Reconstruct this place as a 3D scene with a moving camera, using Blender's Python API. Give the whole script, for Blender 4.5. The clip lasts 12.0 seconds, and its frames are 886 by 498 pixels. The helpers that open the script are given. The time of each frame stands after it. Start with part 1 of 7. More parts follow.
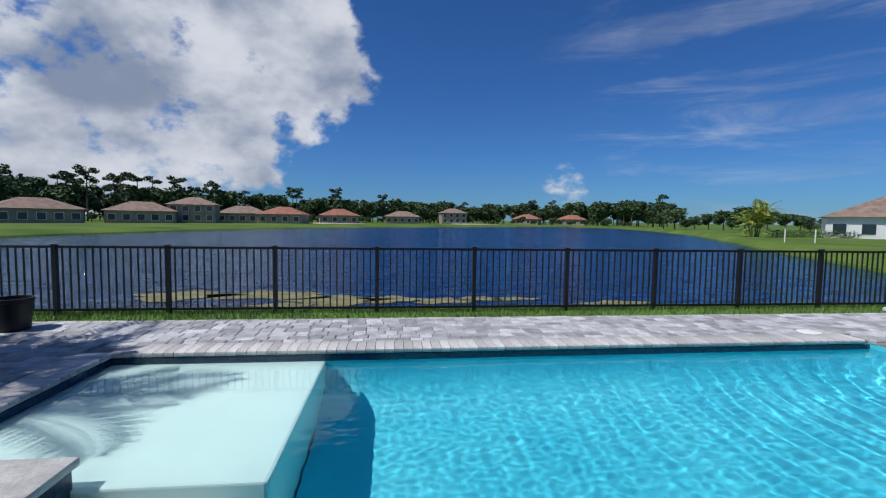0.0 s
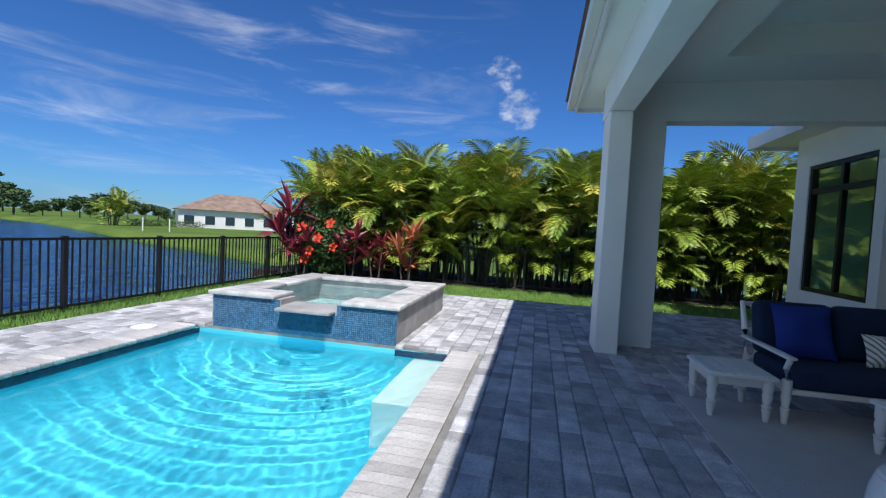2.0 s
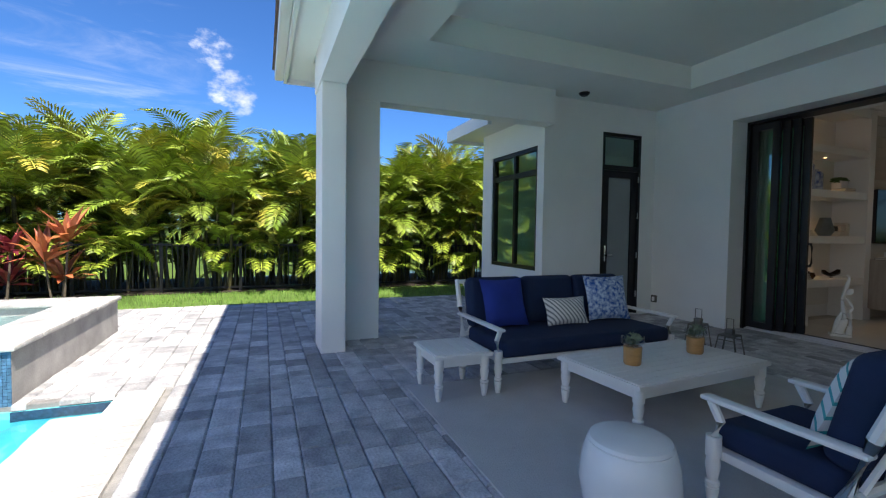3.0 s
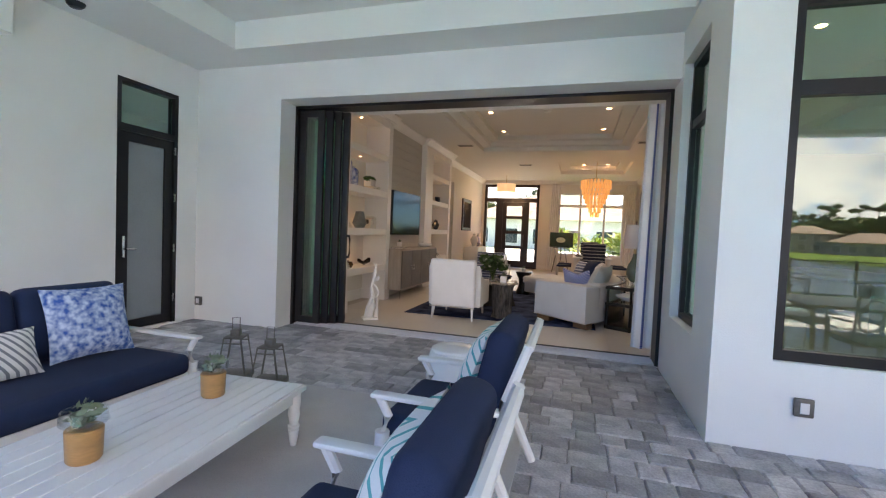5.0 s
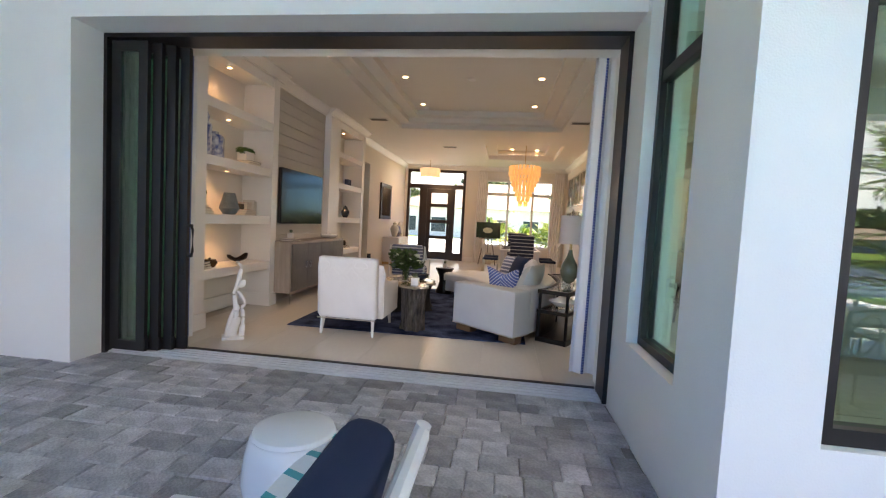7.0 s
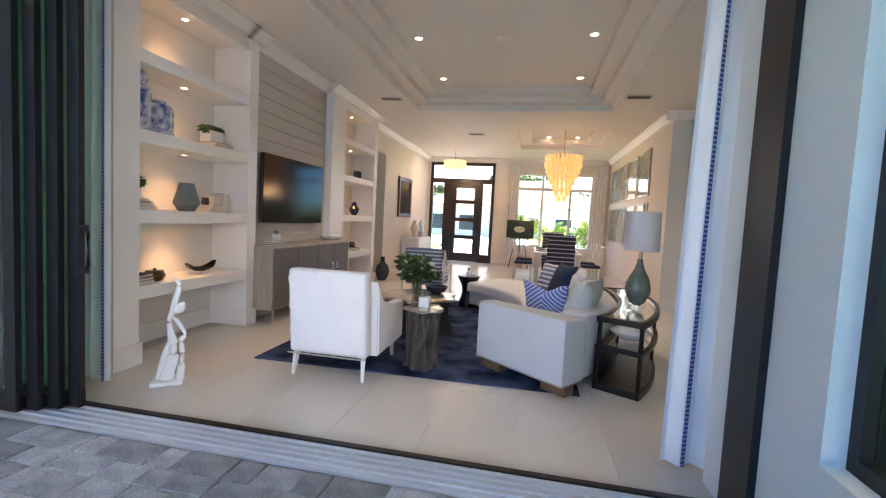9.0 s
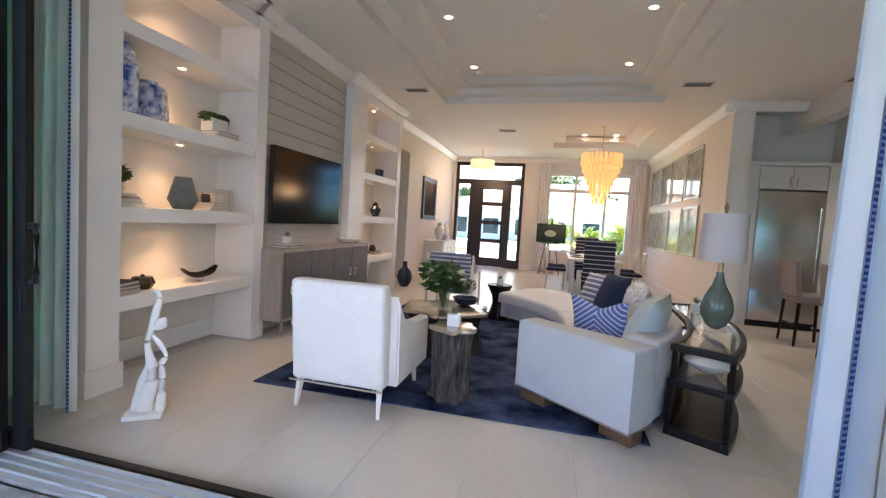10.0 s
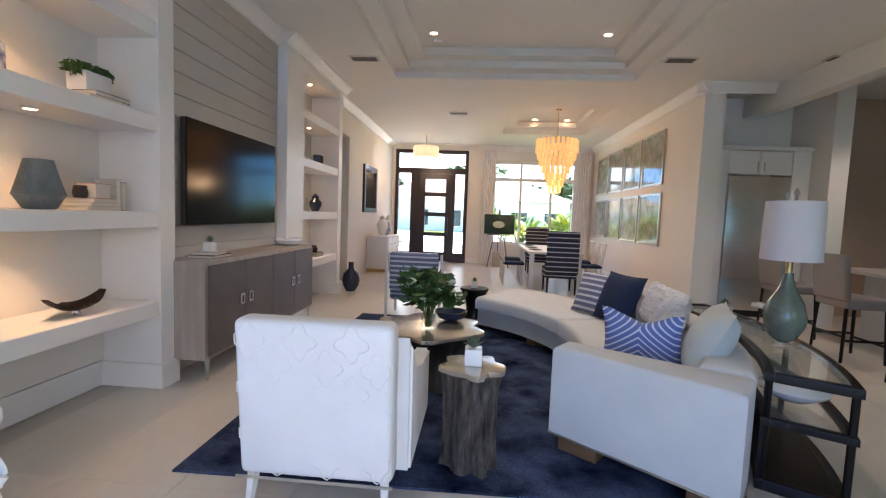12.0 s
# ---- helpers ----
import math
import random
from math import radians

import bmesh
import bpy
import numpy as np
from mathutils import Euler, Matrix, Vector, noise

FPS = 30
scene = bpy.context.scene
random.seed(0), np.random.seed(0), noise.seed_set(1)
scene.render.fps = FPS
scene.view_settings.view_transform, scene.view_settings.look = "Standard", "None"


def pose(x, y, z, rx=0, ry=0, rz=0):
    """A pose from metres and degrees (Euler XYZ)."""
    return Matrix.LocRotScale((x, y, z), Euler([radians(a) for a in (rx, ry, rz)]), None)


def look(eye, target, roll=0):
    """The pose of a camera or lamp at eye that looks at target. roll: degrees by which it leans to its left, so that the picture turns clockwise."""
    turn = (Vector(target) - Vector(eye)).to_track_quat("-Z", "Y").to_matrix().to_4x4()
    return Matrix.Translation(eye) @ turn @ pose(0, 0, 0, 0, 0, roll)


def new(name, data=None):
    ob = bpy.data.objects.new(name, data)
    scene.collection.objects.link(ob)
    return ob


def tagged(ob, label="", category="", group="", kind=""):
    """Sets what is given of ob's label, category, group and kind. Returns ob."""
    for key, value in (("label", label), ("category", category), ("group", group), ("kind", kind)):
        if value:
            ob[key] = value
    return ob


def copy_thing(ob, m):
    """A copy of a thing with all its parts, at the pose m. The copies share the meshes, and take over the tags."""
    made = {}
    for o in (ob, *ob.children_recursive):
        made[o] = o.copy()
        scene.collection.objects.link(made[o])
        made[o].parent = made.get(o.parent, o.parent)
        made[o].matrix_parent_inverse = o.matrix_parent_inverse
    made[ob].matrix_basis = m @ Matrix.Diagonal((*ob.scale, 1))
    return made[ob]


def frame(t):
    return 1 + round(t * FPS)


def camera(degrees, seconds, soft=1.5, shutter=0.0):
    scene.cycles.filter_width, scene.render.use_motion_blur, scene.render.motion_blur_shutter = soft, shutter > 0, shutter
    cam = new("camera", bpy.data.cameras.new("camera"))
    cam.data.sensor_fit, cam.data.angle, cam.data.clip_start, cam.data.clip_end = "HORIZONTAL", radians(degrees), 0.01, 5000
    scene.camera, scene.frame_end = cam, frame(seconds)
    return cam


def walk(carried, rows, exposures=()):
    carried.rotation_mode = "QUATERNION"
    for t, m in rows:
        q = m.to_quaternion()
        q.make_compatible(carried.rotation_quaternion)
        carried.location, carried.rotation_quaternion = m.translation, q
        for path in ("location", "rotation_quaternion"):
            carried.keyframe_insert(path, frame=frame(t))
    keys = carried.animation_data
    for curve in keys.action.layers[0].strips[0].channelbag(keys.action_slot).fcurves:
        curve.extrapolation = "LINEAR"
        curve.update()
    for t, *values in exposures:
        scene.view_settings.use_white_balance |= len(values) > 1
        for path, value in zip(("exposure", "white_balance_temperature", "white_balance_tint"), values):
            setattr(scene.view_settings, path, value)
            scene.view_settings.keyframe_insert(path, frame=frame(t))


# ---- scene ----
cam = camera(90.1, 12.0, 1.2)
PATH = [
    (0, (-0.014, -0.312, 1.459), (0.206, 1.672, 1.328), 0.8),
    (0.5, (0.247, -0.121, 1.475), (1.07, 1.699, 1.359), 1.8),
    (1, (0.441, 0.186, 1.423), (1.841, 1.612, 1.333), 3.0),
    (1.5, (0.756, 0.335, 1.416), (2.553, 1.211, 1.346), 3.1),
    (2, (1.095, 0.371, 1.384), (3.05, 0.788, 1.301), 3.1),
    (2.5, (1.489, 0.317, 1.336), (3.484, 0.198, 1.267), 3.4),
    (3, (1.846, 0.189, 1.336), (3.698, -0.562, 1.26), 0.8),
    (3.5, (2.147, -0.048, 1.301), (3.791, -1.183, 1.222), 1.2),
    (3.7, (2.231, -0.177, 1.29), (3.749, -1.477, 1.212), 1.3),
    (5.3, (2.491, -1.278, 1.377), (2.935, -3.227, 1.299), 2.6),
    (5.5, (2.509, -1.431, 1.38), (2.901, -3.39, 1.304), 2.6),
    (6, (2.511, -1.835, 1.393), (2.779, -3.815, 1.317), 2.5),
    (6.5, (2.467, -2.233, 1.392), (2.725, -4.214, 1.298), 3.0),
    (6.7, (2.456, -2.372, 1.408), (2.709, -4.353, 1.296), 3.1),
    (8.5, (2.471, -3.755, 1.4), (2.844, -5.716, 1.268), 3.0),
    (9, (2.579, -4.127, 1.42), (2.968, -6.084, 1.285), 3.0),
    (9.5, (2.678, -4.477, 1.405), (3.14, -6.419, 1.272), 3.2),
    (10, (2.807, -4.797, 1.401), (3.296, -6.732, 1.274), 3.5),
    (10.5, (3.034, -5.06, 1.417), (3.447, -7.013, 1.286), 2.5),
    (11, (3.229, -5.3, 1.412), (3.602, -7.26, 1.269), 2.2),
    (11.5, (3.368, -5.546, 1.407), (3.674, -7.517, 1.259), 1.9),
    (12, (3.534, -5.708, 1.415), (3.689, -7.696, 1.264), 2.2),
]
walk(cam, [(t, look(eye, target, roll)) for t, eye, target, roll in PATH],
     exposures=((0.0, -0.05, 6100, 10), (1.0, -0.03, 6000, 10), (1.5, 0.12, 6000, 10), (2.5, 0.78, 6500, 10), (3.7, 2.0, 7300, 12), (5.3, 3.02, 8000, 22), (6.7, 3.14, 7800, 21), (8.3, 3.6, 6900, 19), (9.8, 3.62, 6450, 18), (11.0, 3.48, 6200, 17), (12.0, 3.5, 6150, 17)))

# ---- world, sun, exposure ----
SUN = Vector((-2.03, -0.66, 3.26)).normalized()
world = bpy.data.worlds.new("world")
scene.world = world
world.use_nodes = True
wn, wl = world.node_tree.nodes, world.node_tree.links
wn.clear()


def wnode(kind, **kw):
    n = wn.new(kind)
    for k, v in kw.items():
        n.inputs[k].default_value = v
    return n


def wmath(op, a, b=None, clamp=False):
    n = wn.new("ShaderNodeMath")
    n.operation, n.use_clamp = op, clamp
    for i, v in enumerate((a, b)):
        if v is None:
            continue
        if isinstance(v, (int, float)):
            n.inputs[i].default_value = v
        else:
            wl.new(v, n.inputs[i])
    return n.outputs[0]


def wramp(v, lo, hi):
    n = wn.new("ShaderNodeMapRange")
    n.interpolation_type = "SMOOTHSTEP"
    n.inputs[1].default_value, n.inputs[2].default_value = lo, hi
    wl.new(v, n.inputs[0])
    return n.outputs[0]


sky = wn.new("ShaderNodeTexSky")
sky.sky_type, sky.sun_disc = "NISHITA", False
sky.sun_elevation, sky.sun_rotation = math.asin(SUN.z), math.atan2(SUN.x, SUN.y)
sky.air_density, sky.dust_density, sky.ozone_density = 1.0, 0.25, 3.0
wtex = wn.new("ShaderNodeTexCoord")
direction = wtex.outputs["Generated"]


def wnoise(scale, detail, stretch=(1, 1, 1), turn=(0, 0, 0), rough=0.55, distort=0.0):
    m = wn.new("ShaderNodeMapping")
    m.inputs["Scale"].default_value, m.inputs["Rotation"].default_value = stretch, turn
    wl.new(direction, m.inputs["Vector"])
    n = wn.new("ShaderNodeTexNoise")
    n.inputs["Scale"].default_value, n.inputs["Detail"].default_value = scale, detail
    n.inputs["Roughness"].default_value, n.inputs["Distortion"].default_value = rough, distort
    wl.new(m.outputs[0], n.inputs["Vector"])
    return n.outputs["Fac"]


def near(bearing, elevation, lo, hi):
    """1 within hi of that direction, 0 beyond lo (both as cosines)."""
    b, e = radians(bearing), radians(elevation)
    d = wn.new("ShaderNodeVectorMath")
    d.operation = "DOT_PRODUCT"
    d.inputs[1].default_value = (math.sin(b) * math.cos(e), math.cos(b) * math.cos(e), math.sin(e))
    wl.new(direction, d.inputs[0])
    return wramp(d.outputs["Value"], lo, hi)


billow = wnoise(6.0, 9, (1, 1, 1.3), rough=0.58)
# one towering cumulus bank, a small far one, two puffs, and thin cirrus
bank = wmath("MAXIMUM", near(-30, 18, 0.86, 0.985), near(-11, 18, 0.968, 0.998))
bank = wmath("MAXIMUM", bank, near(-48, 14, 0.8, 0.97))
# southern bank added to whiten the sky seen through the front windows
bank = wmath("MAXIMUM", bank, near(182, 13, 0.86, 0.975))
puff = wnoise(24.0, 8, (1, 1, 1.7), rough=0.58)
small = wmath("MAXIMUM", near(21.5, 4.5, 0.9972, 0.9999), wmath("MAXIMUM", near(86.8, 15.3, 0.9974, 0.9999), near(84.4, 19.4, 0.998, 0.99995)))
cum = wramp(wmath("ADD", billow, wmath("MULTIPLY", wmath("SUBTRACT", bank, 1.0), 0.55)), 0.36, 0.47)
little = wramp(wmath("SUBTRACT", wmath("ADD", wmath("MULTIPLY", puff, 1.7), small), 1.7), -0.16, 0.6)
cum = wmath("MAXIMUM", cum, little)
wisp = wnoise(3.2, 7, (1.0, 1.0, 5.5), (0.16, 0.1, 0.3), 0.62, 0.6)
cirrus = wmath("MULTIPLY", wramp(wisp, 0.5, 0.82), wmath("MULTIPLY", near(52, 12, 0.8, 0.97), 0.42))
mask = wmath("MAXIMUM", cum, cirrus, True)
shade = wramp(wnoise(4.2, 5, (1, 1, 1.6)), 0.3, 0.62)
cloud = wn.new("ShaderNodeMixRGB")
cloud.inputs[1].default_value, cloud.inputs[2].default_value = (3.3, 3.9, 5.2, 1), (9.2, 9.3, 9.7, 1)
wl.new(shade, cloud.inputs[0])
tint = wn.new("ShaderNodeMixRGB")
tint.blend_type, tint.inputs[0].default_value, tint.inputs[2].default_value = "MULTIPLY", 1.0, (0.35, 0.67, 1.12, 1)
wl.new(sky.outputs[0], tint.inputs[1])
mixed = wn.new("ShaderNodeMixRGB")
wl.new(mask, mixed.inputs[0])
wl.new(tint.outputs[0], mixed.inputs[1])
wl.new(cloud.outputs[0], mixed.inputs[2])
bg = wnode("ShaderNodeBackground", Strength=0.074)
wl.new(mixed.outputs[0], bg.inputs[0])
wout = wn.new("ShaderNodeOutputWorld")
wl.new(bg.outputs[0], wout.inputs[0])

sun = new("sun", bpy.data.lights.new("sun", "SUN"))
sun.data.energy, sun.data.angle, sun.data.color = 4.4, radians(0.6), (1.0, 0.95, 0.87)
sun.matrix_world = look(SUN * 60, (0, 0, 0))


# ---- materials ----
def mat(name, color, rough=0.6, metal=0.0, vary=0.12, scale=3.0, fine=60.0, bump=0.15, rnd=0.0, emit=0.0, spec=0.5,
        color2=None, stretch=(1, 1, 1), island=0.0, sheen=0.0, detail=5):
    """Principled surface: base colour broken up at two scales, with fine relief."""
    m = bpy.data.materials.new(name)
    m.use_nodes = True
    nt = m.node_tree
    n, l = nt.nodes, nt.links
    p = n["Principled BSDF"]
    p.inputs["Roughness"].default_value, p.inputs["Metallic"].default_value = rough, metal
    p.inputs["Specular IOR Level"].default_value = spec
    p.inputs["Sheen Weight"].default_value = sheen
    tc = n.new("ShaderNodeTexCoord")
    mp = n.new("ShaderNodeMapping")
    mp.inputs["Scale"].default_value = stretch
    l.new(tc.outputs["Object"], mp.inputs["Vector"])
    big = n.new("ShaderNodeTexNoise")
    big.inputs["Scale"].default_value, big.inputs["Detail"].default_value = scale, detail
    l.new(mp.outputs[0], big.inputs["Vector"])
    small = n.new("ShaderNodeTexNoise")
    small.inputs["Scale"].default_value, small.inputs["Detail"].default_value = fine, 3
    l.new(mp.outputs[0], small.inputs["Vector"])
    c2 = color2 or tuple(max(0, c * (1 - 2.2 * vary)) for c in color)
    ramp = n.new("ShaderNodeMapRange")
    ramp.inputs[1].default_value, ramp.inputs[2].default_value = 0.3, 0.7
    l.new(big.outputs["Fac"], ramp.inputs[0])
    mix = n.new("ShaderNodeMixRGB")
    mix.inputs[1].default_value, mix.inputs[2].default_value = (*c2, 1), (*color, 1)
    l.new(ramp.outputs[0], mix.inputs[0])
    last = mix.outputs[0]
    grain = n.new("ShaderNodeMixRGB")
    grain.blend_type, grain.inputs[0].default_value = "OVERLAY", min(1, vary * 1.5)
    l.new(last, grain.inputs[1])
    l.new(small.outputs["Fac"], grain.inputs[2])
    last = grain.outputs[0]
    for amount, src in ((rnd, "o"), (island, "i")):
        if amount:
            if src == "o":
                oi = n.new("ShaderNodeObjectInfo").outputs["Random"]
            else:
                oi = n.new("ShaderNodeNewGeometry").outputs["Random Per Island"]
            mr = n.new("ShaderNodeMapRange")
            mr.inputs[3].default_value, mr.inputs[4].default_value = 1 - amount, 1 + amount
            l.new(oi, mr.inputs[0])
            hv = n.new("ShaderNodeHueSaturation")
            l.new(mr.outputs[0], hv.inputs["Value"])
            l.new(last, hv.inputs["Color"])
            last = hv.outputs[0]
    l.new(last, p.inputs["Base Color"])
    if bump:
        b = n.new("ShaderNodeBump")
        b.inputs["Strength"].default_value, b.inputs["Distance"].default_value = bump, 0.01
        l.new(small.outputs["Fac"], b.inputs["Height"])
        l.new(b.outputs[0], p.inputs["Normal"])
    if emit:
        p.inputs["Emission Color"].default_value = (*color, 1)
        p.inputs["Emission Strength"].default_value = emit
    return m


def glass(name, tint=(0.9, 0.97, 0.95), ior=1.5, rough=0.0, wave=0.0, wave_scale=2.0, wave_stretch=(1, 1, 1), deep=0.1, gloss=(1, 1, 1)):
    """Clear sheet: tinted transparency under a Fresnel gloss."""
    m = bpy.data.materials.new(name)
    m.use_nodes = True
    n, l = m.node_tree.nodes, m.node_tree.links
    n.clear()
    tr = n.new("ShaderNodeBsdfTransparent")
    tr.inputs[0].default_value = (*tint, 1)
    gl = n.new("ShaderNodeBsdfGlossy")
    gl.inputs["Roughness"].default_value = rough
    gl.inputs["Color"].default_value = (*gloss, 1)
    fr = n.new("ShaderNodeLayerWeight")
    fr.inputs["Blend"].default_value = 0.5
    f0 = ((ior - 1) / (ior + 1)) ** 2
    grazing = n.new("ShaderNodeMath")
    grazing.operation = "POWER"
    grazing.inputs[1].default_value = 5.0
    l.new(fr.outputs["Facing"], grazing.inputs[0])
    amount = n.new("ShaderNodeMath")
    amount.operation = "MULTIPLY_ADD"
    amount.inputs[1].default_value, amount.inputs[2].default_value = 1 - f0, f0
    l.new(grazing.outputs[0], amount.inputs[0])
    mx = n.new("ShaderNodeMixShader")
    o = n.new("ShaderNodeOutputMaterial")
    l.new(amount.outputs[0], mx.inputs[0])
    l.new(tr.outputs[0], mx.inputs[1])
    l.new(gl.outputs[0], mx.inputs[2])
    l.new(mx.outputs[0], o.inputs[0])
    if wave:
        tc = n.new("ShaderNodeTexCoord")
        mp = n.new("ShaderNodeMapping")
        mp.inputs["Scale"].default_value = wave_stretch
        l.new(tc.outputs["Object"], mp.inputs["Vector"])
        t = n.new("ShaderNodeTexNoise")
        t.inputs["Scale"].default_value, t.inputs["Detail"].default_value, t.inputs["Distortion"].default_value = wave_scale, 3, 0.8
        l.new(mp.outputs[0], t.inputs["Vector"])
        b = n.new("ShaderNodeBump")
        b.inputs["Strength"].default_value, b.inputs["Distance"].default_value = wave, deep
        l.new(t.outputs["Fac"], b.inputs["Height"])
        for s in (gl, fr):
            l.new(b.outputs[0], s.inputs["Normal"])
    return m


M = dict(
    stucco=mat("white stucco", (0.85, 0.85, 0.82), 0.85, vary=0.03, scale=1.2, fine=120, bump=0.25),
    soffit=mat("soffit paint", (0.84, 0.86, 0.82), 0.8, vary=0.02, scale=1.0, fine=90, bump=0.1),
    wall=mat("warm white wall paint", (0.78, 0.74, 0.68), 0.7, vary=0.02, scale=0.8, fine=150, bump=0.05),
    ceiling=mat("ceiling paint", (0.76, 0.74, 0.70), 0.75, vary=0.02, scale=0.7, fine=150, bump=0.05),
    trim=mat("white satin trim", (0.82, 0.80, 0.77), 0.4, vary=0.02, scale=2, fine=100, bump=0.03),
    shiplap=mat("greige shiplap board", (0.52, 0.49, 0.44), 0.6, vary=0.05, scale=2, fine=40, bump=0.1, stretch=(1, 0.2, 1)),
    bronze=mat("dark bronze aluminium", (0.022, 0.021, 0.022), 0.4, 0.3, vary=0.08, scale=4, fine=80, bump=0.04),
    blackm=mat("black powder-coated metal", (0.012, 0.012, 0.014), 0.42, 0.2, vary=0.1, scale=6, fine=150, bump=0.05),
    doorwood=mat("dark espresso door", (0.035, 0.02, 0.016), 0.35, vary=0.2, scale=2, fine=30, bump=0.1, stretch=(4, 4, 0.4)),
    paver=mat("tumbled grey paver", (0.52, 0.51, 0.515), 0.85, vary=0.28, scale=6, fine=60, bump=0.7, rnd=0.34, color2=(0.29, 0.29, 0.305)),
    paver_i=mat("tumbled grey paver field", (0.52, 0.51, 0.515), 0.85, vary=0.28, scale=6, fine=60, bump=0.7, island=0.34, color2=(0.29, 0.29, 0.305)),
    joint=mat("paver sand joint", (0.30, 0.29, 0.28), 0.95, vary=0.2, scale=8, fine=200, bump=0.5),
    coping=mat("marble coping", (0.62, 0.59, 0.57), 0.7, vary=0.2, scale=5, fine=50, bump=0.4, rnd=0.22),
    tile=mat("interior porcelain tile", (0.60, 0.56, 0.50), 0.28, vary=0.05, scale=1.6, fine=25, bump=0.04, rnd=0.04, stretch=(1, 0.35, 1)),
    grout=mat("grout", (0.56, 0.52, 0.465), 0.9, vary=0.05, bump=0.1),
    # the tint light takes in deep water is put into this plaster's colour
    plaster=mat("depth-tinted pool plaster", (0.13, 0.62, 0.72), 0.6, vary=0.05, scale=1.2, fine=90, bump=0.1, color2=(0.07, 0.50, 0.63)),
    shelf_plaster=mat("white pool shelf plaster", (0.80, 0.82, 0.76), 0.6, vary=0.03, scale=2, fine=120, bump=0.15),
    # dark tile, with the shadow of the coping mixed into its colour
    waterline=mat("blue glass mosaic", (0.025, 0.055, 0.11), 0.2, vary=0.25, scale=30, fine=45, bump=0.1, rnd=0.3),
    mosaic=mat("blue glass mosaic tile", (0.075, 0.17, 0.29), 0.2, vary=0.1, scale=6, fine=60, bump=0.05, island=0.25),
    spastone=mat("grey spa stone", (0.42, 0.40, 0.39), 0.75, vary=0.15, scale=4, fine=60, bump=0.3, rnd=0.1),
    grass=mat("lawn", (0.13, 0.22, 0.035), 0.9, vary=0.25, scale=1.5, fine=40, bump=0.8, color2=(0.07, 0.13, 0.02)),
    blade=mat("grass blade", (0.16, 0.30, 0.05), 0.7, vary=0.2, scale=1.5, fine=10, bump=0, island=0.4, color2=(0.09, 0.17, 0.03)),
    fargrass=mat("golf lawn", (0.13, 0.19, 0.035), 0.95, vary=0.25, scale=0.09, fine=2.0, bump=0.3, color2=(0.055, 0.10, 0.022), spec=0.1),
    lakebed=mat("lake bed", (0.018, 0.045, 0.14), 0.9, vary=0.1, scale=0.1, fine=2, bump=0.0),
    algae=mat("yellow algae mat", (0.26, 0.24, 0.11), 0.9, vary=0.3, scale=2, fine=20, bump=0.5),
    sand=mat("bunker sand", (0.7, 0.62, 0.48), 0.95, vary=0.08, scale=0.5, fine=8, bump=0.1),
    mulch=mat("dark mulch", (0.045, 0.03, 0.022), 0.95, vary=0.3, scale=8, fine=60, bump=0.9),
    glass=glass("window glass", (0.76, 0.95, 0.87), 1.9),
    doorglass=glass("door glass", (0.9, 0.95, 0.93), 1.5),
    clear=glass("clear glassware", (0.93, 0.95, 0.95), 1.45, 0.02),
    water=glass("pool water", (0.72, 0.95, 0.98), 1.33, 0.02, 0.45, 4.2, (1, 1.4, 1), 0.05),
    lake=glass("lake water", (0.5, 0.62, 0.8), 1.33, 0.12, 1.0, 0.9, (0.5, 1.6, 1), 0.3, (0.72, 0.86, 1.0)),
)


# ---- building helpers ----
def box(bm, x0, y0, z0, x1, y1, z1, bevel=0.0, seg=2):
    m = Matrix.LocRotScale(((x0 + x1) / 2, (y0 + y1) / 2, (z0 + z1) / 2), None, (abs(x1 - x0), abs(y1 - y0), abs(z1 - z0)))
    r = bmesh.ops.create_cube(bm, size=1, matrix=m)
    if bevel:
        edges = list({e for v in r["verts"] for e in v.link_edges})
        bmesh.ops.bevel(bm, geom=edges, offset=bevel, segments=seg, affect="EDGES", profile=0.5)
    return bm


def B(*a, **k):
    return box(bmesh.new(), *a, **k)


def lathe(bm, profile, at=(0, 0, 0), seg=24, lobes=0, amp=0.0):
    """A turned shape from (radius, height) pairs."""
    rings = []
    for r, z in profile:
        ring = []
        for i in range(seg):
            a = 2 * math.pi * i / seg
            rr = r * (1 + amp * math.cos(lobes * a)) if lobes else r
            ring.append(bm.verts.new((at[0] + rr * math.cos(a), at[1] + rr * math.sin(a), at[2] + z)))
        rings.append(ring)
    for a, b in zip(rings, rings[1:]):
        for i in range(seg):
            bm.faces.new((a[i], a[(i + 1) % seg], b[(i + 1) % seg], b[i]))
    if profile[0][0] > 0:
        bm.faces.new(rings[0][::-1])
    if profile[-1][0] > 0:
        bm.faces.new(rings[-1])
    return bm


def L(profile, at=(0, 0, 0), seg=24, **k):
    return lathe(bmesh.new(), profile, at, seg, **k)


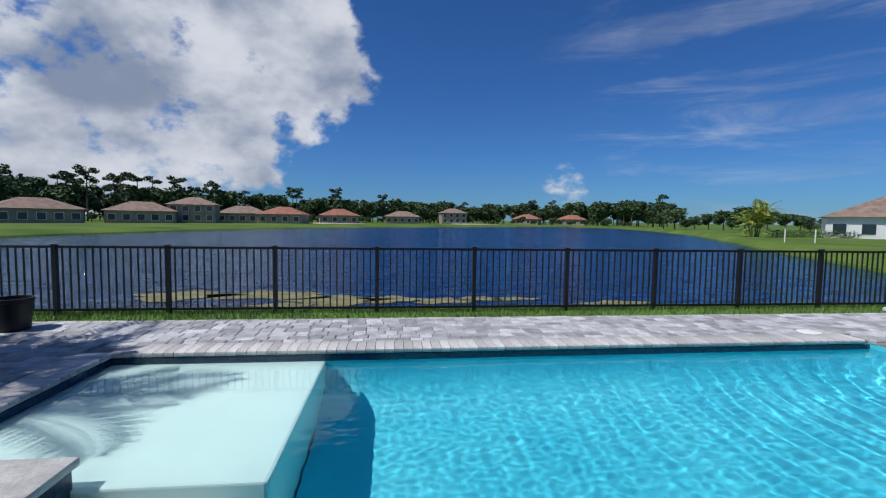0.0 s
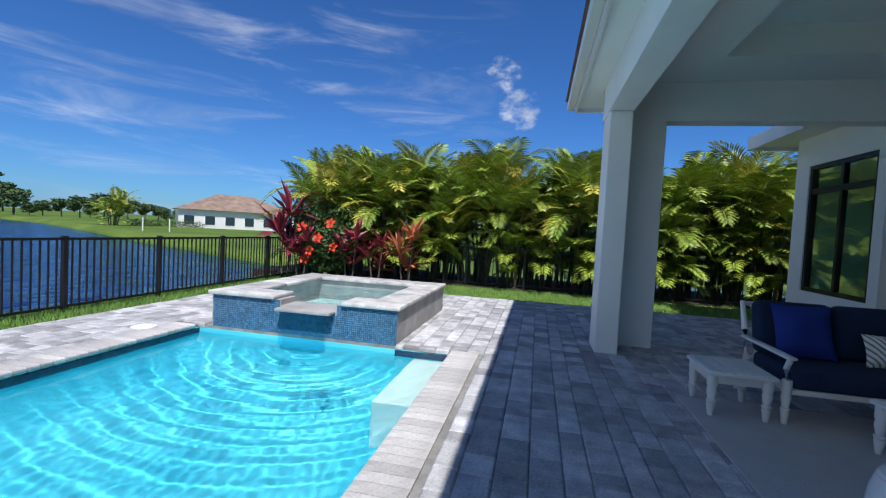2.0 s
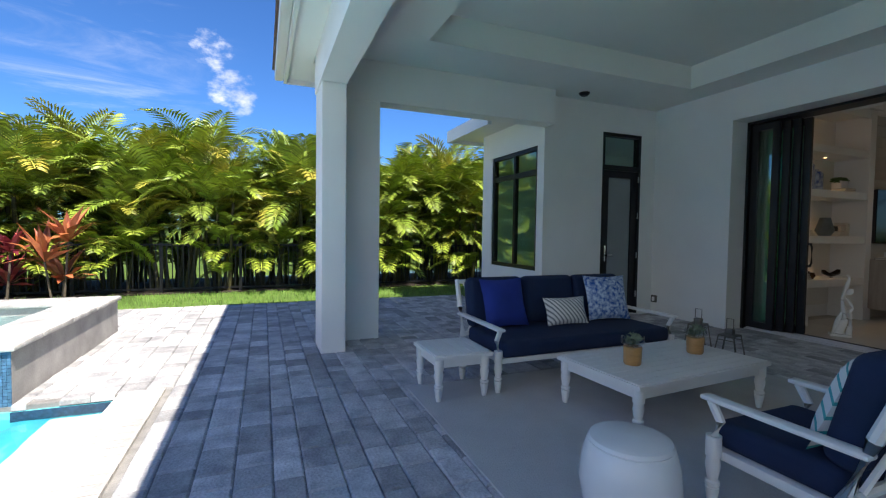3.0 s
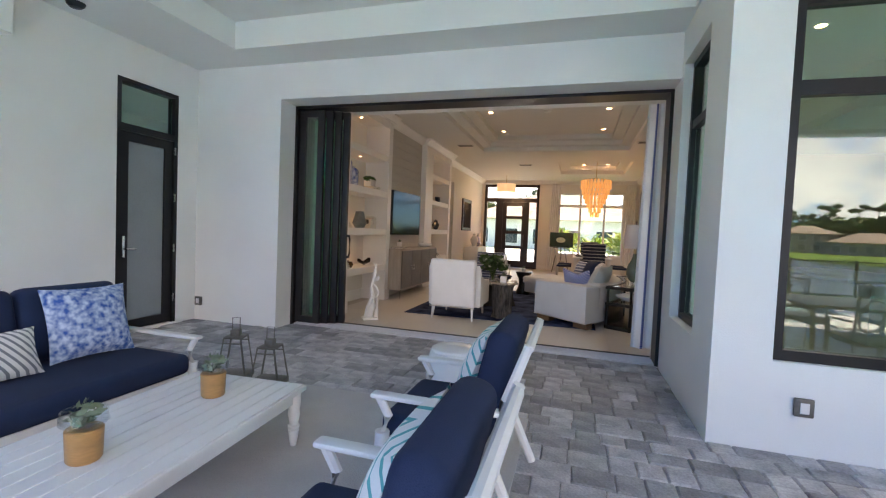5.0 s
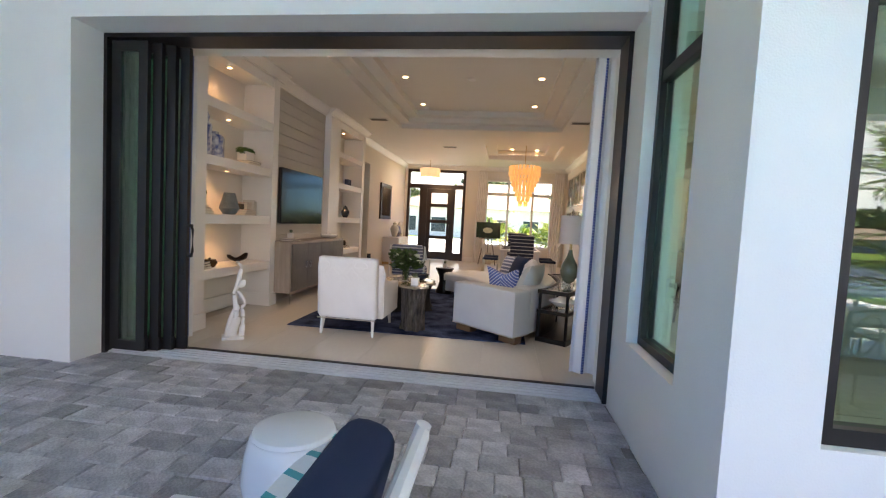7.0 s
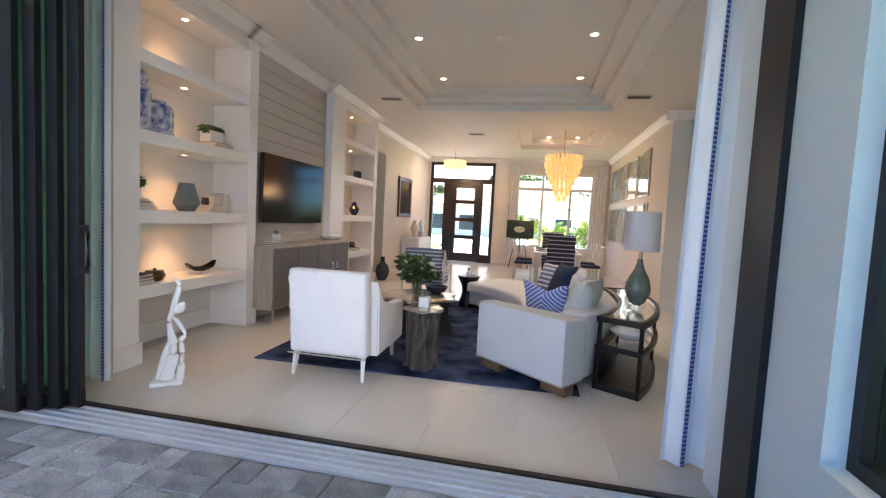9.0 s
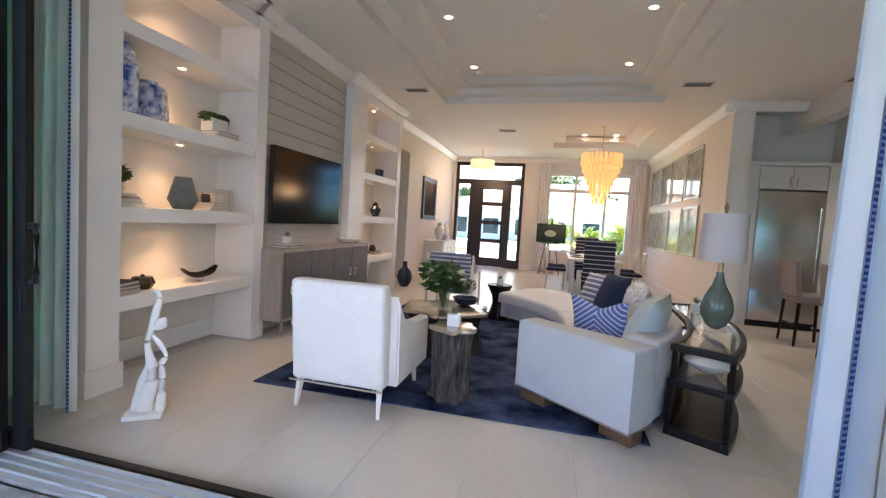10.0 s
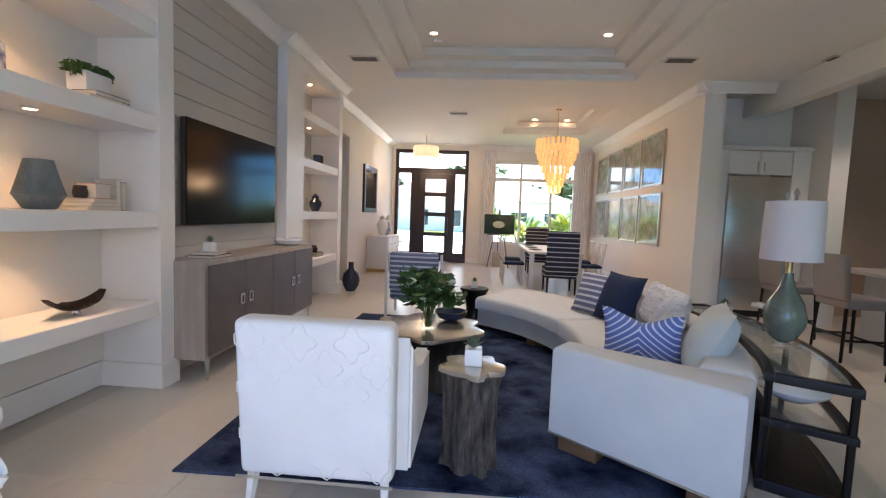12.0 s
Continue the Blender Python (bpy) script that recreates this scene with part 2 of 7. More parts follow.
def tube(bm, pts, r, seg=8, flat=1.0, caps=True):
    """A round bar along a line of points; r is one radius or one per point."""
    pts = [Vector(p) for p in pts]
    rs = r if isinstance(r, (list, tuple)) else [r] * len(pts)
    rings = []
    for i, p in enumerate(pts):
        d = (pts[min(i + 1, len(pts) - 1)] - pts[max(i - 1, 0)]).normalized()
        u = d.cross(Vector((0, 0, 1)))
        u = u.normalized() if u.length > 0.05 else Vector((1, 0, 0))
        v = d.cross(u).normalized()
        rings.append([bm.verts.new(p + rs[i] * (math.cos(a) * u * flat + math.sin(a) * v))
                      for a in (2 * math.pi * (k + 0.5) / seg for k in range(seg))])
    for a, b in zip(rings, rings[1:]):
        for k in range(seg):
            bm.faces.new((a[k], a[(k + 1) % seg], b[(k + 1) % seg], b[k]))
    if caps:
        bm.faces.new(rings[0][::-1])
        bm.faces.new(rings[-1])
    return bm


def T(pts, r, seg=8, **k):
    return tube(bmesh.new(), pts, r, seg, **k)


def prism(bm, outline, z0, z1, bevel=0.0):
    """A closed plan outline raised from z0 to z1."""
    lo = [bm.verts.new((x, y, z0)) for x, y in outline]
    hi = [bm.verts.new((x, y, z1)) for x, y in outline]
    k = len(outline)
    bm.faces.new(lo[::-1])
    top = bm.faces.new(hi)
    for i in range(k):
        bm.faces.new((lo[i], lo[(i + 1) % k], hi[(i + 1) % k], hi[i]))
    bmesh.ops.recalc_face_normals(bm, faces=bm.faces)
    if bevel:
        bmesh.ops.bevel(bm, geom=list(top.edges), offset=bevel, segments=3, affect="EDGES", profile=0.5)
    return bm


def P(outline, z0, z1, bevel=0.0):
    return prism(bmesh.new(), outline, z0, z1, bevel)


def mesh_of(name, bm, material, smooth=True):
    me = bpy.data.meshes.new(name)
    bmesh.ops.recalc_face_normals(bm, faces=bm.faces)
    bm.to_mesh(me)
    bm.free()
    me.materials.append(material if not isinstance(material, str) else M[material])
    if smooth:
        me.shade_smooth()
        me.set_sharp_from_angle(angle=radians(38))
    return me


def part(name, bm, material, parent, label="", smooth=True, at=None):
    """One mesh as a part of a thing, or of a part."""
    ob = new(name, mesh_of(name, bm, material, smooth))
    ob.parent = parent
    if at is not None:
        ob.matrix_basis = at
    return tagged(ob, label) if label else ob


def thing(name, label, category, at=None, group=""):
    """An Empty at the base of a thing made of parts."""
    ob = new(name)
    ob.empty_display_size = 0.1
    if at is not None:
        ob.matrix_basis = at
    return tagged(ob, label, category, group)


def single(name, bm, material, label, category, at=None, group="", smooth=True):
    """A thing that is one mesh."""
    ob = new(name, mesh_of(name, bm, material, smooth))
    if at is not None:
        ob.matrix_basis = at
    return tagged(ob, label, category, group)


def structure(name, bm, material, label="", smooth=False):
    ob = new(name, mesh_of(name, bm, material, smooth))
    return tagged(ob, label, kind="structure")


def rect_frame(bm, axis, p0, p1, a0, a1, z0, z1, w, bottom=True):
    """A rectangular frame of bars w wide, in a wall plane: axis 'x' spans a along x and p along y."""
    def bar(s0, s1, t0, t1):
        if axis == "x":
            box(bm, s0, p0, t0, s1, p1, t1)
        else:
            box(bm, p0, s0, t0, p1, s1, t1)
    bar(a0, a0 + w, z0, z1)
    bar(a1 - w, a1, z0, z1)
    bar(a0 + w, a1 - w, z1 - w, z1)
    if bottom:
        bar(a0 + w, a1 - w, z0, z0 + w)
    return bm


# ---- setting: ground, lake, pool ----
FLOOR, PATIO_CEIL, ROOM_CEIL = 0.0, 3.42, 3.52
DECK = (-6.6, 10.5, -6.0, 6.22)
POOL = (-3.0, 6.08, 1.25, 4.66)
LAKE = -1.25

# the ground: one sheet round the deck and the lake, out to the horizon
bm = bmesh.new()
outer = 2500
shore = []
for bearing, dist in ((-178, 9.0), (-150, 12), (-120, 40), (-95, 70), (-75, 85), (-62, 66), (-50, 66), (-40, 70), (-32, 80), (-22, 98), (-10, 125), (0, 150), (12, 180),
                      (20, 225), (27, 215), (31, 165), (36, 110), (40, 72), (44, 52), (48, 43), (54, 33), (62, 27), (72, 21)):
    b = radians(bearing)
    shore.append((dist * math.sin(b), dist * math.cos(b)))
shore = [(-80, 10), (-70, 22)] + shore[5:] + [(19, 7.9), (8, 7.6), (-10, 7.6), (-30, 8.2)]
FAR = 20
c = Vector((15, 40, 0))
vs = [bm.verts.new((x, y, LAKE + 0.2)) for x, y in shore]
lip = [bm.verts.new((c.x + (x - c.x) * 0.985, c.y + (y - c.y) * 0.985, LAKE - 0.6)) for x, y in shore]
bank = [bm.verts.new((c.x + (x - c.x) * 1.06, c.y + (y - c.y) * 1.06, -0.5)) if i < FAR else bm.verts.new((x, y - 0.55, -0.1)) for i, (x, y) in enumerate(shore)]
ring = [bm.verts.new((math.cos(a) * outer, math.sin(a) * outer, -0.5)) for a in (math.atan2(y - c.y, x - c.x) for x, y in shore)]
k = len(shore)
for i in range(k):
    j = (i + 1) % k
    for lo, hi in ((lip, vs), (vs, bank)):
        bm.faces.new((lo[i], lo[j], hi[j], hi[i]))
    if i < FAR - 1:
        bm.faces.new((bank[i], bank[j], ring[j], ring[i]))
# near side: the sheet dips under the deck and the pool, and comes up in front of the house
rows = [[bank[i] for i in range(FAR - 1, k)] + [bank[0]]]
for yy, zz in ((6.3, -0.3), (6.2, -2.2), (-2.0, -2.2), (-19.9, -0.12), (-200, -0.4)):
    rows.append([bm.verts.new((v.co.x * (1 if yy > -100 else 3), yy, zz)) for v in rows[0]])
rows.append([ring[i] for i in range(FAR - 1, k)] + [ring[0]])
for r0, r1 in zip(rows, rows[1:]):
    for i in range(len(r0) - 1):
        bm.faces.new((r0[i], r0[i + 1], r1[i + 1], r1[i]))
structure("ground", bm, "fargrass", "green lawn and golf course round the lake")
lake = bmesh.new()
prism(lake, [(-140, 6.6), (180, 6.6), (220, 120), (160, 330), (-100, 330), (-140, 80)], LAKE - 0.05, LAKE)
structure("lake_water", lake, "lake", "dark blue rippled lake water")
bed = bmesh.new()
prism(bed, [(-140, 6.6), (180, 6.6), (220, 120), (160, 330), (-100, 330), (-140, 80)], LAKE - 0.9, LAKE - 0.5)
structure("lake_bed", bed, "lakebed", "dark lake bed")

# lawn strip between deck and fence, and beside the hedge
structure("lawn_strip", B(-12, 6.22, -0.35, 14, 7.15, -0.015), "grass", "clipped green lawn strip along the fence")
structure("lawn_side", B(10.5, -14, -0.35, 12.3, 6.22, -0.02), "grass", "clipped green lawn beside the deck")
structure("planting_bed", B(12.3, -14, -0.35, 15.5, 8.3, -0.005), "mulch", "dark mulch planting bed under the palms")

# pool shell: walls and floor as slabs round a real basin
X0, X1, Y0, Y1 = POOL
structure("pool_floor", B(-0.74, Y0 - 0.2, -1.62, X1 + 0.2, Y1 + 0.2, -1.15), "plaster", "pale blue pool floor")
wallbm = bmesh.new()
box(wallbm, X0 - 0.25, Y1, -1.62, X1 + 0.25, Y1 + 0.25, -0.06)
box(wallbm, X0 - 0.25, Y0 - 0.25, -1.62, X1 + 0.25, Y0, -0.06)
box(wallbm, X1, Y0, -1.62, X1 + 0.25, Y1, -0.06)
box(wallbm, X0 - 0.25, Y0, -1.62, X0, Y1, -0.06)
cove = bmesh.new()
RC = 0.75
prof = [(RC * (1 - math.sin(a)), -1.15 + RC * (1 - math.cos(a))) for a in (k * math.pi / 16 for k in range(9))]
for ends in (((X0, Y1), (X1, Y1), (0, -1)), ((X1 - 0.001, Y1), (X1 - 0.001, Y0), (-1, 0)), ((X1, Y0), (X0, Y0), (0, 1))):
    (ax, ay), (bx, by), (nx, ny) = ends
    rows = [[cove.verts.new((px + nx * d, py + ny * d, z)) for d, z in prof] for px, py in ((ax, ay), (bx, by))]
    for k in range(8):
        cove.faces.new((rows[0][k], rows[0][k + 1], rows[1][k + 1], rows[1][k]))
structure("pool_cove", cove, "plaster", "rounded plaster cove at the foot of the pool walls", True)
structure("pool_wall", wallbm, "plaster", "pale blue pool walls")
shelf = bmesh.new()
box(shelf, X0, 2.37, -1.62, -0.76, Y1, -0.17, 0.03)
structure("pool_sun_shelf", shelf, "shelf_plaster", "white shallow sun shelf in the pool")
steps = bmesh.new()
box(steps, X0, 1.25, -1.62, -0.95, 1.8, -0.62, 0.02)
box(steps, X0, 1.8, -1.62, -0.95, 2.37, -0.4, 0.02)
structure("pool_entry_step", steps, "shelf_plaster", "white pool entry steps")
bench = bmesh.new()
box(bench, 4.72, 1.25, -1.62, X1, 1.72, -0.2, 0.02)
structure("pool_bench", bench, "shelf_plaster", "pale bench in the pool corner")
# area lamp added in the wide patio opening, standing in for daylight on the room
opening = new("opening_daylight", bpy.data.lights.new("opening_daylight", "AREA"))
opening.data.shape, opening.data.size, opening.data.size_y = "RECTANGLE", 3.2, 2.6
opening.data.energy, opening.data.color = 1.5, (1.0, 0.96, 0.90)
opening.matrix_basis = pose(3.5, -6.62, 1.45, -90, 0, 0)

# rippled surface: small chop, and rings spreading from the spillway
water = bmesh.new()
NX, NY = 560, 200
grid = [[water.verts.new((X0 + 0.001 + (X1 - X0 - 0.002) * i / NX, Y0 + 0.001 + (Y1 - Y0 - 0.002) * j / NY, 0)) for j in range(NY + 1)] for i in range(NX + 1)]
for line in grid:
    for v in line:
        x, y = v.co.x, v.co.y
        r = math.hypot(x - 6.1, y - 3.1)
        chop = 0.0014 * noise.noise((x * 2.6, y * 3.6, 0.3)) + 0.0012 * noise.noise((x * 6.2, y * 8.2, 2.3)) + 0.0008 * noise.noise((x * 13, y * 16, 5.1))
        calm = 0.35 if x < -0.8 else 1.0
        v.co.z = -0.112 + chop * calm + 0.0034 * math.sin(r * 26) * math.exp(-r * 0.45) + 0.0012 * math.sin(r * 47 + 3 * noise.noise((x, y, 1))) * math.exp(-r * 0.5)
for i in range(NX):
    for j in range(NY):
        water.faces.new((grid[i][j], grid[i + 1][j], grid[i + 1][j + 1], grid[i][j + 1]))
pool_mat = bpy.data.materials.new("refracting pool water")
pool_mat.use_nodes = True
pn = pool_mat.node_tree.nodes
pn.clear()
pg, po = pn.new("ShaderNodeBsdfGlass"), pn.new("ShaderNodeOutputMaterial")
pg.inputs["IOR"].default_value, pg.inputs["Roughness"].default_value, pg.inputs["Color"].default_value = 1.33, 0.0, (0.86, 0.98, 1.0, 1)
pool_mat.node_tree.links.new(pg.outputs[0], po.inputs[0])
surface = bpy.data.meshes.new("pool_water")
water.to_mesh(surface)
water.free()
surface.materials.append(pool_mat)
surface.shade_smooth()
pool_water = tagged(new("pool_water", surface), "clear turquoise rippled pool water", kind="structure")
pool_water.cycles.is_caustics_caster = True
sun.data.cycles.is_caustics_light = True
for basin in ("pool_floor", "pool_cove", "pool_wall", "pool_sun_shelf", "pool_bench", "pool_entry_step"):
    bpy.data.objects[basin].cycles.is_caustics_receiver = True

# ---- setting: house shell ----
def wall_with_holes(name, axis, p0, p1, a0, a1, z0, z1, holes, material, label):
    """A thick wall with rectangular openings (a0, a1, z0, z1) cut through."""
    bm = bmesh.new()
    xs = sorted({a0, a1, *[h[0] for h in holes], *[h[1] for h in holes]})
    zs = sorted({z0, z1, *[h[2] for h in holes], *[h[3] for h in holes]})
    for s0, s1 in zip(xs, xs[1:]):
        for t0, t1 in zip(zs, zs[1:]):
            cx, cz = (s0 + s1) / 2, (t0 + t1) / 2
            if any(h[0] < cx < h[1] and h[2] < cz < h[3] for h in holes):
                continue
            if axis == "x":
                box(bm, s0, p0, t0, s1, p1, t1)
            else:
                box(bm, p0, s0, t0, p1, s1, t1)
    bmesh.ops.remove_doubles(bm, verts=bm.verts, dist=1e-5)
    inner = [f for f in bm.faces if sum(1 for g in bm.faces if g is not f and (g.calc_center_median() - f.calc_center_median()).length < 1e-5)]
    bmesh.ops.delete(bm, geom=inner, context="FACES")
    return structure(name, bm, material, label)


OPEN = (1.53, 6.17, -0.3, 2.97)
TOP = 4.3
wall_with_holes("wall_patio_back", "x", -6.83, -5.96, 1.23, 7.64, -0.3, TOP, [OPEN], "stucco", "white stucco wall with a wide sliding-door opening")
wall_with_holes("wall_patio_east", "y", 7.5, 7.64, -5.96, -4.03, -0.3, TOP, [(-5.65, -4.84, 0.02, 2.98)], "stucco", "white stucco wall beside the patio")
BAYW = (-1.6, 1.17, 0.6, 3.0)
wall_with_holes("wall_bay_front", "x", -4.76, -4.46, -6.6, 1.53, -0.3, TOP, [BAYW], "stucco", "white stucco wall with a large picture window")
wall_with_holes("wall_bay_side", "y", 1.23, 1.53, -5.96, -4.76, -0.3, TOP, [(-5.88, -4.99, 0.62, 3.08)], "stucco", "white stucco return wall with a window")
wall_with_holes("wall_wing_north", "x", -4.03, -3.73, 7.5, 9.5, -0.3, 3.25, [(7.68, 9.14, 0.75, 2.7)], "stucco", "white stucco wing wall with a window")
structure("wall_wing_east", B(9.2, -14, -0.3, 9.5, -4.03, 3.25), "stucco", "white stucco wing wall")
structure("wall_wing_back", B(7.64, -8.3, -0.3, 9.2, -8.0, 3.25), "wall", "plain interior wall of the wing")
structure("wing_floor", B(7.64, -8.0, -0.3, 9.2, -4.03, 0.0), "tile", "pale tile floor of the wing")
structure("wing_ceiling", B(7.64, -8.0, 3.0, 9.2, -4.03, 3.2), "ceiling", "white ceiling of the wing")

# patio roof: ceiling with a raised tray, beams, soffit, fascia and hipped tiles
TRAY = (1.55, 6.45, -5.45, -1.48)
EAVE = (-7.5, 8.35, 0.12)
bm = bmesh.new()
tx0, tx1, ty0, ty1 = TRAY
box(bm, -7.2, ty1, PATIO_CEIL, 7.5, -0.65, 3.9)
box(bm, -7.2, -5.96, PATIO_CEIL, 7.5, ty0, 3.9)
box(bm, tx1, ty0, PATIO_CEIL, 7.5, ty1, 3.9)
box(bm, -7.2, ty0, PATIO_CEIL, tx0, ty1, 3.9)
box(bm, tx0 - 0.1, ty0 - 0.1, 3.74, tx1 + 0.1, ty1 + 0.1, 3.95)
structure("patio_ceiling", bm, "soffit", "pale painted patio ceiling with a raised tray")
structure("beam_front", B(-7.2, -0.65, 2.93, 7.3, -0.37, 3.9), "stucco", "white stucco beam along the patio edge")
structure("beam_side", B(7.25, -3.73, 2.93, 7.5, -0.65, 3.9), "stucco", "white stucco side beam")
structure("wall_patio_east_top", B(7.5, -4.03, 3.25, 7.64, -3.73, TOP), "stucco", "white stucco wall above the wing eave")
structure("soffit_front", B(-7.5, -0.37, 3.36, 8.2, -0.1, 3.42), "soffit", "pale painted soffit")
structure("soffit_side", B(7.5, -3.73, 3.36, 8.2, -0.37, 3.42), "soffit", "pale painted soffit")
bm = bmesh.new()
box(bm, -7.5, -0.1, 3.30, 8.2, -0.06, 3.52)
box(bm, 8.2, -3.73, 3.30, 8.24, -0.06, 3.52)
structure("fascia", bm, "trim", "white fascia board")
gut = bmesh.new()
box(gut, -7.5, -0.058, 3.36, 8.36, 0.05, 3.50, 0.02)
box(gut, 8.242, -3.7, 3.36, 8.36, -0.06, 3.50, 0.02)
structure("gutter", gut, "trim", "white metal gutter", True)
M["rooftile"] = mat("brown roof tile", (0.30, 0.20, 0.15), 0.85, vary=0.2, scale=3, fine=14, bump=0.8, stretch=(1, 4, 1))
M["farroof"] = mat("terracotta roof", (0.36, 0.15, 0.10), 0.9, vary=0.2, scale=0.8, fine=4, bump=0.5)
M["farroof2"] = mat("tan roof", (0.30, 0.21, 0.16), 0.9, vary=0.2, scale=0.8, fine=4, bump=0.5)
bm = bmesh.new()
eave = [(-7.6, 0.08), (8.45, 0.08), (8.45, -20.2), (-7.6, -20.2)]
ridge = [(-2.5, -9.6), (3.5, -9.6)]
lo = [bm.verts.new((x, y, 3.53)) for x, y in eave]
hi = [bm.verts.new((x, y, 6.9)) for x, y in ridge]
for f in ((lo[0], lo[1], hi[1], hi[0]), (lo[1], lo[2], hi[1]), (lo[2], lo[3], hi[0], hi[1]), (lo[3], lo[0], hi[0])):
    bm.faces.new(f)
structure("roof_main", bm, "rooftile", "brown tiled hip roof")
bm = bmesh.new()
box(bm, 8.3, -14, 3.16, 9.95, -3.25, 3.22)
box(bm, 8.3, -3.25, 3.1, 10.02, -3.18, 3.32)
box(bm, 9.95, -14, 3.1, 10.02, -3.25, 3.32)
structure("wing_eave", bm, "trim", "white eave and gutter of the wing")
bm = bmesh.new()
lo = [bm.verts.new(p) for p in ((8.3, -3.2, 3.33), (10.0, -3.2, 3.33), (10.0, -14, 3.33), (8.3, -14, 3.33))]
hi = [bm.verts.new(p) for p in ((8.3, -5.2, 4.05), (8.3, -14, 4.05))]
bm.faces.new((lo[0], lo[1], hi[0]))
bm.faces.new((lo[1], lo[2], hi[1], hi[0]))
structure("wing_roof", bm, "rooftile", "brown tiled wing roof")
col = bmesh.new()
box(col, 6.745, -0.65, -0.1, 7.3, -0.385, 2.93, 0.012)
box(col, 7.25, -1.145, -0.1, 7.5, -0.65, 2.93, 0.012)
structure("column_patio", col, "stucco", "white stucco patio column")
structure("column_patio_west", B(-6.9, -0.61, -0.1, -6.4, -0.32, 2.93, 0.012), "stucco", "white stucco patio column")

# ---- setting: rooms ----
LX = 5.92          # face of the built-ins
structure("room_floor_bed", B(-7, -19.1, -0.3, 8, -6.58, -0.012), "grout", "grout bed under the floor tiles")
structure("nook_floor", B(-6.6, -6.58, -0.3, 1.23, -4.76, -0.004), "tile", "pale tile floor of the breakfast nook")
structure("wall_left_outer", B(6.42, -13.2, -0.1, 6.7, -6.74, TOP), "wall", "warm white wall behind the built-ins")
wall_with_holes("wall_hall", "y", 6.2, 6.45, -19.1, -13.2, -0.1, TOP, [(-14.6, -13.3, 0, 2.92)], "wall", "warm white hall wall with an opening")
structure("wall_hall_back", B(8.0, -15.5, -0.1, 8.2, -12.5, TOP), "wall", "plain wall beyond the hall opening")
structure("wall_hall_north", B(6.7, -13.2, -0.1, 8.0, -13.0, TOP), "wall", "plain side wall of the hall opening")
structure("wall_hall_south", B(6.45, -14.9, -0.1, 8.0, -14.7, TOP), "wall", "plain side wall of the hall opening")
FD = (3.90, 6.10, 0.0, 3.36)
DW = (0.72, 3.15, 0.62, 3.08)
wall_with_holes("wall_front", "x", -19.35, -19.08, -7, 8, -0.1, TOP, [FD, DW], "wall", "warm white front wall with entrance door and windows")
structure("wall_dining", B(-0.06, -19.08, -0.1, 0.24, -12.75, ROOM_CEIL), "wall", "warm white dining room wall")
structure("wall_kitchen_back", B(-6.9, -13.7, -0.1, -0.06, -13.5, ROOM_CEIL), "wall", "warm white kitchen wall")
structure("wall_kitchen_west", B(-7, -19.1, -0.1, -6.8, -4.76, TOP), "wall", "warm white kitchen side wall")
structure("wall_kitchen_return", B(-1.75, -13.5, -0.1, -1.5, -12.6, ROOM_CEIL), "wall", "warm white wall end beside the fridge")
RT = (1.3, 4.9, -12.68, -7.2)
DT = (1.0, 3.04, -17.05, -14.42)
bm = bmesh.new()
xs, ys = sorted({-7, 8, *RT[:2], *DT[:2]}), sorted({-19.2, -6.7, *RT[2:], *DT[2:]})
for a, b in zip(xs, xs[1:]):
    for c0, d in zip(ys, ys[1:]):
        mx, my = (a + b) / 2, (c0 + d) / 2
        if any(h[0] < mx < h[1] and h[2] < my < h[3] for h in (RT, DT)):
            continue
        box(bm, a, c0, ROOM_CEIL, b, d, ROOM_CEIL + 0.12)
for h in (RT, DT):
    for i, (inset, z) in enumerate(((0.22, 0.10), (0.44, 0.20)) if h is RT else ((0.3, 0.12),)):
        x0, x1, y0, y1 = h[0] + inset, h[1] - inset, h[2] + inset, h[3] - inset
        o = 0.3
        for q in ((h[0] - o, h[2] - o, x0, h[3] + o), (x1, h[2] - o, h[1] + o, h[3] + o), (x0, h[2] - o, x1, y0), (x0, y1, x1, h[3] + o)):
            box(bm, q[0], q[1], ROOM_CEIL + z, q[2], q[3], ROOM_CEIL + z + 0.12)
    box(bm, h[0] - 0.3, h[2] - 0.3, ROOM_CEIL + (0.31 if h is RT else 0.26), h[1] + 0.3, h[3] + 0.3, ROOM_CEIL + 0.5)
structure("ceiling_room", bm, "ceiling", "white ceiling with stepped trays")
structure("nook_ceiling", B(-7, -6.7, 3.3, 1.23, -4.76, 3.5), "ceiling", "white ceiling of the nook")


def crown(bm, x0, y0, x1, y1, nx, ny, size=0.14):
    """A crown moulding run along a wall top; n points into the room."""
    prof = [(0, 0), (size, 0), (size, -0.025), (size * 0.75, -0.04), (size * 0.35, -size * 0.75), (0.03, -size * 0.85), (0.03, -size), (0, -size)]
    ends = []
    for x, y in ((x0, y0), (x1, y1)):
        ends.append([bm.verts.new((x + nx * d, y + ny * d, ROOM_CEIL + z)) for d, z in prof])
    k = len(prof)
    for i in range(k):
        bm.faces.new((ends[0][i], ends[0][(i + 1) % k], ends[1][(i + 1) % k], ends[1][i]))
    bm.faces.new(ends[0])
    bm.faces.new(ends[1][::-1])


bm = bmesh.new()
crown(bm, 6.2, -19.08, 6.2, -13.2, -1, 0)
crown(bm, -0.06, -19.08, 6.2, -19.08, 0, 1)
crown(bm, 0.24, -19.08, 0.24, -12.6, 1, 0)
crown(bm, -1.5, -12.75, 0.38, -12.75, 0, 1)
crown(bm, 6.05, -11.05, 6.05, -9.02, -1, 0)
structure("crown_moulding", bm, "trim", "white crown moulding", True)

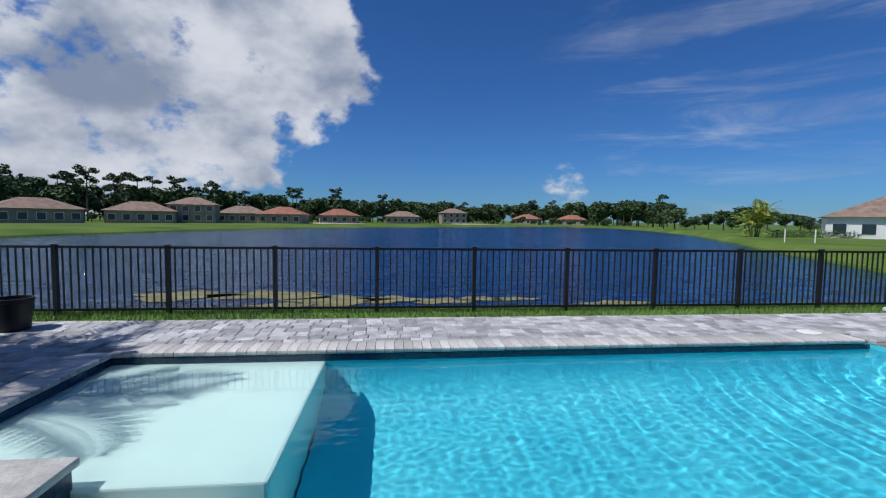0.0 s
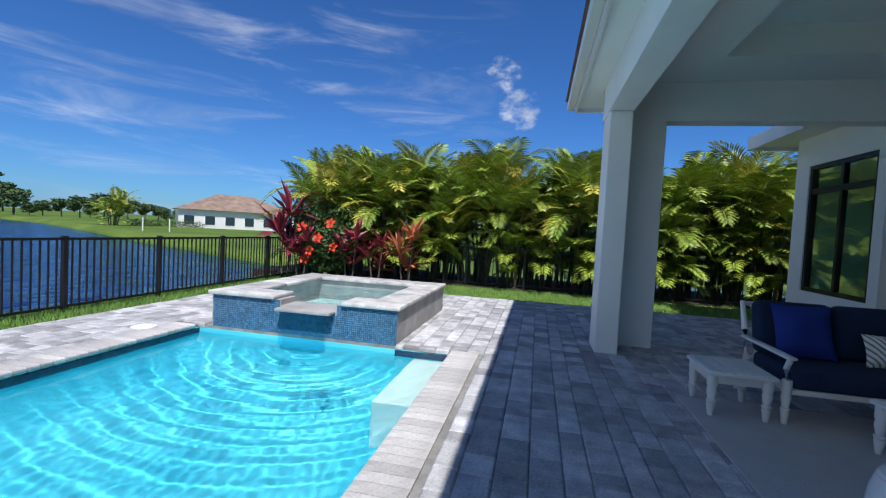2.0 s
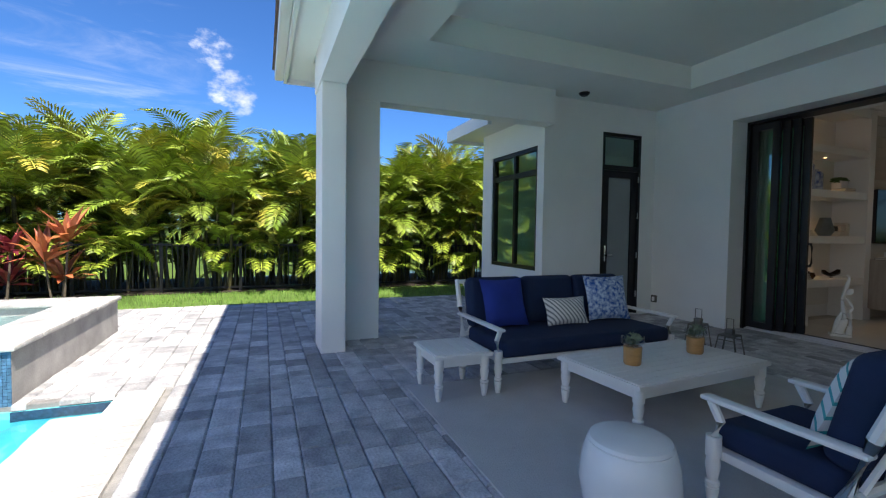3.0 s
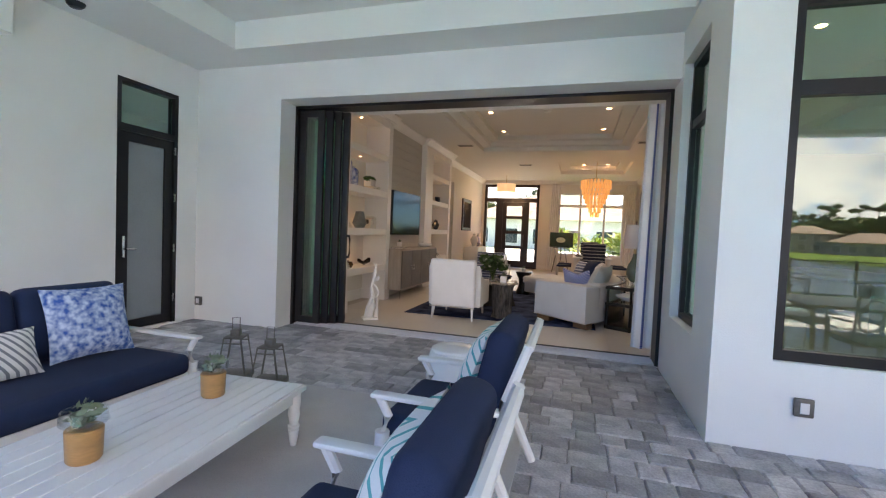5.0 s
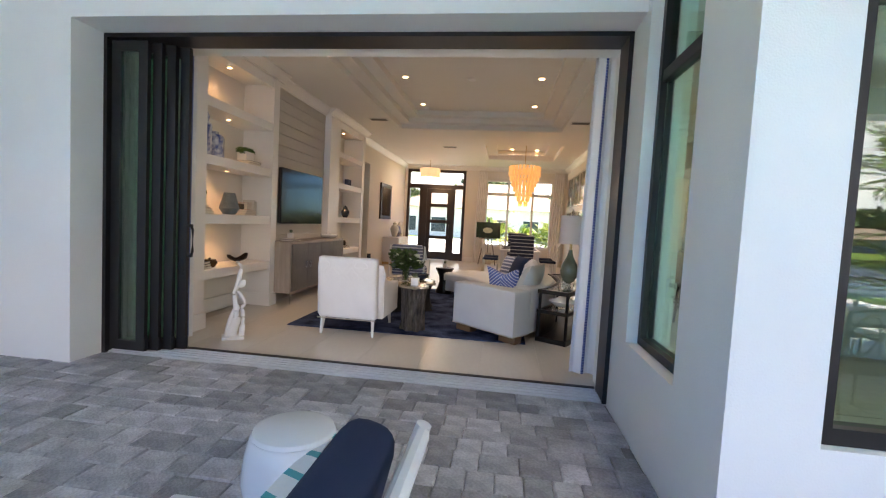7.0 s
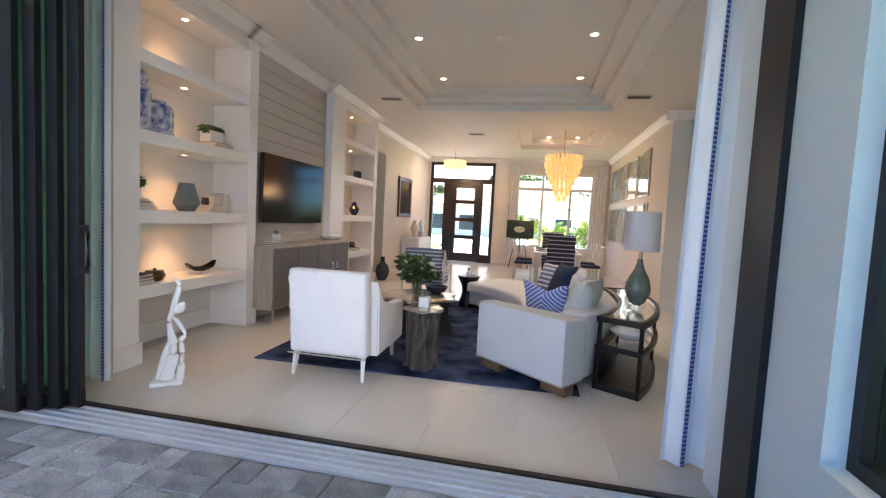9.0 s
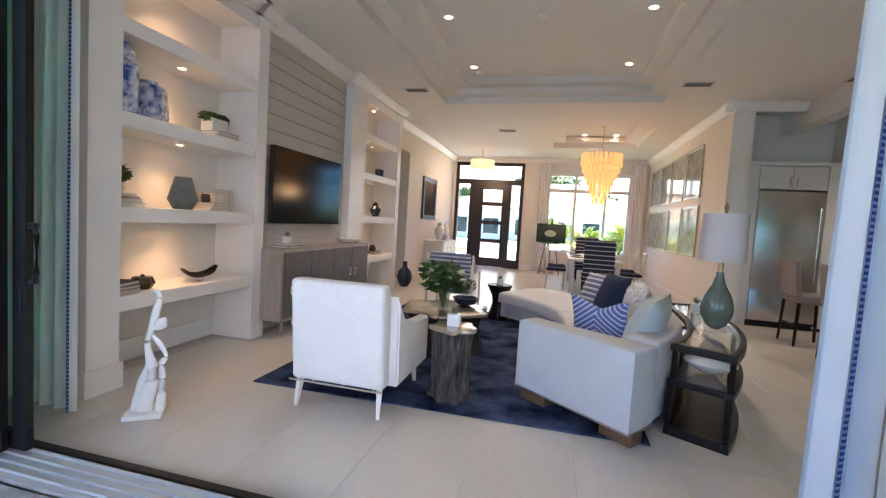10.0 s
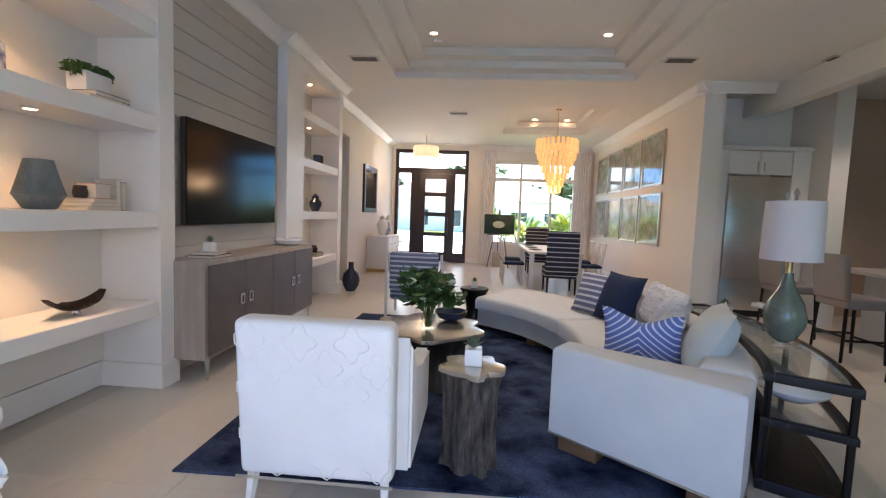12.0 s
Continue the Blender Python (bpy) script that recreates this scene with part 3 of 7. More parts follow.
# built-in shelving along the wall: piers, shelves, tops
PIERS = ((-7.375, -7.13), (-9.02, -8.86), (-11.58, -11.05), (-13.24, -13.07))
for y0, y1 in PIERS:
    structure("builtin_pier", B(LX, y0, 0, 6.42, y1, ROOM_CEIL), "trim", "white built-in shelf pier")
bm = bmesh.new()
for y0, y1 in PIERS:
    box(bm, LX - 0.02, y0 - 0.02, 0, LX, y1 + 0.02, 0.19)
    box(bm, LX, y0 - 0.02, 0, 6.42, y0, 0.19)
    box(bm, LX, y1, 0, 6.42, y1 + 0.02, 0.19)
    crown(bm, LX, y0 - 0.1, LX, y1 + 0.1, -1, 0, 0.13)
for y0, y1 in ((-8.86, -7.375), (-13.07, -11.58)):
    box(bm, 6.4, y0 + 0.02, 0, 6.418, y1 - 0.02, 0.19)
    crown(bm, LX, y0, LX, y1, -1, 0, 0.13)
    box(bm, LX + 0.01, y0, 3.26, LX + 0.06, y1, ROOM_CEIL)
box(bm, 6.18, -19.08, 0, 6.2, -14.6, 0.16)
box(bm, 0.24, -19.08, 0, 0.26, -12.75, 0.16)
box(bm, -0.06, -12.75, 0, 0.26, -12.73, 0.16)
box(bm, 0.26, -19.08, 0, 3.88, -19.06, 0.16)
structure("baseboard", bm, "trim", "white baseboards and pier plinths")
structure("tv_wall", B(6.07, -11.05, 0, 6.42, -9.02, ROOM_CEIL), "shiplap", "greige backing of the board wall")


# ---- floor tiles, pavers, coping, boards (loops of shared pieces come last) ----
def pillow(w, d, h, inset):
    """A slab with a softened top, 10 faces."""
    bm = bmesh.new()
    a, b = w / 2, d / 2
    r = [[bm.verts.new((sx * (a - i), sy * (b - i), z)) for sx, sy in ((-1, -1), (1, -1), (1, 1), (-1, 1))] for i, z in ((0, -h), (0, -inset), (inset, 0))]
    for p, q in zip(r, r[1:]):
        for i in range(4):
            bm.faces.new((p[i], p[(i + 1) % 4], q[(i + 1) % 4], q[i]))
    bm.faces.new(r[2])
    return bm


def pieces(parent, name, mesh, places):
    for m in places:
        o = new(name, mesh)
        o.parent, o.matrix_basis = parent, m

# ---- poolside ----
rng = random.Random(7)


def field(name, cells, material, label, z=0.0, h=0.05, inset=0.008):
    """Many slabs as one mesh: cells are (x0, y0, x1, y1)."""
    verts, faces = [], []
    for x0, y0, x1, y1 in cells:
        b = len(verts)
        dz = rng.uniform(-0.003, 0.003)
        for i, zz in ((0, z - h), (0, z - inset), (inset, z)):
            verts += [(x0 + i, y0 + i, zz + dz), (x1 - i, y0 + i, zz + dz), (x1 - i, y1 - i, zz + dz), (x0 + i, y1 - i, zz + dz)]
        for r in (0, 4):
            faces += [(b + r + i, b + r + (i + 1) % 4, b + r + 4 + (i + 1) % 4, b + r + 4 + i) for i in range(4)]
        faces.append((b + 8, b + 9, b + 10, b + 11))
    me = bpy.data.meshes.new(name)
    me.from_pydata(verts, [], faces)
    me.materials.append(M[material])
    ob = new(name, me)
    return tagged(ob, label, kind="stuff")


def blocked(x0, y0, x1, y1):
    """True where the deck has no paver: pool and coping, spa, house."""
    for a, b, c0, d in ((X0 - 0.3, Y0 - 0.3, X1 + 0.01, Y1 + 0.3), (6.08, 1.95, 8.72, 4.49), (-8, -8, 1.53, -4.46), (7.5, -8, 20, -3.73), (-8, -8, 20, -6.3)):
        if x0 < c0 - 0.005 and x1 > a + 0.005 and y0 < d - 0.005 and y1 > b + 0.005:
            return True
    return False


def inside_any(x, y):
    return blocked(x - 0.001, y - 0.001, x + 0.001, y + 0.001)


base = bmesh.new()
for q in ((-6.6, Y1 + 0.02, 10.5, 6.22), (-6.6, -6.3, 7.5, 0.98), (7.5, -3.73, 10.5, 0.98), (6.1, 0.98, 10.5, Y1 + 0.02), (-6.6, 0.98, -3.02, Y1 + 0.02)):
    box(base, q[0], q[1], -0.3, q[2], q[3], -0.022)
structure("deck", base, "joint", "sand bed of the paver deck")
far_cells, near_cells = [], []
y = -6.3
while y < 6.2:
    d = rng.choice((0.16, 0.2, 0.2))
    y1 = min(y + d, 6.22)
    x = -6.6 + rng.uniform(-0.3, 0)
    while x < 10.5:
        w = rng.choice((0.16, 0.16, 0.24, 0.24, 0.32))
        xa, xb, ya, yb = max(x, -6.6), min(x + w, 10.5), y, y1
        x += w
        if xb - xa < 0.05:
            continue
        if inside_any((xa + xb) / 2, (ya + yb) / 2):
            continue
        # trim at the pool, spa and walls
        for a, b, c0, e in ((X0 - 0.3, Y0 - 0.3, X1, Y1 + 0.3), (6.08, 1.95, 8.72, 4.49), (-8, -8, 1.53, -4.46), (7.5, -8, 20, -3.73)):
            if xa < c0 and xb > a and ya < e and yb > b:
                cx, cy = (xa + xb) / 2, (ya + yb) / 2
                if cx < a: xb = min(xb, a)
                elif cx > c0: xa = max(xa, c0)
                elif cy < b: yb = min(yb, b)
                elif cy > e: ya = max(ya, e)
        cell = (xa + 0.002, ya + 0.002, xb - 0.002, yb - 0.002)
        if cell[2] - cell[0] < 0.03 or cell[3] - cell[1] < 0.03:
            continue
        (near_cells if (2.0 < xa < 4.9 and -6.31 < ya < -1.9 and w in (0.24, 0.32, 0.16) and len(near_cells) < 290 and xb - xa > w - 0.01) else far_cells).append(cell)
    y = y1
field("deck_pavers", far_cells, "paver_i", "tumbled grey blend concrete pavers", inset=0.011)

# coping round the pool; dark water-line tiles under it, darkened further for its shadow
coping = structure("pool_coping", B(X0 - 0.28, Y1 + 0.02, -0.3, X1, Y1 + 0.28, -0.055), "joint", "mortar bed of the pool coping")
tb = bmesh.new()
box(tb, X0, Y1 - 0.012, -0.17, X1, Y1 - 0.001, -0.06)
box(tb, X0, Y0 + 0.001, -0.17, X1, Y0 + 0.012, -0.06)
box(tb, X0 + 0.001, 2.42, -0.17, X0 + 0.012, Y1 - 0.012, -0.06)
box(tb, X1 - 0.012, Y0 + 0.012, -0.17, X1 - 0.001, 1.95, -0.06)
wlt = structure("waterline_tiles", tb, "waterline", "dark blue glass mosaic water-line band, coping shade in its colour")
wlt.cycles.is_caustics_receiver = True


def bullnose(length, depth=0.33, h=0.055):
    bm = bmesh.new()
    prof = [(0, 0), (depth - 0.02, 0), (depth - 0.005, -0.008), (depth, -0.028), (depth - 0.008, -0.05), (depth - 0.03, -h), (0, -h)]
    ends = [[bm.verts.new((s, d, z)) for d, z in prof] for s in (0.003, length - 0.003)]
    k = len(prof)
    for i in range(k):
        bm.faces.new((ends[0][i], ends[0][(i + 1) % k], ends[1][(i + 1) % k], ends[1][i]))
    bm.faces.new(ends[0])
    bm.faces.new(ends[1][::-1])
    return bm


COP = 0.107
stone = mesh_of("coping_stone", bullnose(COP), "coping")
n = int((X1 - X0) / COP)
pieces(coping, "coping_stone", stone, [pose(X0 + COP * (i + 1), Y1 + 0.3, 0.004, 0, 0, 180) for i in range(n)])
pieces(coping, "coping_stone", stone, [pose(X0 + COP * i, Y0 - 0.3, 0.004) for i in range(9, n + 1)])
pieces(coping, "coping_stone", stone, [pose(X0 - 0.3, Y1 - COP * i, 0.004, 0, 0, -90) for i in range(0, 21)])
structure("deck_step_corner", B(X0 - 0.3, 0.95, -0.7, -1.87, 2.39, -0.012), "waterline", "tiled edge of the deck corner by the steps")
cc = bmesh.new()
box(cc, X0 - 0.3, 0.95, -0.011, -1.84, 2.42, 0.045, 0.012)
structure("deck_corner_slab", cc, "coping", "veined grey stone slab at the pool corner", True)

# raised spa
SX0, SX1, SY0, SY1, SZ = 6.10, 8.72, 1.95, 4.49, 0.45
spa = thing("spa", "raised square spa with stone coping and blue mosaic front", "spa", pose(SX0, SY0, 0))
w, d = SX1 - SX0, SY1 - SY0
for q in ((0.012, 0, 0.38, 0.78), (0.012, 1.55, 0.38, d), (0.38, 0, w, 0.36), (0.38, d - 0.36, w, d), (w - 0.38, 0.36, w, d - 0.36)):
    part("spa_wall", B(q[0], q[1], -0.05, q[2], q[3], SZ - 0.052), "spastone", spa, "grey stone clad spa wall", False)
bm = bmesh.new()
box(bm, 0.012, 0.78, -0.05, 0.38, 1.55, 0.33)
box(bm, 0.012, 0, -1.4, 0.1, d, -0.05)
part("front_skirt", bm, "spastone", spa, smooth=False)
bm = bmesh.new()
box(bm, 0.38, 0.36, -0.5, w - 0.38, d - 0.36, -0.4)
part("basin", bm, "shelf_plaster", spa, "pale plaster spa basin", False)
bm = bmesh.new()
for q in ((0.381, 0.361, 0.75, d - 0.361), (w - 0.75, 0.361, w - 0.381, d - 0.361), (0.75, 0.361, w - 0.75, 0.72), (0.75, d - 0.72, w - 0.75, d - 0.361)):
    box(bm, q[0], q[1], -0.4, q[2], q[3], 0.06)
part("bench", bm, "shelf_plaster", spa, "pale spa bench", False)
bm = bmesh.new()
box(bm, 0.381, 0.361, 0.30, w - 0.381, d - 0.361, 0.31)
bmesh.ops.delete(bm, geom=[f for f in bm.faces if f.normal.z < 0.5], context="FACES")
part("spa_water", bm, "water", spa, "clear spa water")


def slab(x0, y0, x1, y1):
    return B(x0 + 0.002, y0 + 0.002, SZ - 0.05, x1 - 0.002, y1 - 0.002, SZ, 0.014)


for q in ((-0.04, -0.04, 0.45, 0.72), (-0.04, 1.62, 0.45, d + 0.04), (0.45, -0.04, 1.1, 0.42), (1.1, -0.04, 1.75, 0.42), (1.75, -0.04, w + 0.04, 0.42), (0.45, d - 0.42, 1.1, d + 0.04),
          (1.1, d - 0.42, 1.75, d + 0.04), (1.75, d - 0.42, w + 0.04, d + 0.04), (w - 0.44, 0.42, w + 0.04, 1.1), (w - 0.44, 1.1, w + 0.04, d - 0.42)):
    part("coping_slab", slab(*q), "coping", spa, "pale stone coping slab")
part("spillway", B(-0.16, 0.80, 0.285, 0.39, 1.53, 0.325, 0.01), "spastone", spa, "dark stone spillway lip")
M["fall"] = glass("falling water", (0.75, 0.9, 0.95), 1.33, 0.05, 0.25, 14, (1, 1, 0.15))
part("waterfall", B(-0.15, 0.86, -0.17, -0.142, 1.47, 0.284), "fall", spa, "thin sheet of falling water")
verts, faces = [], []
t = 0.026
for iy in range(int(d / t)):
    for iz in range(23):
        y0, z0 = iy * t, -0.2 + iz * t
        if 0.78 < y0 + t / 2 < 1.55 and z0 + t > 0.285:
            continue
        if z0 + t > SZ - 0.05:
            continue
        b = len(verts)
        g = 0.0018
        verts += [(0.009, y0, z0), (0.009, y0 + t, z0), (0.009, y0 + t, z0 + t), (0.009, y0, z0 + t),
                  (0.002, y0 + g, z0 + g), (0.002, y0 + t - g, z0 + g), (0.002, y0 + t - g, z0 + t - g), (0.002, y0 + g, z0 + t - g)]
        faces += [(b + 4, b + 5, b + 6, b + 7)] + [(b + i, b + (i + 1) % 4, b + 4 + (i + 1) % 4, b + 4 + i) for i in range(4)]
me = bpy.data.meshes.new("mosaic")
me.from_pydata(verts, [], faces)
me.materials.append(M["mosaic"])
mo = new("mosaic", me)
mo.parent = spa
tagged(mo, "blue glass mosaic facing", kind="stuff")
single("pool_drain_cover", L([(0.0, 0.012), (0.12, 0.012), (0.14, 0.006), (0.14, -0.004)][::-1], (5.62, 5.05, 0.004), 28), "trim", "round white skimmer lid set in the pavers", "skimmer lid")


# ---- fence ----
def fence(label, x0, y0, dx, dy, n, step):
    f = thing("fence", label, "fence", pose(x0, y0, -0.02, 0, 0, math.degrees(math.atan2(dy, dx))))
    post = mesh_of("post", box(B(-0.03, -0.03, 0, 0.03, 0.03, 1.03), -0.035, -0.035, 1.03, 0.035, 0.035, 1.06, 0.008), "blackm", False)
    rail = mesh_of("rail", B(0.03, -0.016, -0.018, step - 0.03, 0.016, 0.018), "blackm", False)
    picket = mesh_of("picket", B(-0.009, -0.009, 0.07, 0.009, 0.009, 1.0), "blackm", False)
    pieces(f, "post", post, [pose(step * i, 0, 0) for i in range(n + 1)])
    pieces(f, "rail", rail, [pose(step * i, 0, z) for i in range(n) for z in (1.015, 0.09)])
    k = 14
    pieces(f, "picket", picket, [pose(step * (i + (j + 1) / (k + 1)), 0, 0) for i in range(n) for j in range(k)])
    return f


fence("black aluminium picket fence along the lakeside lawn", -0.276 - 1.545 * 6, 6.665, 1, 0, 15, 1.545)
fence("black aluminium picket fence behind the palm hedge", 12.55, 6.665, 0, -1, 11, 1.5)

# lawn blades along the strip
verts, faces = [], []
for i in range(26000):
    if i < 18000:
        x, y = rng.uniform(-7.5, 12.2), rng.uniform(6.24, 7.0)
    else:
        x, y = rng.uniform(10.55, 12.2), rng.uniform(-6, 6)
    h, a = rng.uniform(0.025, 0.075), rng.uniform(0, 6.28)
    cx, sx = math.cos(a) * 0.006, math.sin(a) * 0.006
    lx, ly = rng.uniform(-0.03, 0.03), rng.uniform(-0.03, 0.03)
    b = len(verts)
    verts += [(x - cx, y - sx, -0.016), (x + cx, y + sx, -0.016), (x + lx, y + ly, h)]
    faces.append((b, b + 1, b + 2))
me = bpy.data.meshes.new("grass_blades")
me.from_pydata(verts, [], faces)
me.materials.append(M["blade"])
tagged(new("grass_blades", me), "short green grass blades on the lawn", kind="stuff")


# ---- plants ----
M["frond"] = mat("areca frond", (0.30, 0.36, 0.04), 0.5, vary=0.15, scale=1.2, fine=12, bump=0.05, island=0.5, color2=(0.13, 0.22, 0.025))
M["frond2"] = mat("yellowing areca frond", (0.50, 0.42, 0.06), 0.5, vary=0.15, scale=1.2, fine=12, bump=0.05, island=0.4, color2=(0.18, 0.24, 0.03))
M["stem"] = mat("green brown palm stem", (0.11, 0.10, 0.04), 0.7, vary=0.25, scale=4, fine=20, bump=0.3, stretch=(1, 1, 5))
M["leaf"] = mat("dark green leaf", (0.055, 0.12, 0.025), 0.5, vary=0.15, scale=3, fine=20, bump=0.05, island=0.5)
M["red"] = mat("red hibiscus petal", (0.75, 0.06, 0.02), 0.6, vary=0.15, scale=8, fine=40, bump=0.05)
M["ti"] = mat("burgundy cordyline leaf", (0.26, 0.03, 0.05), 0.4, vary=0.2, scale=3, fine=20, bump=0.05, island=0.4)
M["ti2"] = mat("orange cordyline leaf", (0.5, 0.17, 0.05), 0.4, vary=0.2, scale=3, fine=20, bump=0.05, island=0.5, color2=(0.25, 0.05, 0.04))
M["farleaf"] = mat("far tree leaf", (0.075, 0.13, 0.04), 0.8, vary=0.2, scale=0.15, fine=3, bump=0, island=0.5)
M["bark"] = mat("grey bark", (0.14, 0.11, 0.08), 0.9, vary=0.25, scale=3, fine=25, bump=0.6)


def frond(verts, faces, base, az, tilt, length, r):
    """An arching palm leaf: a rachis with hanging leaflets on both sides."""
    p, d = Vector(base), Vector((math.cos(az) * math.cos(tilt), math.sin(az) * math.cos(tilt), math.sin(tilt)))
    side = Vector((-math.sin(az), math.cos(az), 0))
    n = 15
    step = length / n
    droop = r.uniform(0.08, 0.15)
    last = p.copy()
    for i in range(n):
        s = i / n
        d = (d + Vector((0, 0, -droop * (0.35 + s)))).normalized()
        p = p + d * step
        b = len(verts)
        wv = side * 0.008
        verts += [tuple(last - wv), tuple(last + wv), tuple(p + wv), tuple(p - wv)]
        faces.append((b, b + 1, b + 2, b + 3))
        last = p.copy()
        if s > 0.16:
            ll = length * 0.27 * math.sin(math.pi * (0.12 + 0.84 * s)) * r.uniform(0.8, 1.15) + 0.05
            for sg in (-1, 1):
                for half in (0, 0.5):
                    o = p - d * step * half
                    up = d.cross(side).normalized() * (-1 if d.cross(side).z < 0 else 1)
                    q = (side * sg * 0.8 + d * 0.65 + up * 0.22).normalized()
                    tip = o + q * ll * 0.6 + (q + Vector((0, 0, -0.55))).normalized() * ll * 0.45
                    mid = o + q * ll * 0.5
                    wv = d * 0.027
                    b = len(verts)
                    verts += [tuple(o), tuple(mid + wv), tuple(tip), tuple(mid - wv)]
                    faces.append((b, b + 1, b + 2, b + 3))


def areca(seed, height):
    """An areca clump: slender ringed stems and a crown of arching fronds."""
    r = random.Random(seed)
    palm = thing("areca_palm", "tall areca palm clump with arching green-yellow fronds in the hedge", "palm", group="palm hedge")
    sb = bmesh.new()
    green, old = ([], []), ([], [])
    for s in range(7):
        a, rad = r.uniform(0, 6.28), r.uniform(0.05, 0.5)
        bx, by, h = math.cos(a) * rad, math.sin(a) * rad, height * r.uniform(0.25, 0.62)
        tx, ty = bx + math.cos(a) * h * 0.16, by + math.sin(a) * h * 0.16
        tube(sb, [(bx, by, -0.05), ((bx + tx) / 2, (by + ty) / 2, h * 0.5), (tx, ty, h)], [0.05, 0.04, 0.035], 7)
        for k in range(9):
            dest = old if r.random() < 0.3 else green
            frond(*dest, (tx, ty, h), a + k * 2.4 + r.uniform(-0.3, 0.3), radians(r.uniform(25, 82)), r.uniform(1.1, 1.75) * height / 3.6, r)
    for k in range(16):
        a = r.uniform(0, 6.28)
        frond(*green, (math.cos(a) * 0.35, math.sin(a) * 0.35, r.uniform(0.15, 0.9)), a, radians(r.uniform(30, 65)), r.uniform(0.9, 1.5), r)
    part("stem", sb, "stem", palm, "ringed brown-green stems")
    for nm, data, m, lb in (("crown", green, "frond", "arching green fronds"), ("old_fronds", old, "frond2", "yellowing fronds")):
        me = bpy.data.meshes.new(nm)
        me.from_pydata(data[0], [], data[1])
        me.materials.append(M[m])
        o = new(nm, me)
        o.parent = palm
        tagged(o, lb)
    return palm


kinds = [areca(s, h) for s, h in ((1, 3.7), (2, 3.3), (3, 4.0))]
spots = [(13.1 + rng.uniform(-0.2, 0.3), 6.6 - 0.9 * i + rng.uniform(-0.2, 0.2)) for i in range(21)] + [(14.3 + rng.uniform(-0.2, 0.3), 6.9 - 0.9 * i + rng.uniform(-0.2, 0.2)) for i in range(21)]
for i, (x, y) in enumerate(spots):
    m = pose(x, y, 0, 0, 0, rng.uniform(0, 360))
    if i < 3:
        kinds[i].matrix_basis = m
    else:
        c2 = copy_thing(kinds[i % 3], m)
        s = rng.uniform(0.86, 1.1)
        c2.scale = (s, s, s)


def leafy(bm_data, c, rad, count, size, r, flat=1.0):
    verts, faces = bm_data
    for _ in range(count):
        v = Vector((r.gauss(0, 1), r.gauss(0, 1), r.gauss(0, 1))).normalized() * rad * r.uniform(0.55, 1.05)
        p = Vector(c) + Vector((v.x, v.y, v.z * flat))
        u = Vector((r.gauss(0, 1), r.gauss(0, 1), r.gauss(0, 0.6))).normalized()
        w = u.cross(Vector((r.gauss(0, 1), r.gauss(0, 1), r.gauss(0, 1)))).normalized()
        s = size * r.uniform(0.6, 1.3)
        b = len(verts)
        verts += [tuple(p - u * s), tuple(p + w * s * 0.45), tuple(p + u * s), tuple(p - w * s * 0.45)]
        faces.append((b, b + 1, b + 2, b + 3))


def cards(name, data, material, parent, label=""):
    me = bpy.data.meshes.new(name)
    me.from_pydata(data[0], [], data[1])
    me.materials.append(M[material])
    o = new(name, me)
    o.parent = parent
    return tagged(o, label) if label else o


# hibiscus with red flowers
hib = thing("hibiscus_bush", "green hibiscus bush with red flowers beside the fence", "bush", pose(11.6, 5.75, -0.02))
r = random.Random(4)
sb = bmesh.new()
data = ([], [])
for k in range(9):
    a = k * 0.7
    tip = (math.cos(a) * r.uniform(0.25, 0.7), math.sin(a) * r.uniform(0.25, 0.7), r.uniform(0.8, 1.75))
    tube(sb, [(0, 0, 0), (tip[0] * 0.4, tip[1] * 0.4, tip[2] * 0.5), tip], [0.03, 0.02, 0.01], 6)
    leafy(data, tip, 0.42, 260, 0.06, r)
    leafy(data, (tip[0] * 0.8, tip[1] * 0.8, tip[2] * 0.55), 0.4, 170, 0.06, r)
part("branch", sb, "bark", hib)
cards("foliage", data, "leaf", hib, "dark green leaves")
petal = bmesh.new()
for k in range(5):
    a = k * 1.2566
    v = [petal.verts.new(q) for q in ((0, 0, 0), (math.cos(a - 0.5) * 0.06, math.sin(a - 0.5) * 0.06, 0.035), (math.cos(a) * 0.085, math.sin(a) * 0.085, 0.025), (math.cos(a + 0.5) * 0.06, math.sin(a + 0.5) * 0.06, 0.035))]
    petal.faces.new(v)
tube(petal, [(0, 0, 0), (0, 0, 0.07)], 0.006, 5)
pm = mesh_of("flower", petal, "red")
for dx, dy, z in ((-0.75, -0.3, 1.05), (-0.7, 0.15, 1.3), (-0.62, -0.55, 1.42), (-0.8, -0.1, 0.75), (-0.6, 0.35, 0.9), (-0.55, -0.6, 0.85), (-0.72, 0.05, 0.55)):
    o = new("flower", pm)
    o.parent, o.matrix_basis = hib, pose(dx - 0.12, dy, z, 0, -70, 20 * dy) @ Matrix.Diagonal((1.7, 1.7, 1.7, 1))


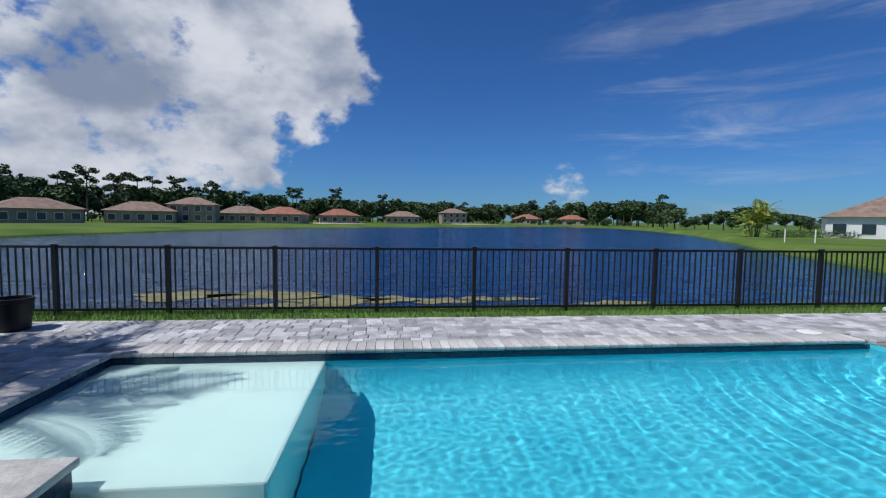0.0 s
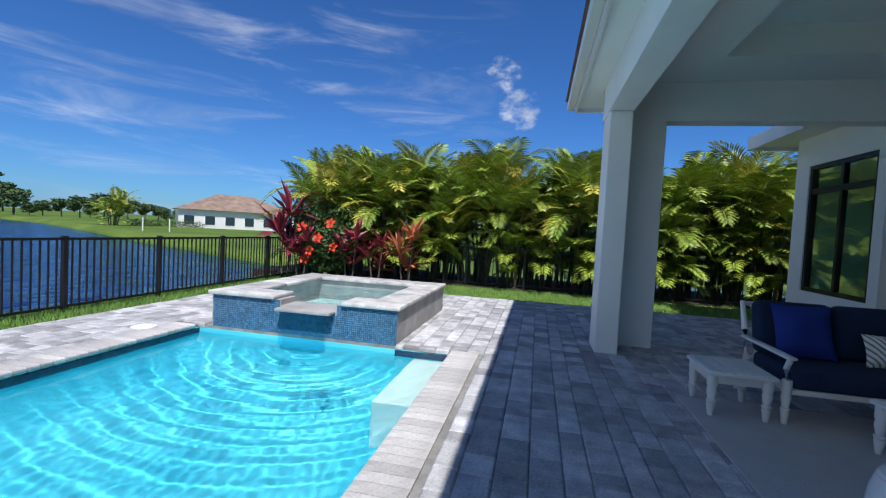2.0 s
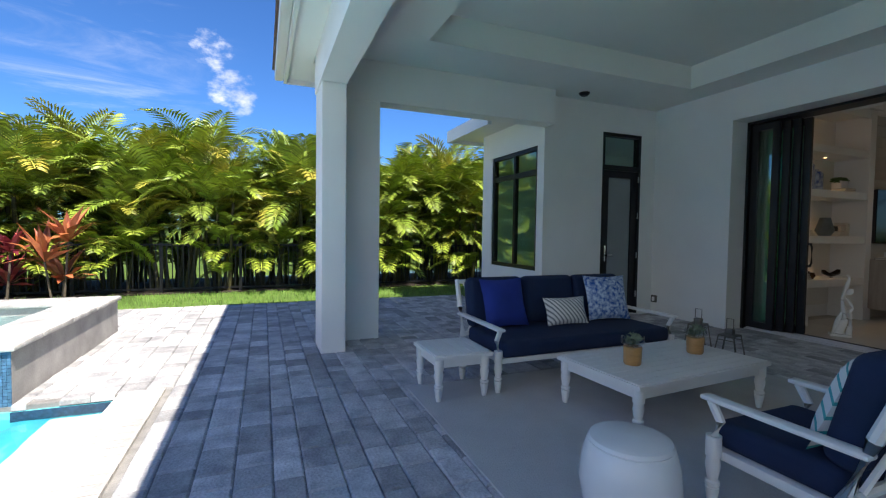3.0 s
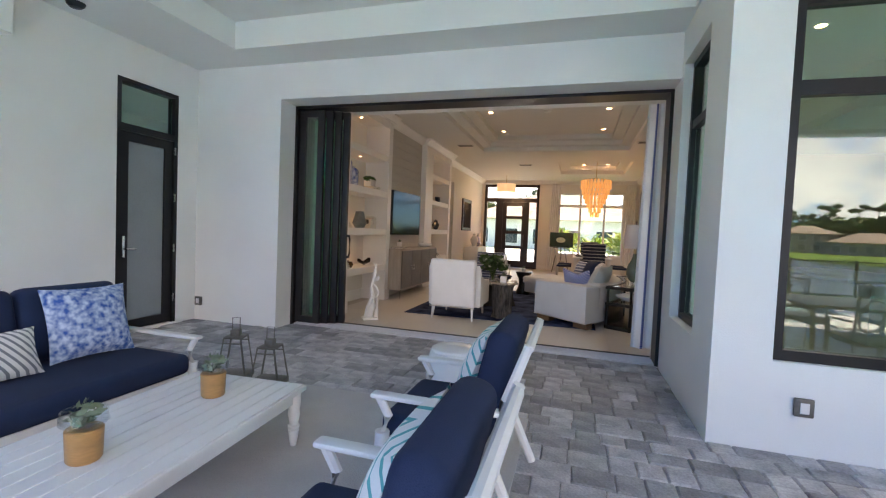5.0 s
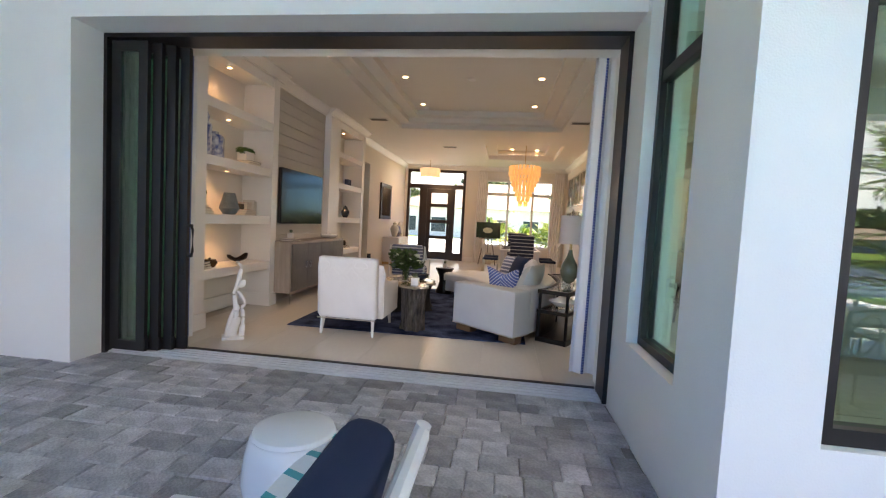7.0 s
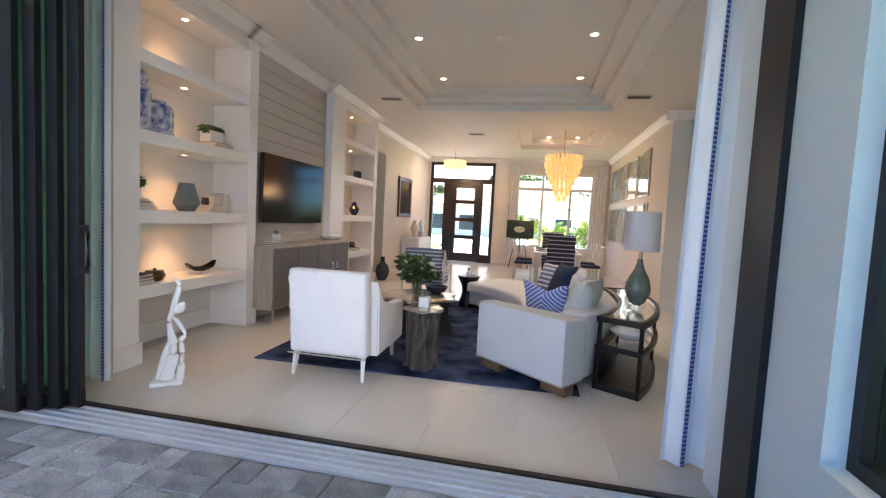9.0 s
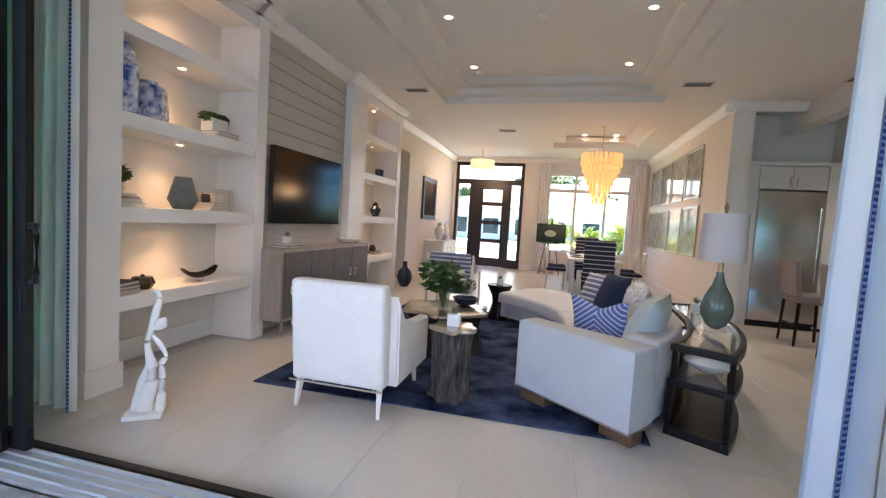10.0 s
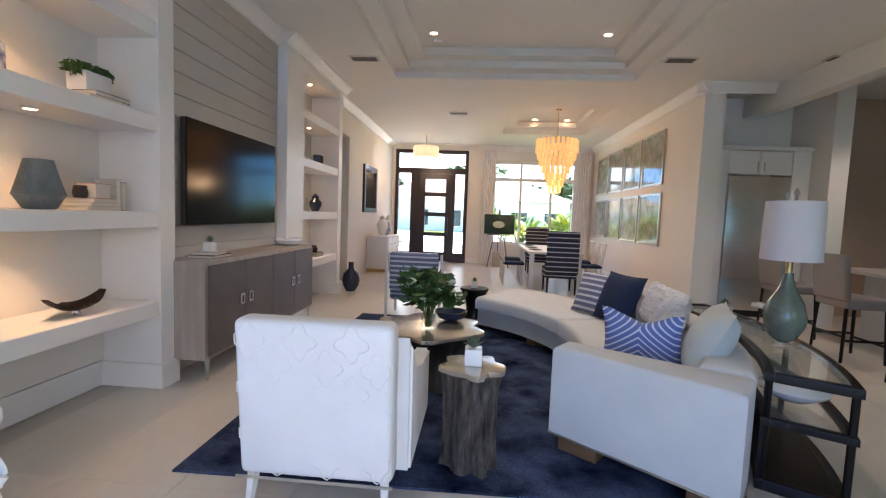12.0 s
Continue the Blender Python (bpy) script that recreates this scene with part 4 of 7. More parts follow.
def cordyline(x, y, material, label, scale=1.0, seed=0):
    r = random.Random(seed)
    t = thing("cordyline", label, "plant", pose(x, y, -0.02))
    sb, data = bmesh.new(), ([], [])
    for s in range(3):
        a = s * 2.1
        top = (0.18 * math.cos(a), 0.18 * math.sin(a), (0.3 + 0.22 * s) * scale)
        tube(sb, [(0.08 * math.cos(a), 0.08 * math.sin(a), 0), top], [0.02, 0.014], 6)
        for k in range(20):
            az, tl = k * 2.4, radians(r.uniform(5, 80))
            ln = r.uniform(0.3, 0.5) * scale
            d0 = Vector((math.cos(az) * math.cos(tl), math.sin(az) * math.cos(tl), math.sin(tl)))
            sd = Vector((-math.sin(az), math.cos(az), 0)) * 0.042 * scale
            p0, p1 = Vector(top), Vector(top) + d0 * ln * 0.55
            p2 = p1 + (d0 + Vector((0, 0, -0.5))).normalized() * ln * 0.5
            b = len(data[0])
            data[0].extend(tuple(q) for q in (p0, p1 + sd, p2, p1 - sd))
            data[1].append((b, b + 1, b + 2, b + 3))
    part("stem", sb, "bark", t)
    cards("leaves", data, material, t)
    return t


cordyline(11.05, 3.35, "ti2", "orange and burgundy cordyline beside the spa", 1.5, 1)
cordyline(11.2, 4.15, "ti", "burgundy cordyline beside the spa", 1.25, 2)
cordyline(11.15, 4.8, "ti", "burgundy cordyline beside the spa", 1.4, 3)
cordyline(11.0, 6.45, "ti", "tall burgundy cordyline at the fence", 2.1, 4)
cordyline(10.8, 5.9, "ti", "burgundy cordyline at the fence", 1.3, 5)


# ---- across the lake ----
def polar(bearing, dist, z=-0.5, turn=0):
    b = radians(bearing)
    return pose(dist * math.sin(b), dist * math.cos(b), z, 0, 0, turn - bearing)


def far_tree(seed, h, spread):
    r = random.Random(seed)
    t = thing("tree", "dark green tree on the far shore", "tree", group="far trees")
    sb, data = bmesh.new(), ([], [])
    tube(sb, [(0, 0, -0.3), (0.1, 0, h * 0.3), (0, 0.1, h * 0.65)], [h * 0.035, h * 0.028, h * 0.012], 7)
    for k in range(11):
        a, q = r.uniform(0, 6.28), r.uniform(0.2, 1)
        c = (math.cos(a) * spread * 0.62 * q, math.sin(a) * spread * 0.62 * q, h * r.uniform(0.42, 0.92))
        tube(sb, [(0, 0, h * 0.38), (c[0] * 0.6, c[1] * 0.6, c[2] * 0.85), c], [h * 0.014, h * 0.01, h * 0.004], 5)
        leafy(data, c, spread * r.uniform(0.3, 0.5), 130, h * 0.075, r, 0.7)
    part("trunk", sb, "bark", t)
    cards("crown", data, "farleaf", t)
    return t


def pine(seed, h):
    r = random.Random(seed)
    t = thing("tree", "tall thin slash pine behind the far houses", "tree", group="far trees")
    sb, data = bmesh.new(), ([], [])
    tube(sb, [(0, 0, -0.3), (0.1, 0, h * 0.5), (0, 0, h)], [0.18, 0.14, 0.05], 6)
    for k in range(8):
        a = r.uniform(0, 6.28)
        c = (math.cos(a) * h * 0.12, math.sin(a) * h * 0.12, h * r.uniform(0.72, 1.02))
        tube(sb, [(0, 0, c[2] - 0.5), c], [0.06, 0.03], 5)
        leafy(data, c, h * 0.085, 70, h * 0.03, r, 0.5)
    part("trunk", sb, "bark", t)
    cards("crown", data, "farleaf", t)
    return t


trees = [far_tree(21, 7.0, 4.2), far_tree(22, 5.5, 4.0), far_tree(23, 8.0, 4.5), pine(24, 10.5), pine(25, 9.0)]
r = random.Random(11)
place = []
for b in np.arange(-62, 34, 0.42):
    dist = 100 + (b + 62) * 1.9 if b < 10 else 245 - max(0, b - 22) * 3
    place.append((b + r.uniform(-0.4, 0.4), dist + r.uniform(25, 55), r.choice((0, 1, 2, 2, 3, 4)), r.uniform(1.0, 1.45) * (1.3 if b < -20 else 1.15)))
for b in np.arange(-60, 30, 0.8):
    dist = 100 + (b + 62) * 1.9 if b < 10 else 240 - max(0, b - 22) * 3
    place.append((b + r.uniform(-1, 1), dist + r.uniform(-3, 8), r.choice((0, 1)), r.uniform(0.3, 0.66)))
for b in np.arange(33, 62, 1.1):
    place.append((b + r.uniform(-0.5, 0.5), r.uniform(150, 190), r.choice((0, 1, 2)), r.uniform(0.6, 0.9)))
for i, (b, dist, kind, s) in enumerate(place):
    m = polar(b, dist, -0.5, r.uniform(0, 360))
    if i < 5:
        trees[i].matrix_basis = m
    else:
        c2 = copy_thing(trees[kind], m)
        c2.scale = (s, s, s)

M["farwall"] = mat("cream house wall", (0.34, 0.29, 0.23), 0.85, vary=0.15, scale=0.5, fine=4, bump=0.1)
M["farwhite"] = mat("white house wall", (0.75, 0.74, 0.72), 0.85, vary=0.03, scale=0.5, fine=4, bump=0.1)
M["darkpane"] = mat("dark window pane", (0.03, 0.05, 0.06), 0.15, vary=0.1, bump=0)


def house(label, w, d, h, roof, wall, storeys=1):
    t = thing("house", label, "house", group="far houses")
    part("wall", B(-w / 2, -d / 2, -0.5, w / 2, d / 2, h), wall, t, smooth=False)
    bm = bmesh.new()
    o = 0.7
    lo = [bm.verts.new((sx * (w / 2 + o), sy * (d / 2 + o), h)) for sx, sy in ((-1, -1), (1, -1), (1, 1), (-1, 1))]
    rh = d * 0.24
    hi = [bm.verts.new((s * (w / 2 - d / 2), 0, h + rh)) for s in (-1, 1)]
    for f in ((lo[0], lo[1], hi[1], hi[0]), (lo[1], lo[2], hi[1]), (lo[2], lo[3], hi[0], hi[1]), (lo[3], lo[0], hi[0]), lo[::-1]):
        bm.faces.new(f)
    part("roof", bm, roof, t, smooth=False)
    k = max(3, int(w / 3.2))
    for s in range(storeys):
        for i in range(k):
            x = -w / 2 + w * (i + 0.5) / k
            win = part("window", rect_frame(bmesh.new(), "x", -d / 2 - 0.06, -d / 2 + 0.02, x - 0.9, x + 0.9, 0.5 + 2.8 * s, 2.3 + 2.8 * s, 0.1), "trim", t, smooth=False)
            part("pane", B(x - 0.8, -d / 2 - 0.03, 0.6 + 2.8 * s, x + 0.8, -d / 2 + 0.01, 2.2 + 2.8 * s), "darkpane", win, smooth=False)
    return t


houses = [house("cream house with a terracotta hip roof across the lake", 15, 11, 3.0, "farroof", "farwall"),
          house("cream two-storey house with a tan roof across the lake", 13, 10, 5.4, "farroof2", "farwall", 2),
          house("cream house with a tan hip roof across the lake", 16, 11, 3.1, "farroof2", "farwall")]
hp = ((-13.5, 168, 0), (-51, 128, 1), (-28, 150, 2), (-45, 134, 2), (-36.5, 142, 2), (-23, 160, 1), (-18, 172, 2), (-7, 185, 0), (7.5, 232, 1), (17, 262, 0), (22.5, 262, 0), (1, 215, 2))
for i, (b, dist, kind) in enumerate(hp):
    m = polar(b, dist, -0.3, (i * 37) % 30 - 15)
    if i < 3:
        houses[i].matrix_basis = m
    else:
        copy_thing(houses[kind], m)
nb = house("white house with a brown hip roof on the near shore", 20, 14, 3.3, "farroof2", "farwhite")
nb.matrix_basis = polar(52.8, 100, -0.5, 8)
for b, dist, wd in ((-7, 165, 9), (10.5, 205, 10)):
    m = polar(b, dist, -0.44)
    outline = [(wd * math.cos(a) * (1 + 0.2 * math.sin(3 * a)), 6 * math.sin(a)) for a in (k * math.pi / 8 for k in range(16))]
    ob = structure("sand_bunker", P(outline, 0, 0.25, 0.1), "sand", "pale sand bunker on the golf course")
    ob.matrix_basis = m
hedge = ([], [])
r = random.Random(5)
for k in range(26):
    leafy(hedge, (k * 0.62, 0, 0.55), 0.75, 90, 0.13, r, 0.9)
o = cards("hedge", hedge, "leaf", None)
tagged(o, "dark clipped hedge on the near shore", "hedge")
o.matrix_basis = polar(43.0, 86, -0.5, 30)
# palm beside the far house
big = areca(9, 4.0)
tagged(big, "round-crowned palm on the near shore", "palm")
big["group"] = "shore palms"
big.matrix_basis = polar(41.5, 84, -0.5)
big.scale = (1.75, 1.75, 1.5)
for px in (44.2, 46.6):
    single("marker_post", L([(0.06, -0.2), (0.06, 1.5), (0.0, 1.52)], (0, 0, 0), 8), "trim", "thin white marker post on the shore", "post", polar(px, 62, -0.5), "shore markers")
# algae mats near the bank
for k, (x, y, a, b) in enumerate(((-1.9, 14.4, 1.5, 0.9), (-0.2, 14.6, 1.0, 0.6), (1.6, 14.3, 0.9, 0.5), (2.9, 14.7, 0.7, 0.45), (-4.2, 15.6, 1.9, 0.9), (7.6, 13.6, 1.2, 0.5), (-3.4, 13.6, 0.9, 0.4), (-7.2, 15.5, 1.6, 0.9), (4.1, 14.6, 0.8, 0.3))):
    outline = [(a * math.cos(q) * (1 + 0.28 * math.sin(3 * q + k) + 0.15 * math.sin(7 * q)), b * math.sin(q) * (1 + 0.3 * math.cos(4 * q + k))) for q in (j * math.pi / 16 for j in range(32))]
    ob = structure("algae_mat", P(outline, -0.02, 0.012), "algae", "yellow-brown algae mat floating on the lake")
    ob.matrix_basis = pose(x, y, LAKE)
# the palm whose shade falls on the deck
shp = areca(12, 4.4)
tagged(shp, "palm beside the deck casting leaf shadows", "palm")
shp["group"] = "shore palms"
shp.matrix_basis = pose(-5.95, 3.2, 0)

pot = thing("planter", "round black planter standing on the deck", "planter", pose(-4.78, 5.75, 0.0))
part("pot", L([(0.15, 0), (0.17, 0.02), (0.2, 0.36), (0.215, 0.37), (0.215, 0.41), (0.19, 0.41), (0.185, 0.36), (0.0, 0.34)], seg=28), "blackm", pot)
part("soil", L([(0.0, 0.352), (0.186, 0.35)], seg=20), "mulch", pot)

# ---- fabrics, woods and metals of the furniture ----
def stripes(name, c1, c2, axis, scale, width=0.5, rough=0.85, ramp=None):
    """Woven cloth with bands along one axis."""
    m = mat(name, c1, rough, vary=0.06, scale=6, fine=220, bump=0.25)
    n, l = m.node_tree.nodes, m.node_tree.links
    p = n["Principled BSDF"]
    tc = n.new("ShaderNodeTexCoord")
    sp = n.new("ShaderNodeSeparateXYZ")
    l.new(tc.outputs["Object"], sp.inputs[0])
    ab = n.new("ShaderNodeMath")
    ab.operation = "MULTIPLY"
    ab.inputs[1].default_value = scale
    l.new(sp.outputs["XYZ".index(axis[0])], ab.inputs[0])
    src = ab.outputs[0]
    if len(axis) > 1:
        a2 = n.new("ShaderNodeMath")
        a2.operation = "ABSOLUTE"
        l.new(sp.outputs["XYZ".index(axis[1])], a2.inputs[0])
        ad = n.new("ShaderNodeMath")
        ad.operation = "MULTIPLY_ADD"
        ad.inputs[1].default_value = scale * 0.8
        l.new(a2.outputs[0], ad.inputs[0])
        l.new(src, ad.inputs[2])
        src = ad.outputs[0]
    fr = n.new("ShaderNodeMath")
    fr.operation = "FRACT"
    l.new(src, fr.inputs[0])
    gt = n.new("ShaderNodeMath")
    gt.operation = "GREATER_THAN"
    gt.inputs[1].default_value = width
    l.new(fr.outputs[0], gt.inputs[0])
    old = p.inputs["Base Color"].links[0].from_socket
    mx = n.new("ShaderNodeMixRGB")
    mx.inputs[2].default_value = (*c2, 1)
    l.new(gt.outputs[0], mx.inputs[0])
    l.new(old, mx.inputs[1])
    l.new(mx.outputs[0], p.inputs["Base Color"])
    return m


M.update(
    whitewood=mat("white painted wood", (0.74, 0.74, 0.72), 0.45, vary=0.03, scale=4, fine=50, bump=0.08),
    navy=mat("navy outdoor canvas", (0.006, 0.020, 0.066), 0.9, vary=0.12, scale=5, fine=300, bump=0.3),
    royal=mat("royal blue canvas", (0.012, 0.035, 0.26), 0.9, vary=0.1, scale=5, fine=300, bump=0.3),
    teal=stripes("white cloth with teal lines", (0.78, 0.78, 0.76), (0.05, 0.36, 0.36), "ZX", 14, 0.74),
    chevron=stripes("white cloth with grey chevrons", (0.75, 0.75, 0.73), (0.20, 0.22, 0.24), "XZ", 22, 0.6),
    speckle=mat("blue and white speckled cloth", (0.50, 0.60, 0.72), 0.9, vary=0.15, scale=30, fine=260, bump=0.2, color2=(0.015, 0.09, 0.34), detail=1),
    outrug=mat("pale grey outdoor rug", (0.52, 0.51, 0.50), 0.95, vary=0.06, scale=3, fine=120, bump=0.5),
    ceramic=mat("white glazed ceramic", (0.78, 0.78, 0.77), 0.18, vary=0.03, scale=3, fine=20, bump=0.02),
    caramel=mat("caramel turned wood", (0.50, 0.27, 0.10), 0.4, vary=0.12, scale=4, fine=30, bump=0.1, stretch=(1, 1, 5)),
    succulent=mat("grey-green succulent", (0.20, 0.27, 0.18), 0.6, vary=0.2, scale=10, fine=40, bump=0.2),
    pewter=mat("weathered grey metal", (0.20, 0.19, 0.17), 0.5, 0.7, vary=0.15, scale=8, fine=60, bump=0.15),
    steel=mat("brushed stainless steel", (0.66, 0.64, 0.61), 0.28, 1.0, vary=0.05, scale=2, fine=90, bump=0.05, stretch=(1, 1, 25)),
    chrome=mat("polished chrome", (0.72, 0.72, 0.72), 0.12, 1.0, vary=0.02, bump=0),
    sill=mat("silver aluminium track", (0.72, 0.72, 0.73), 0.4, 0.3, vary=0.06, scale=3, fine=60, bump=0.05),
    curtain=mat("white linen curtain", (0.86, 0.84, 0.82), 0.9, vary=0.03, scale=3, fine=250, bump=0.2),
    curtainband=stripes("blue woven trim", (0.03, 0.055, 0.24), (0.30, 0.36, 0.55), "Z", 38, 0.55),
)


def cushion(w, h, t, n=10, pinch=0.07):
    """A stuffed cushion, w by h, standing in the XZ plane, its bottom at z 0."""
    bm = bmesh.new()
    grid = {}
    for s in (-1, 1):
        for i in range(n + 1):
            for j in range(n + 1):
                u, v = 2 * i / n - 1, 2 * j / n - 1
                edge = i in (0, n) or j in (0, n)
                if edge and s == 1:
                    grid[s, i, j] = grid[-1, i, j]
                    continue
                k = math.sqrt(max(0, (1 - abs(u) ** 2.6) * (1 - abs(v) ** 2.6)))
                x = u * w / 2 * (1 - pinch * (1 - v * v))
                z = h / 2 + v * h / 2 * (1 - pinch * (1 - u * u))
                grid[s, i, j] = bm.verts.new((x, s * t / 2 * k, z))
    for s in (-1, 1):
        for i in range(n):
            for j in range(n):
                q = [grid[s, i, j], grid[s, i + 1, j], grid[s, i + 1, j + 1], grid[s, i, j + 1]]
                bm.faces.new(q if s == -1 else q[::-1])
    return bm


def pillow_thing(label, w, h, t, material, m):
    return single("throw_pillow", cushion(w, h, t), material, label, "pillow", m)


def soft(x0, y0, z0, x1, y1, z1, b=0.05):
    return B(x0, y0, z0, x1, y1, z1, b, 4)


# ---- openings ----
slider = thing("sliding_door", "dark bronze stacking sliding door, slid open to one side", "sliding door")
part("frame", rect_frame(bmesh.new(), "x", -6.54, -6.27, 1.532, 6.168, 0.0, 2.968, 0.035, False), "bronze", slider, "dark bronze door frame", False)
for i in range(4):
    xr, y0, x1 = 5.75 - 0.095 * i, -6.345 - 0.058 * i, 6.117
    leaf = part("door_panel", rect_frame(bmesh.new(), "x", y0, y0 + 0.04, xr, x1, 0.036, 2.915, 0.09), "bronze", slider, "dark bronze sliding panel", False)
    part("pane", B(xr + 0.091, y0 + 0.016, 0.127, x1 - 0.091, y0 + 0.024, 2.824), "glass", leaf, "green-tinted glass pane", False)
    part("bumper", B(xr - 0.012, y0 + 0.004, 0.06, xr, y0 + 0.036, 0.16, 0.004), "blackm", leaf, "black rubber bumper")
    if i == 3:
        hb = T([(xr - 0.035, y0 + 0.02, 0.96), (xr - 0.05, y0 + 0.02, 1.0), (xr - 0.05, y0 + 0.02, 1.2), (xr - 0.035, y0 + 0.02, 1.24)], 0.012)
        box(hb, xr - 0.045, y0 + 0.005, 0.94, xr, y0 + 0.035, 0.97, 0.004)
        box(hb, xr - 0.045, y0 + 0.005, 1.23, xr, y0 + 0.035, 1.26, 0.004)
        part("handle", hb, "bronze", leaf, "dark pull handle")
        part("lock_plate", B(xr + 0.02, y0 + 0.04, 0.76, xr + 0.06, y0 + 0.046, 0.92, 0.003), "blackm", leaf)
sillb = bmesh.new()
box(sillb, 1.532, -6.55, -0.01, 6.168, -6.31, 0.012)
track = structure("door_track", sillb, "sill", "silver aluminium sliding-door track")
rail_mesh = mesh_of("track_rail", B(1.57, -6.535, 0.012, 6.13, -6.522, 0.026), "sill", False)
pieces(track, "track_rail", rail_mesh, [pose(0, 0.058 * i, 0) for i in range(4)])
structure("door_gasket", B(1.57, -6.595, -0.01, 6.13, -6.552, 0.028), "blackm", "black threshold gasket")


def window(name, label, axis, p, a0, a1, z0, z1, mulls=(), trans=(), frame="bronze", w=0.06, d=0.09, pane="glass"):
    t = thing(name, label, "window")
    t["kind"] = "structure"
    part("window_frame", rect_frame(bmesh.new(), axis, p, p + d, a0, a1, z0, z1, w), frame, t, smooth=False)
    us = [a0 + w, *mulls, a1 - w]
    vs2 = [z0 + w, *trans, z1 - w]
    for u in mulls:
        b = B(u - w / 2, p + 0.01, z0 + w, u + w / 2, p + d - 0.01, z1 - w) if axis == "x" else B(p + 0.01, u - w / 2, z0 + w, p + d - 0.01, u + w / 2, z1 - w)
        part("mullion", b, frame, t, smooth=False)
    for v in trans:
        for u0, u1 in zip(us, us[1:]):
            o = w / 2
            s0, s1 = u0 + (o if u0 in mulls else 0), u1 - (o if u1 in mulls else 0)
            b = B(s0, p + 0.012, v - w * 0.7, s1, p + d - 0.012, v + w * 0.7) if axis == "x" else B(p + 0.012, s0, v - w * 0.7, p + d - 0.012, s1, v + w * 0.7)
            part("transom_bar", b, frame, t, smooth=False)
    for u0, u1 in zip(us, us[1:]):
        for v0, v1 in zip(vs2, vs2[1:]):
            b = B(u0, p + d / 2 - 0.004, v0, u1, p + d / 2 + 0.004, v1) if axis == "x" else B(p + d / 2 - 0.004, u0, v0, p + d / 2 + 0.004, u1, v1)
            part("pane", b, pane, t, smooth=False).visible_shadow = False
    return t


window("window_bay", "black-framed picture window reflecting the lake", "x", -4.6, -1.6, 1.17, 0.6, 3.0, (), (2.40,), w=0.07)
window("window_bay_side", "black-framed side window with a transom", "y", 1.36, -5.88, -4.99, 0.62, 3.08, (), (2.48,), w=0.055)
window("window_wing", "black-framed four-pane window of the wing", "x", -3.84, 7.68, 9.14, 0.75, 2.7, (8.4,), (2.3,), w=0.06)
window("window_dining", "white-framed dining window with six panes", "x", -19.25, 0.72, 3.15, 0.62, 3.08, (1.43, 2.32), (2.56,), "trim", 0.07, 0.1, "doorglass")

fdoor = thing("door_patio", "black French door with a sheer-curtained glass panel and transom", "door")
fdoor["kind"] = "structure"
fr = rect_frame(bmesh.new(), "y", 7.502, 7.62, -5.648, -4.842, 0.022, 2.978, 0.05, False)
box(fr, 7.505, -5.598, 2.38, 7.615, -4.892, 2.46)
part("door_frame", fr, "blackm", fdoor, smooth=False)
leaf = part("door_leaf", rect_frame(bmesh.new(), "y", 7.53, 7.59, -5.596, -4.894, 0.03, 2.375, 0.11), "blackm", fdoor, smooth=False)
# opaque pane: a white sheer's dimness behind glass is put into its grey
M["sheerpane"] = mat("sheer behind glass", (0.26, 0.29, 0.30), 0.25, vary=0.05, scale=2, fine=60, bump=0.05)
part("pane", B(7.555, -5.485, 0.142, 7.565, -5.005, 2.264), "sheerpane", leaf, smooth=False)
part("transom_pane", B(7.555, -5.597, 2.462, 7.565, -4.893, 2.926), "glass", fdoor, smooth=False)
for z in (0.3, 0.95, 1.6, 2.2):
    part("hinge", L([(0.012, z), (0.012, z + 0.1)], (7.497, -5.6, 0), 8), "chrome", fdoor)
part("handle", tube(T([(7.525, -4.95, 1.0), (7.47, -4.95, 1.0), (7.47, -5.06, 1.0)], 0.011), [(7.526, -4.95, 0.9), (7.526, -4.95, 1.15)], 0.016), "chrome", fdoor, "chrome lever handle")

front = thing("door_entrance", "dark wooden entrance door with four glass lights, sidelights and transom", "door")
front["kind"] = "structure"
fb = rect_frame(bmesh.new(), "x", -19.2, -19.05, 3.902, 6.098, 0.0, 3.358, 0.1, False)
box(fb, 4.0, -19.19, 2.66, 6.0, -19.06, 2.82)
for x in (4.34, 5.40):
    box(fb, x - 0.06, -19.19, 0, x + 0.06, -19.06, 2.66)
for a0, a1 in ((4.0, 4.28), (5.46, 6.0)):
    box(fb, a0, -19.185, 0, a1, -19.065, 0.28)
box(fb, 5.46, -19.185, 0.28, 5.62, -19.065, 2.66)
part("door_frame", fb, "doorwood", front, smooth=False)
dl = bmesh.new()
box(dl, 4.4, -19.17, 0.02, 4.56, -19.08, 2.655)
box(dl, 5.18, -19.17, 0.02, 5.34, -19.08, 2.655)
edges = (0.02, 0.3, 0.78, 0.9, 1.38, 1.5, 1.98, 2.1, 2.5, 2.655)
for z0, z1 in zip(edges[::2], edges[1::2]):
    box(dl, 4.56, -19.17, z0, 5.18, -19.08, z1)
leaf = part("door_leaf", dl, "doorwood", front, smooth=False)
for z0, z1 in zip(edges[1::2], edges[2::2]):
    part("pane", B(4.56, -19.13, z0, 5.18, -19.12, z1), "doorglass", leaf, smooth=False)
part("sidelight_pane", B(4.0, -19.13, 0.28, 4.28, -19.12, 2.66), "doorglass", front, smooth=False)
part("sidelight_pane", B(5.62, -19.13, 0.28, 6.0, -19.12, 2.66), "doorglass", front, smooth=False)
part("transom_pane", B(4.0, -19.13, 2.82, 6.0, -19.12, 3.258), "doorglass", front, smooth=False)
part("handle", T([(4.47, -19.075, 0.85), (4.47, -19.02, 0.9), (4.47, -19.02, 1.3), (4.47, -19.075, 1.35)], 0.014), "pewter", leaf)


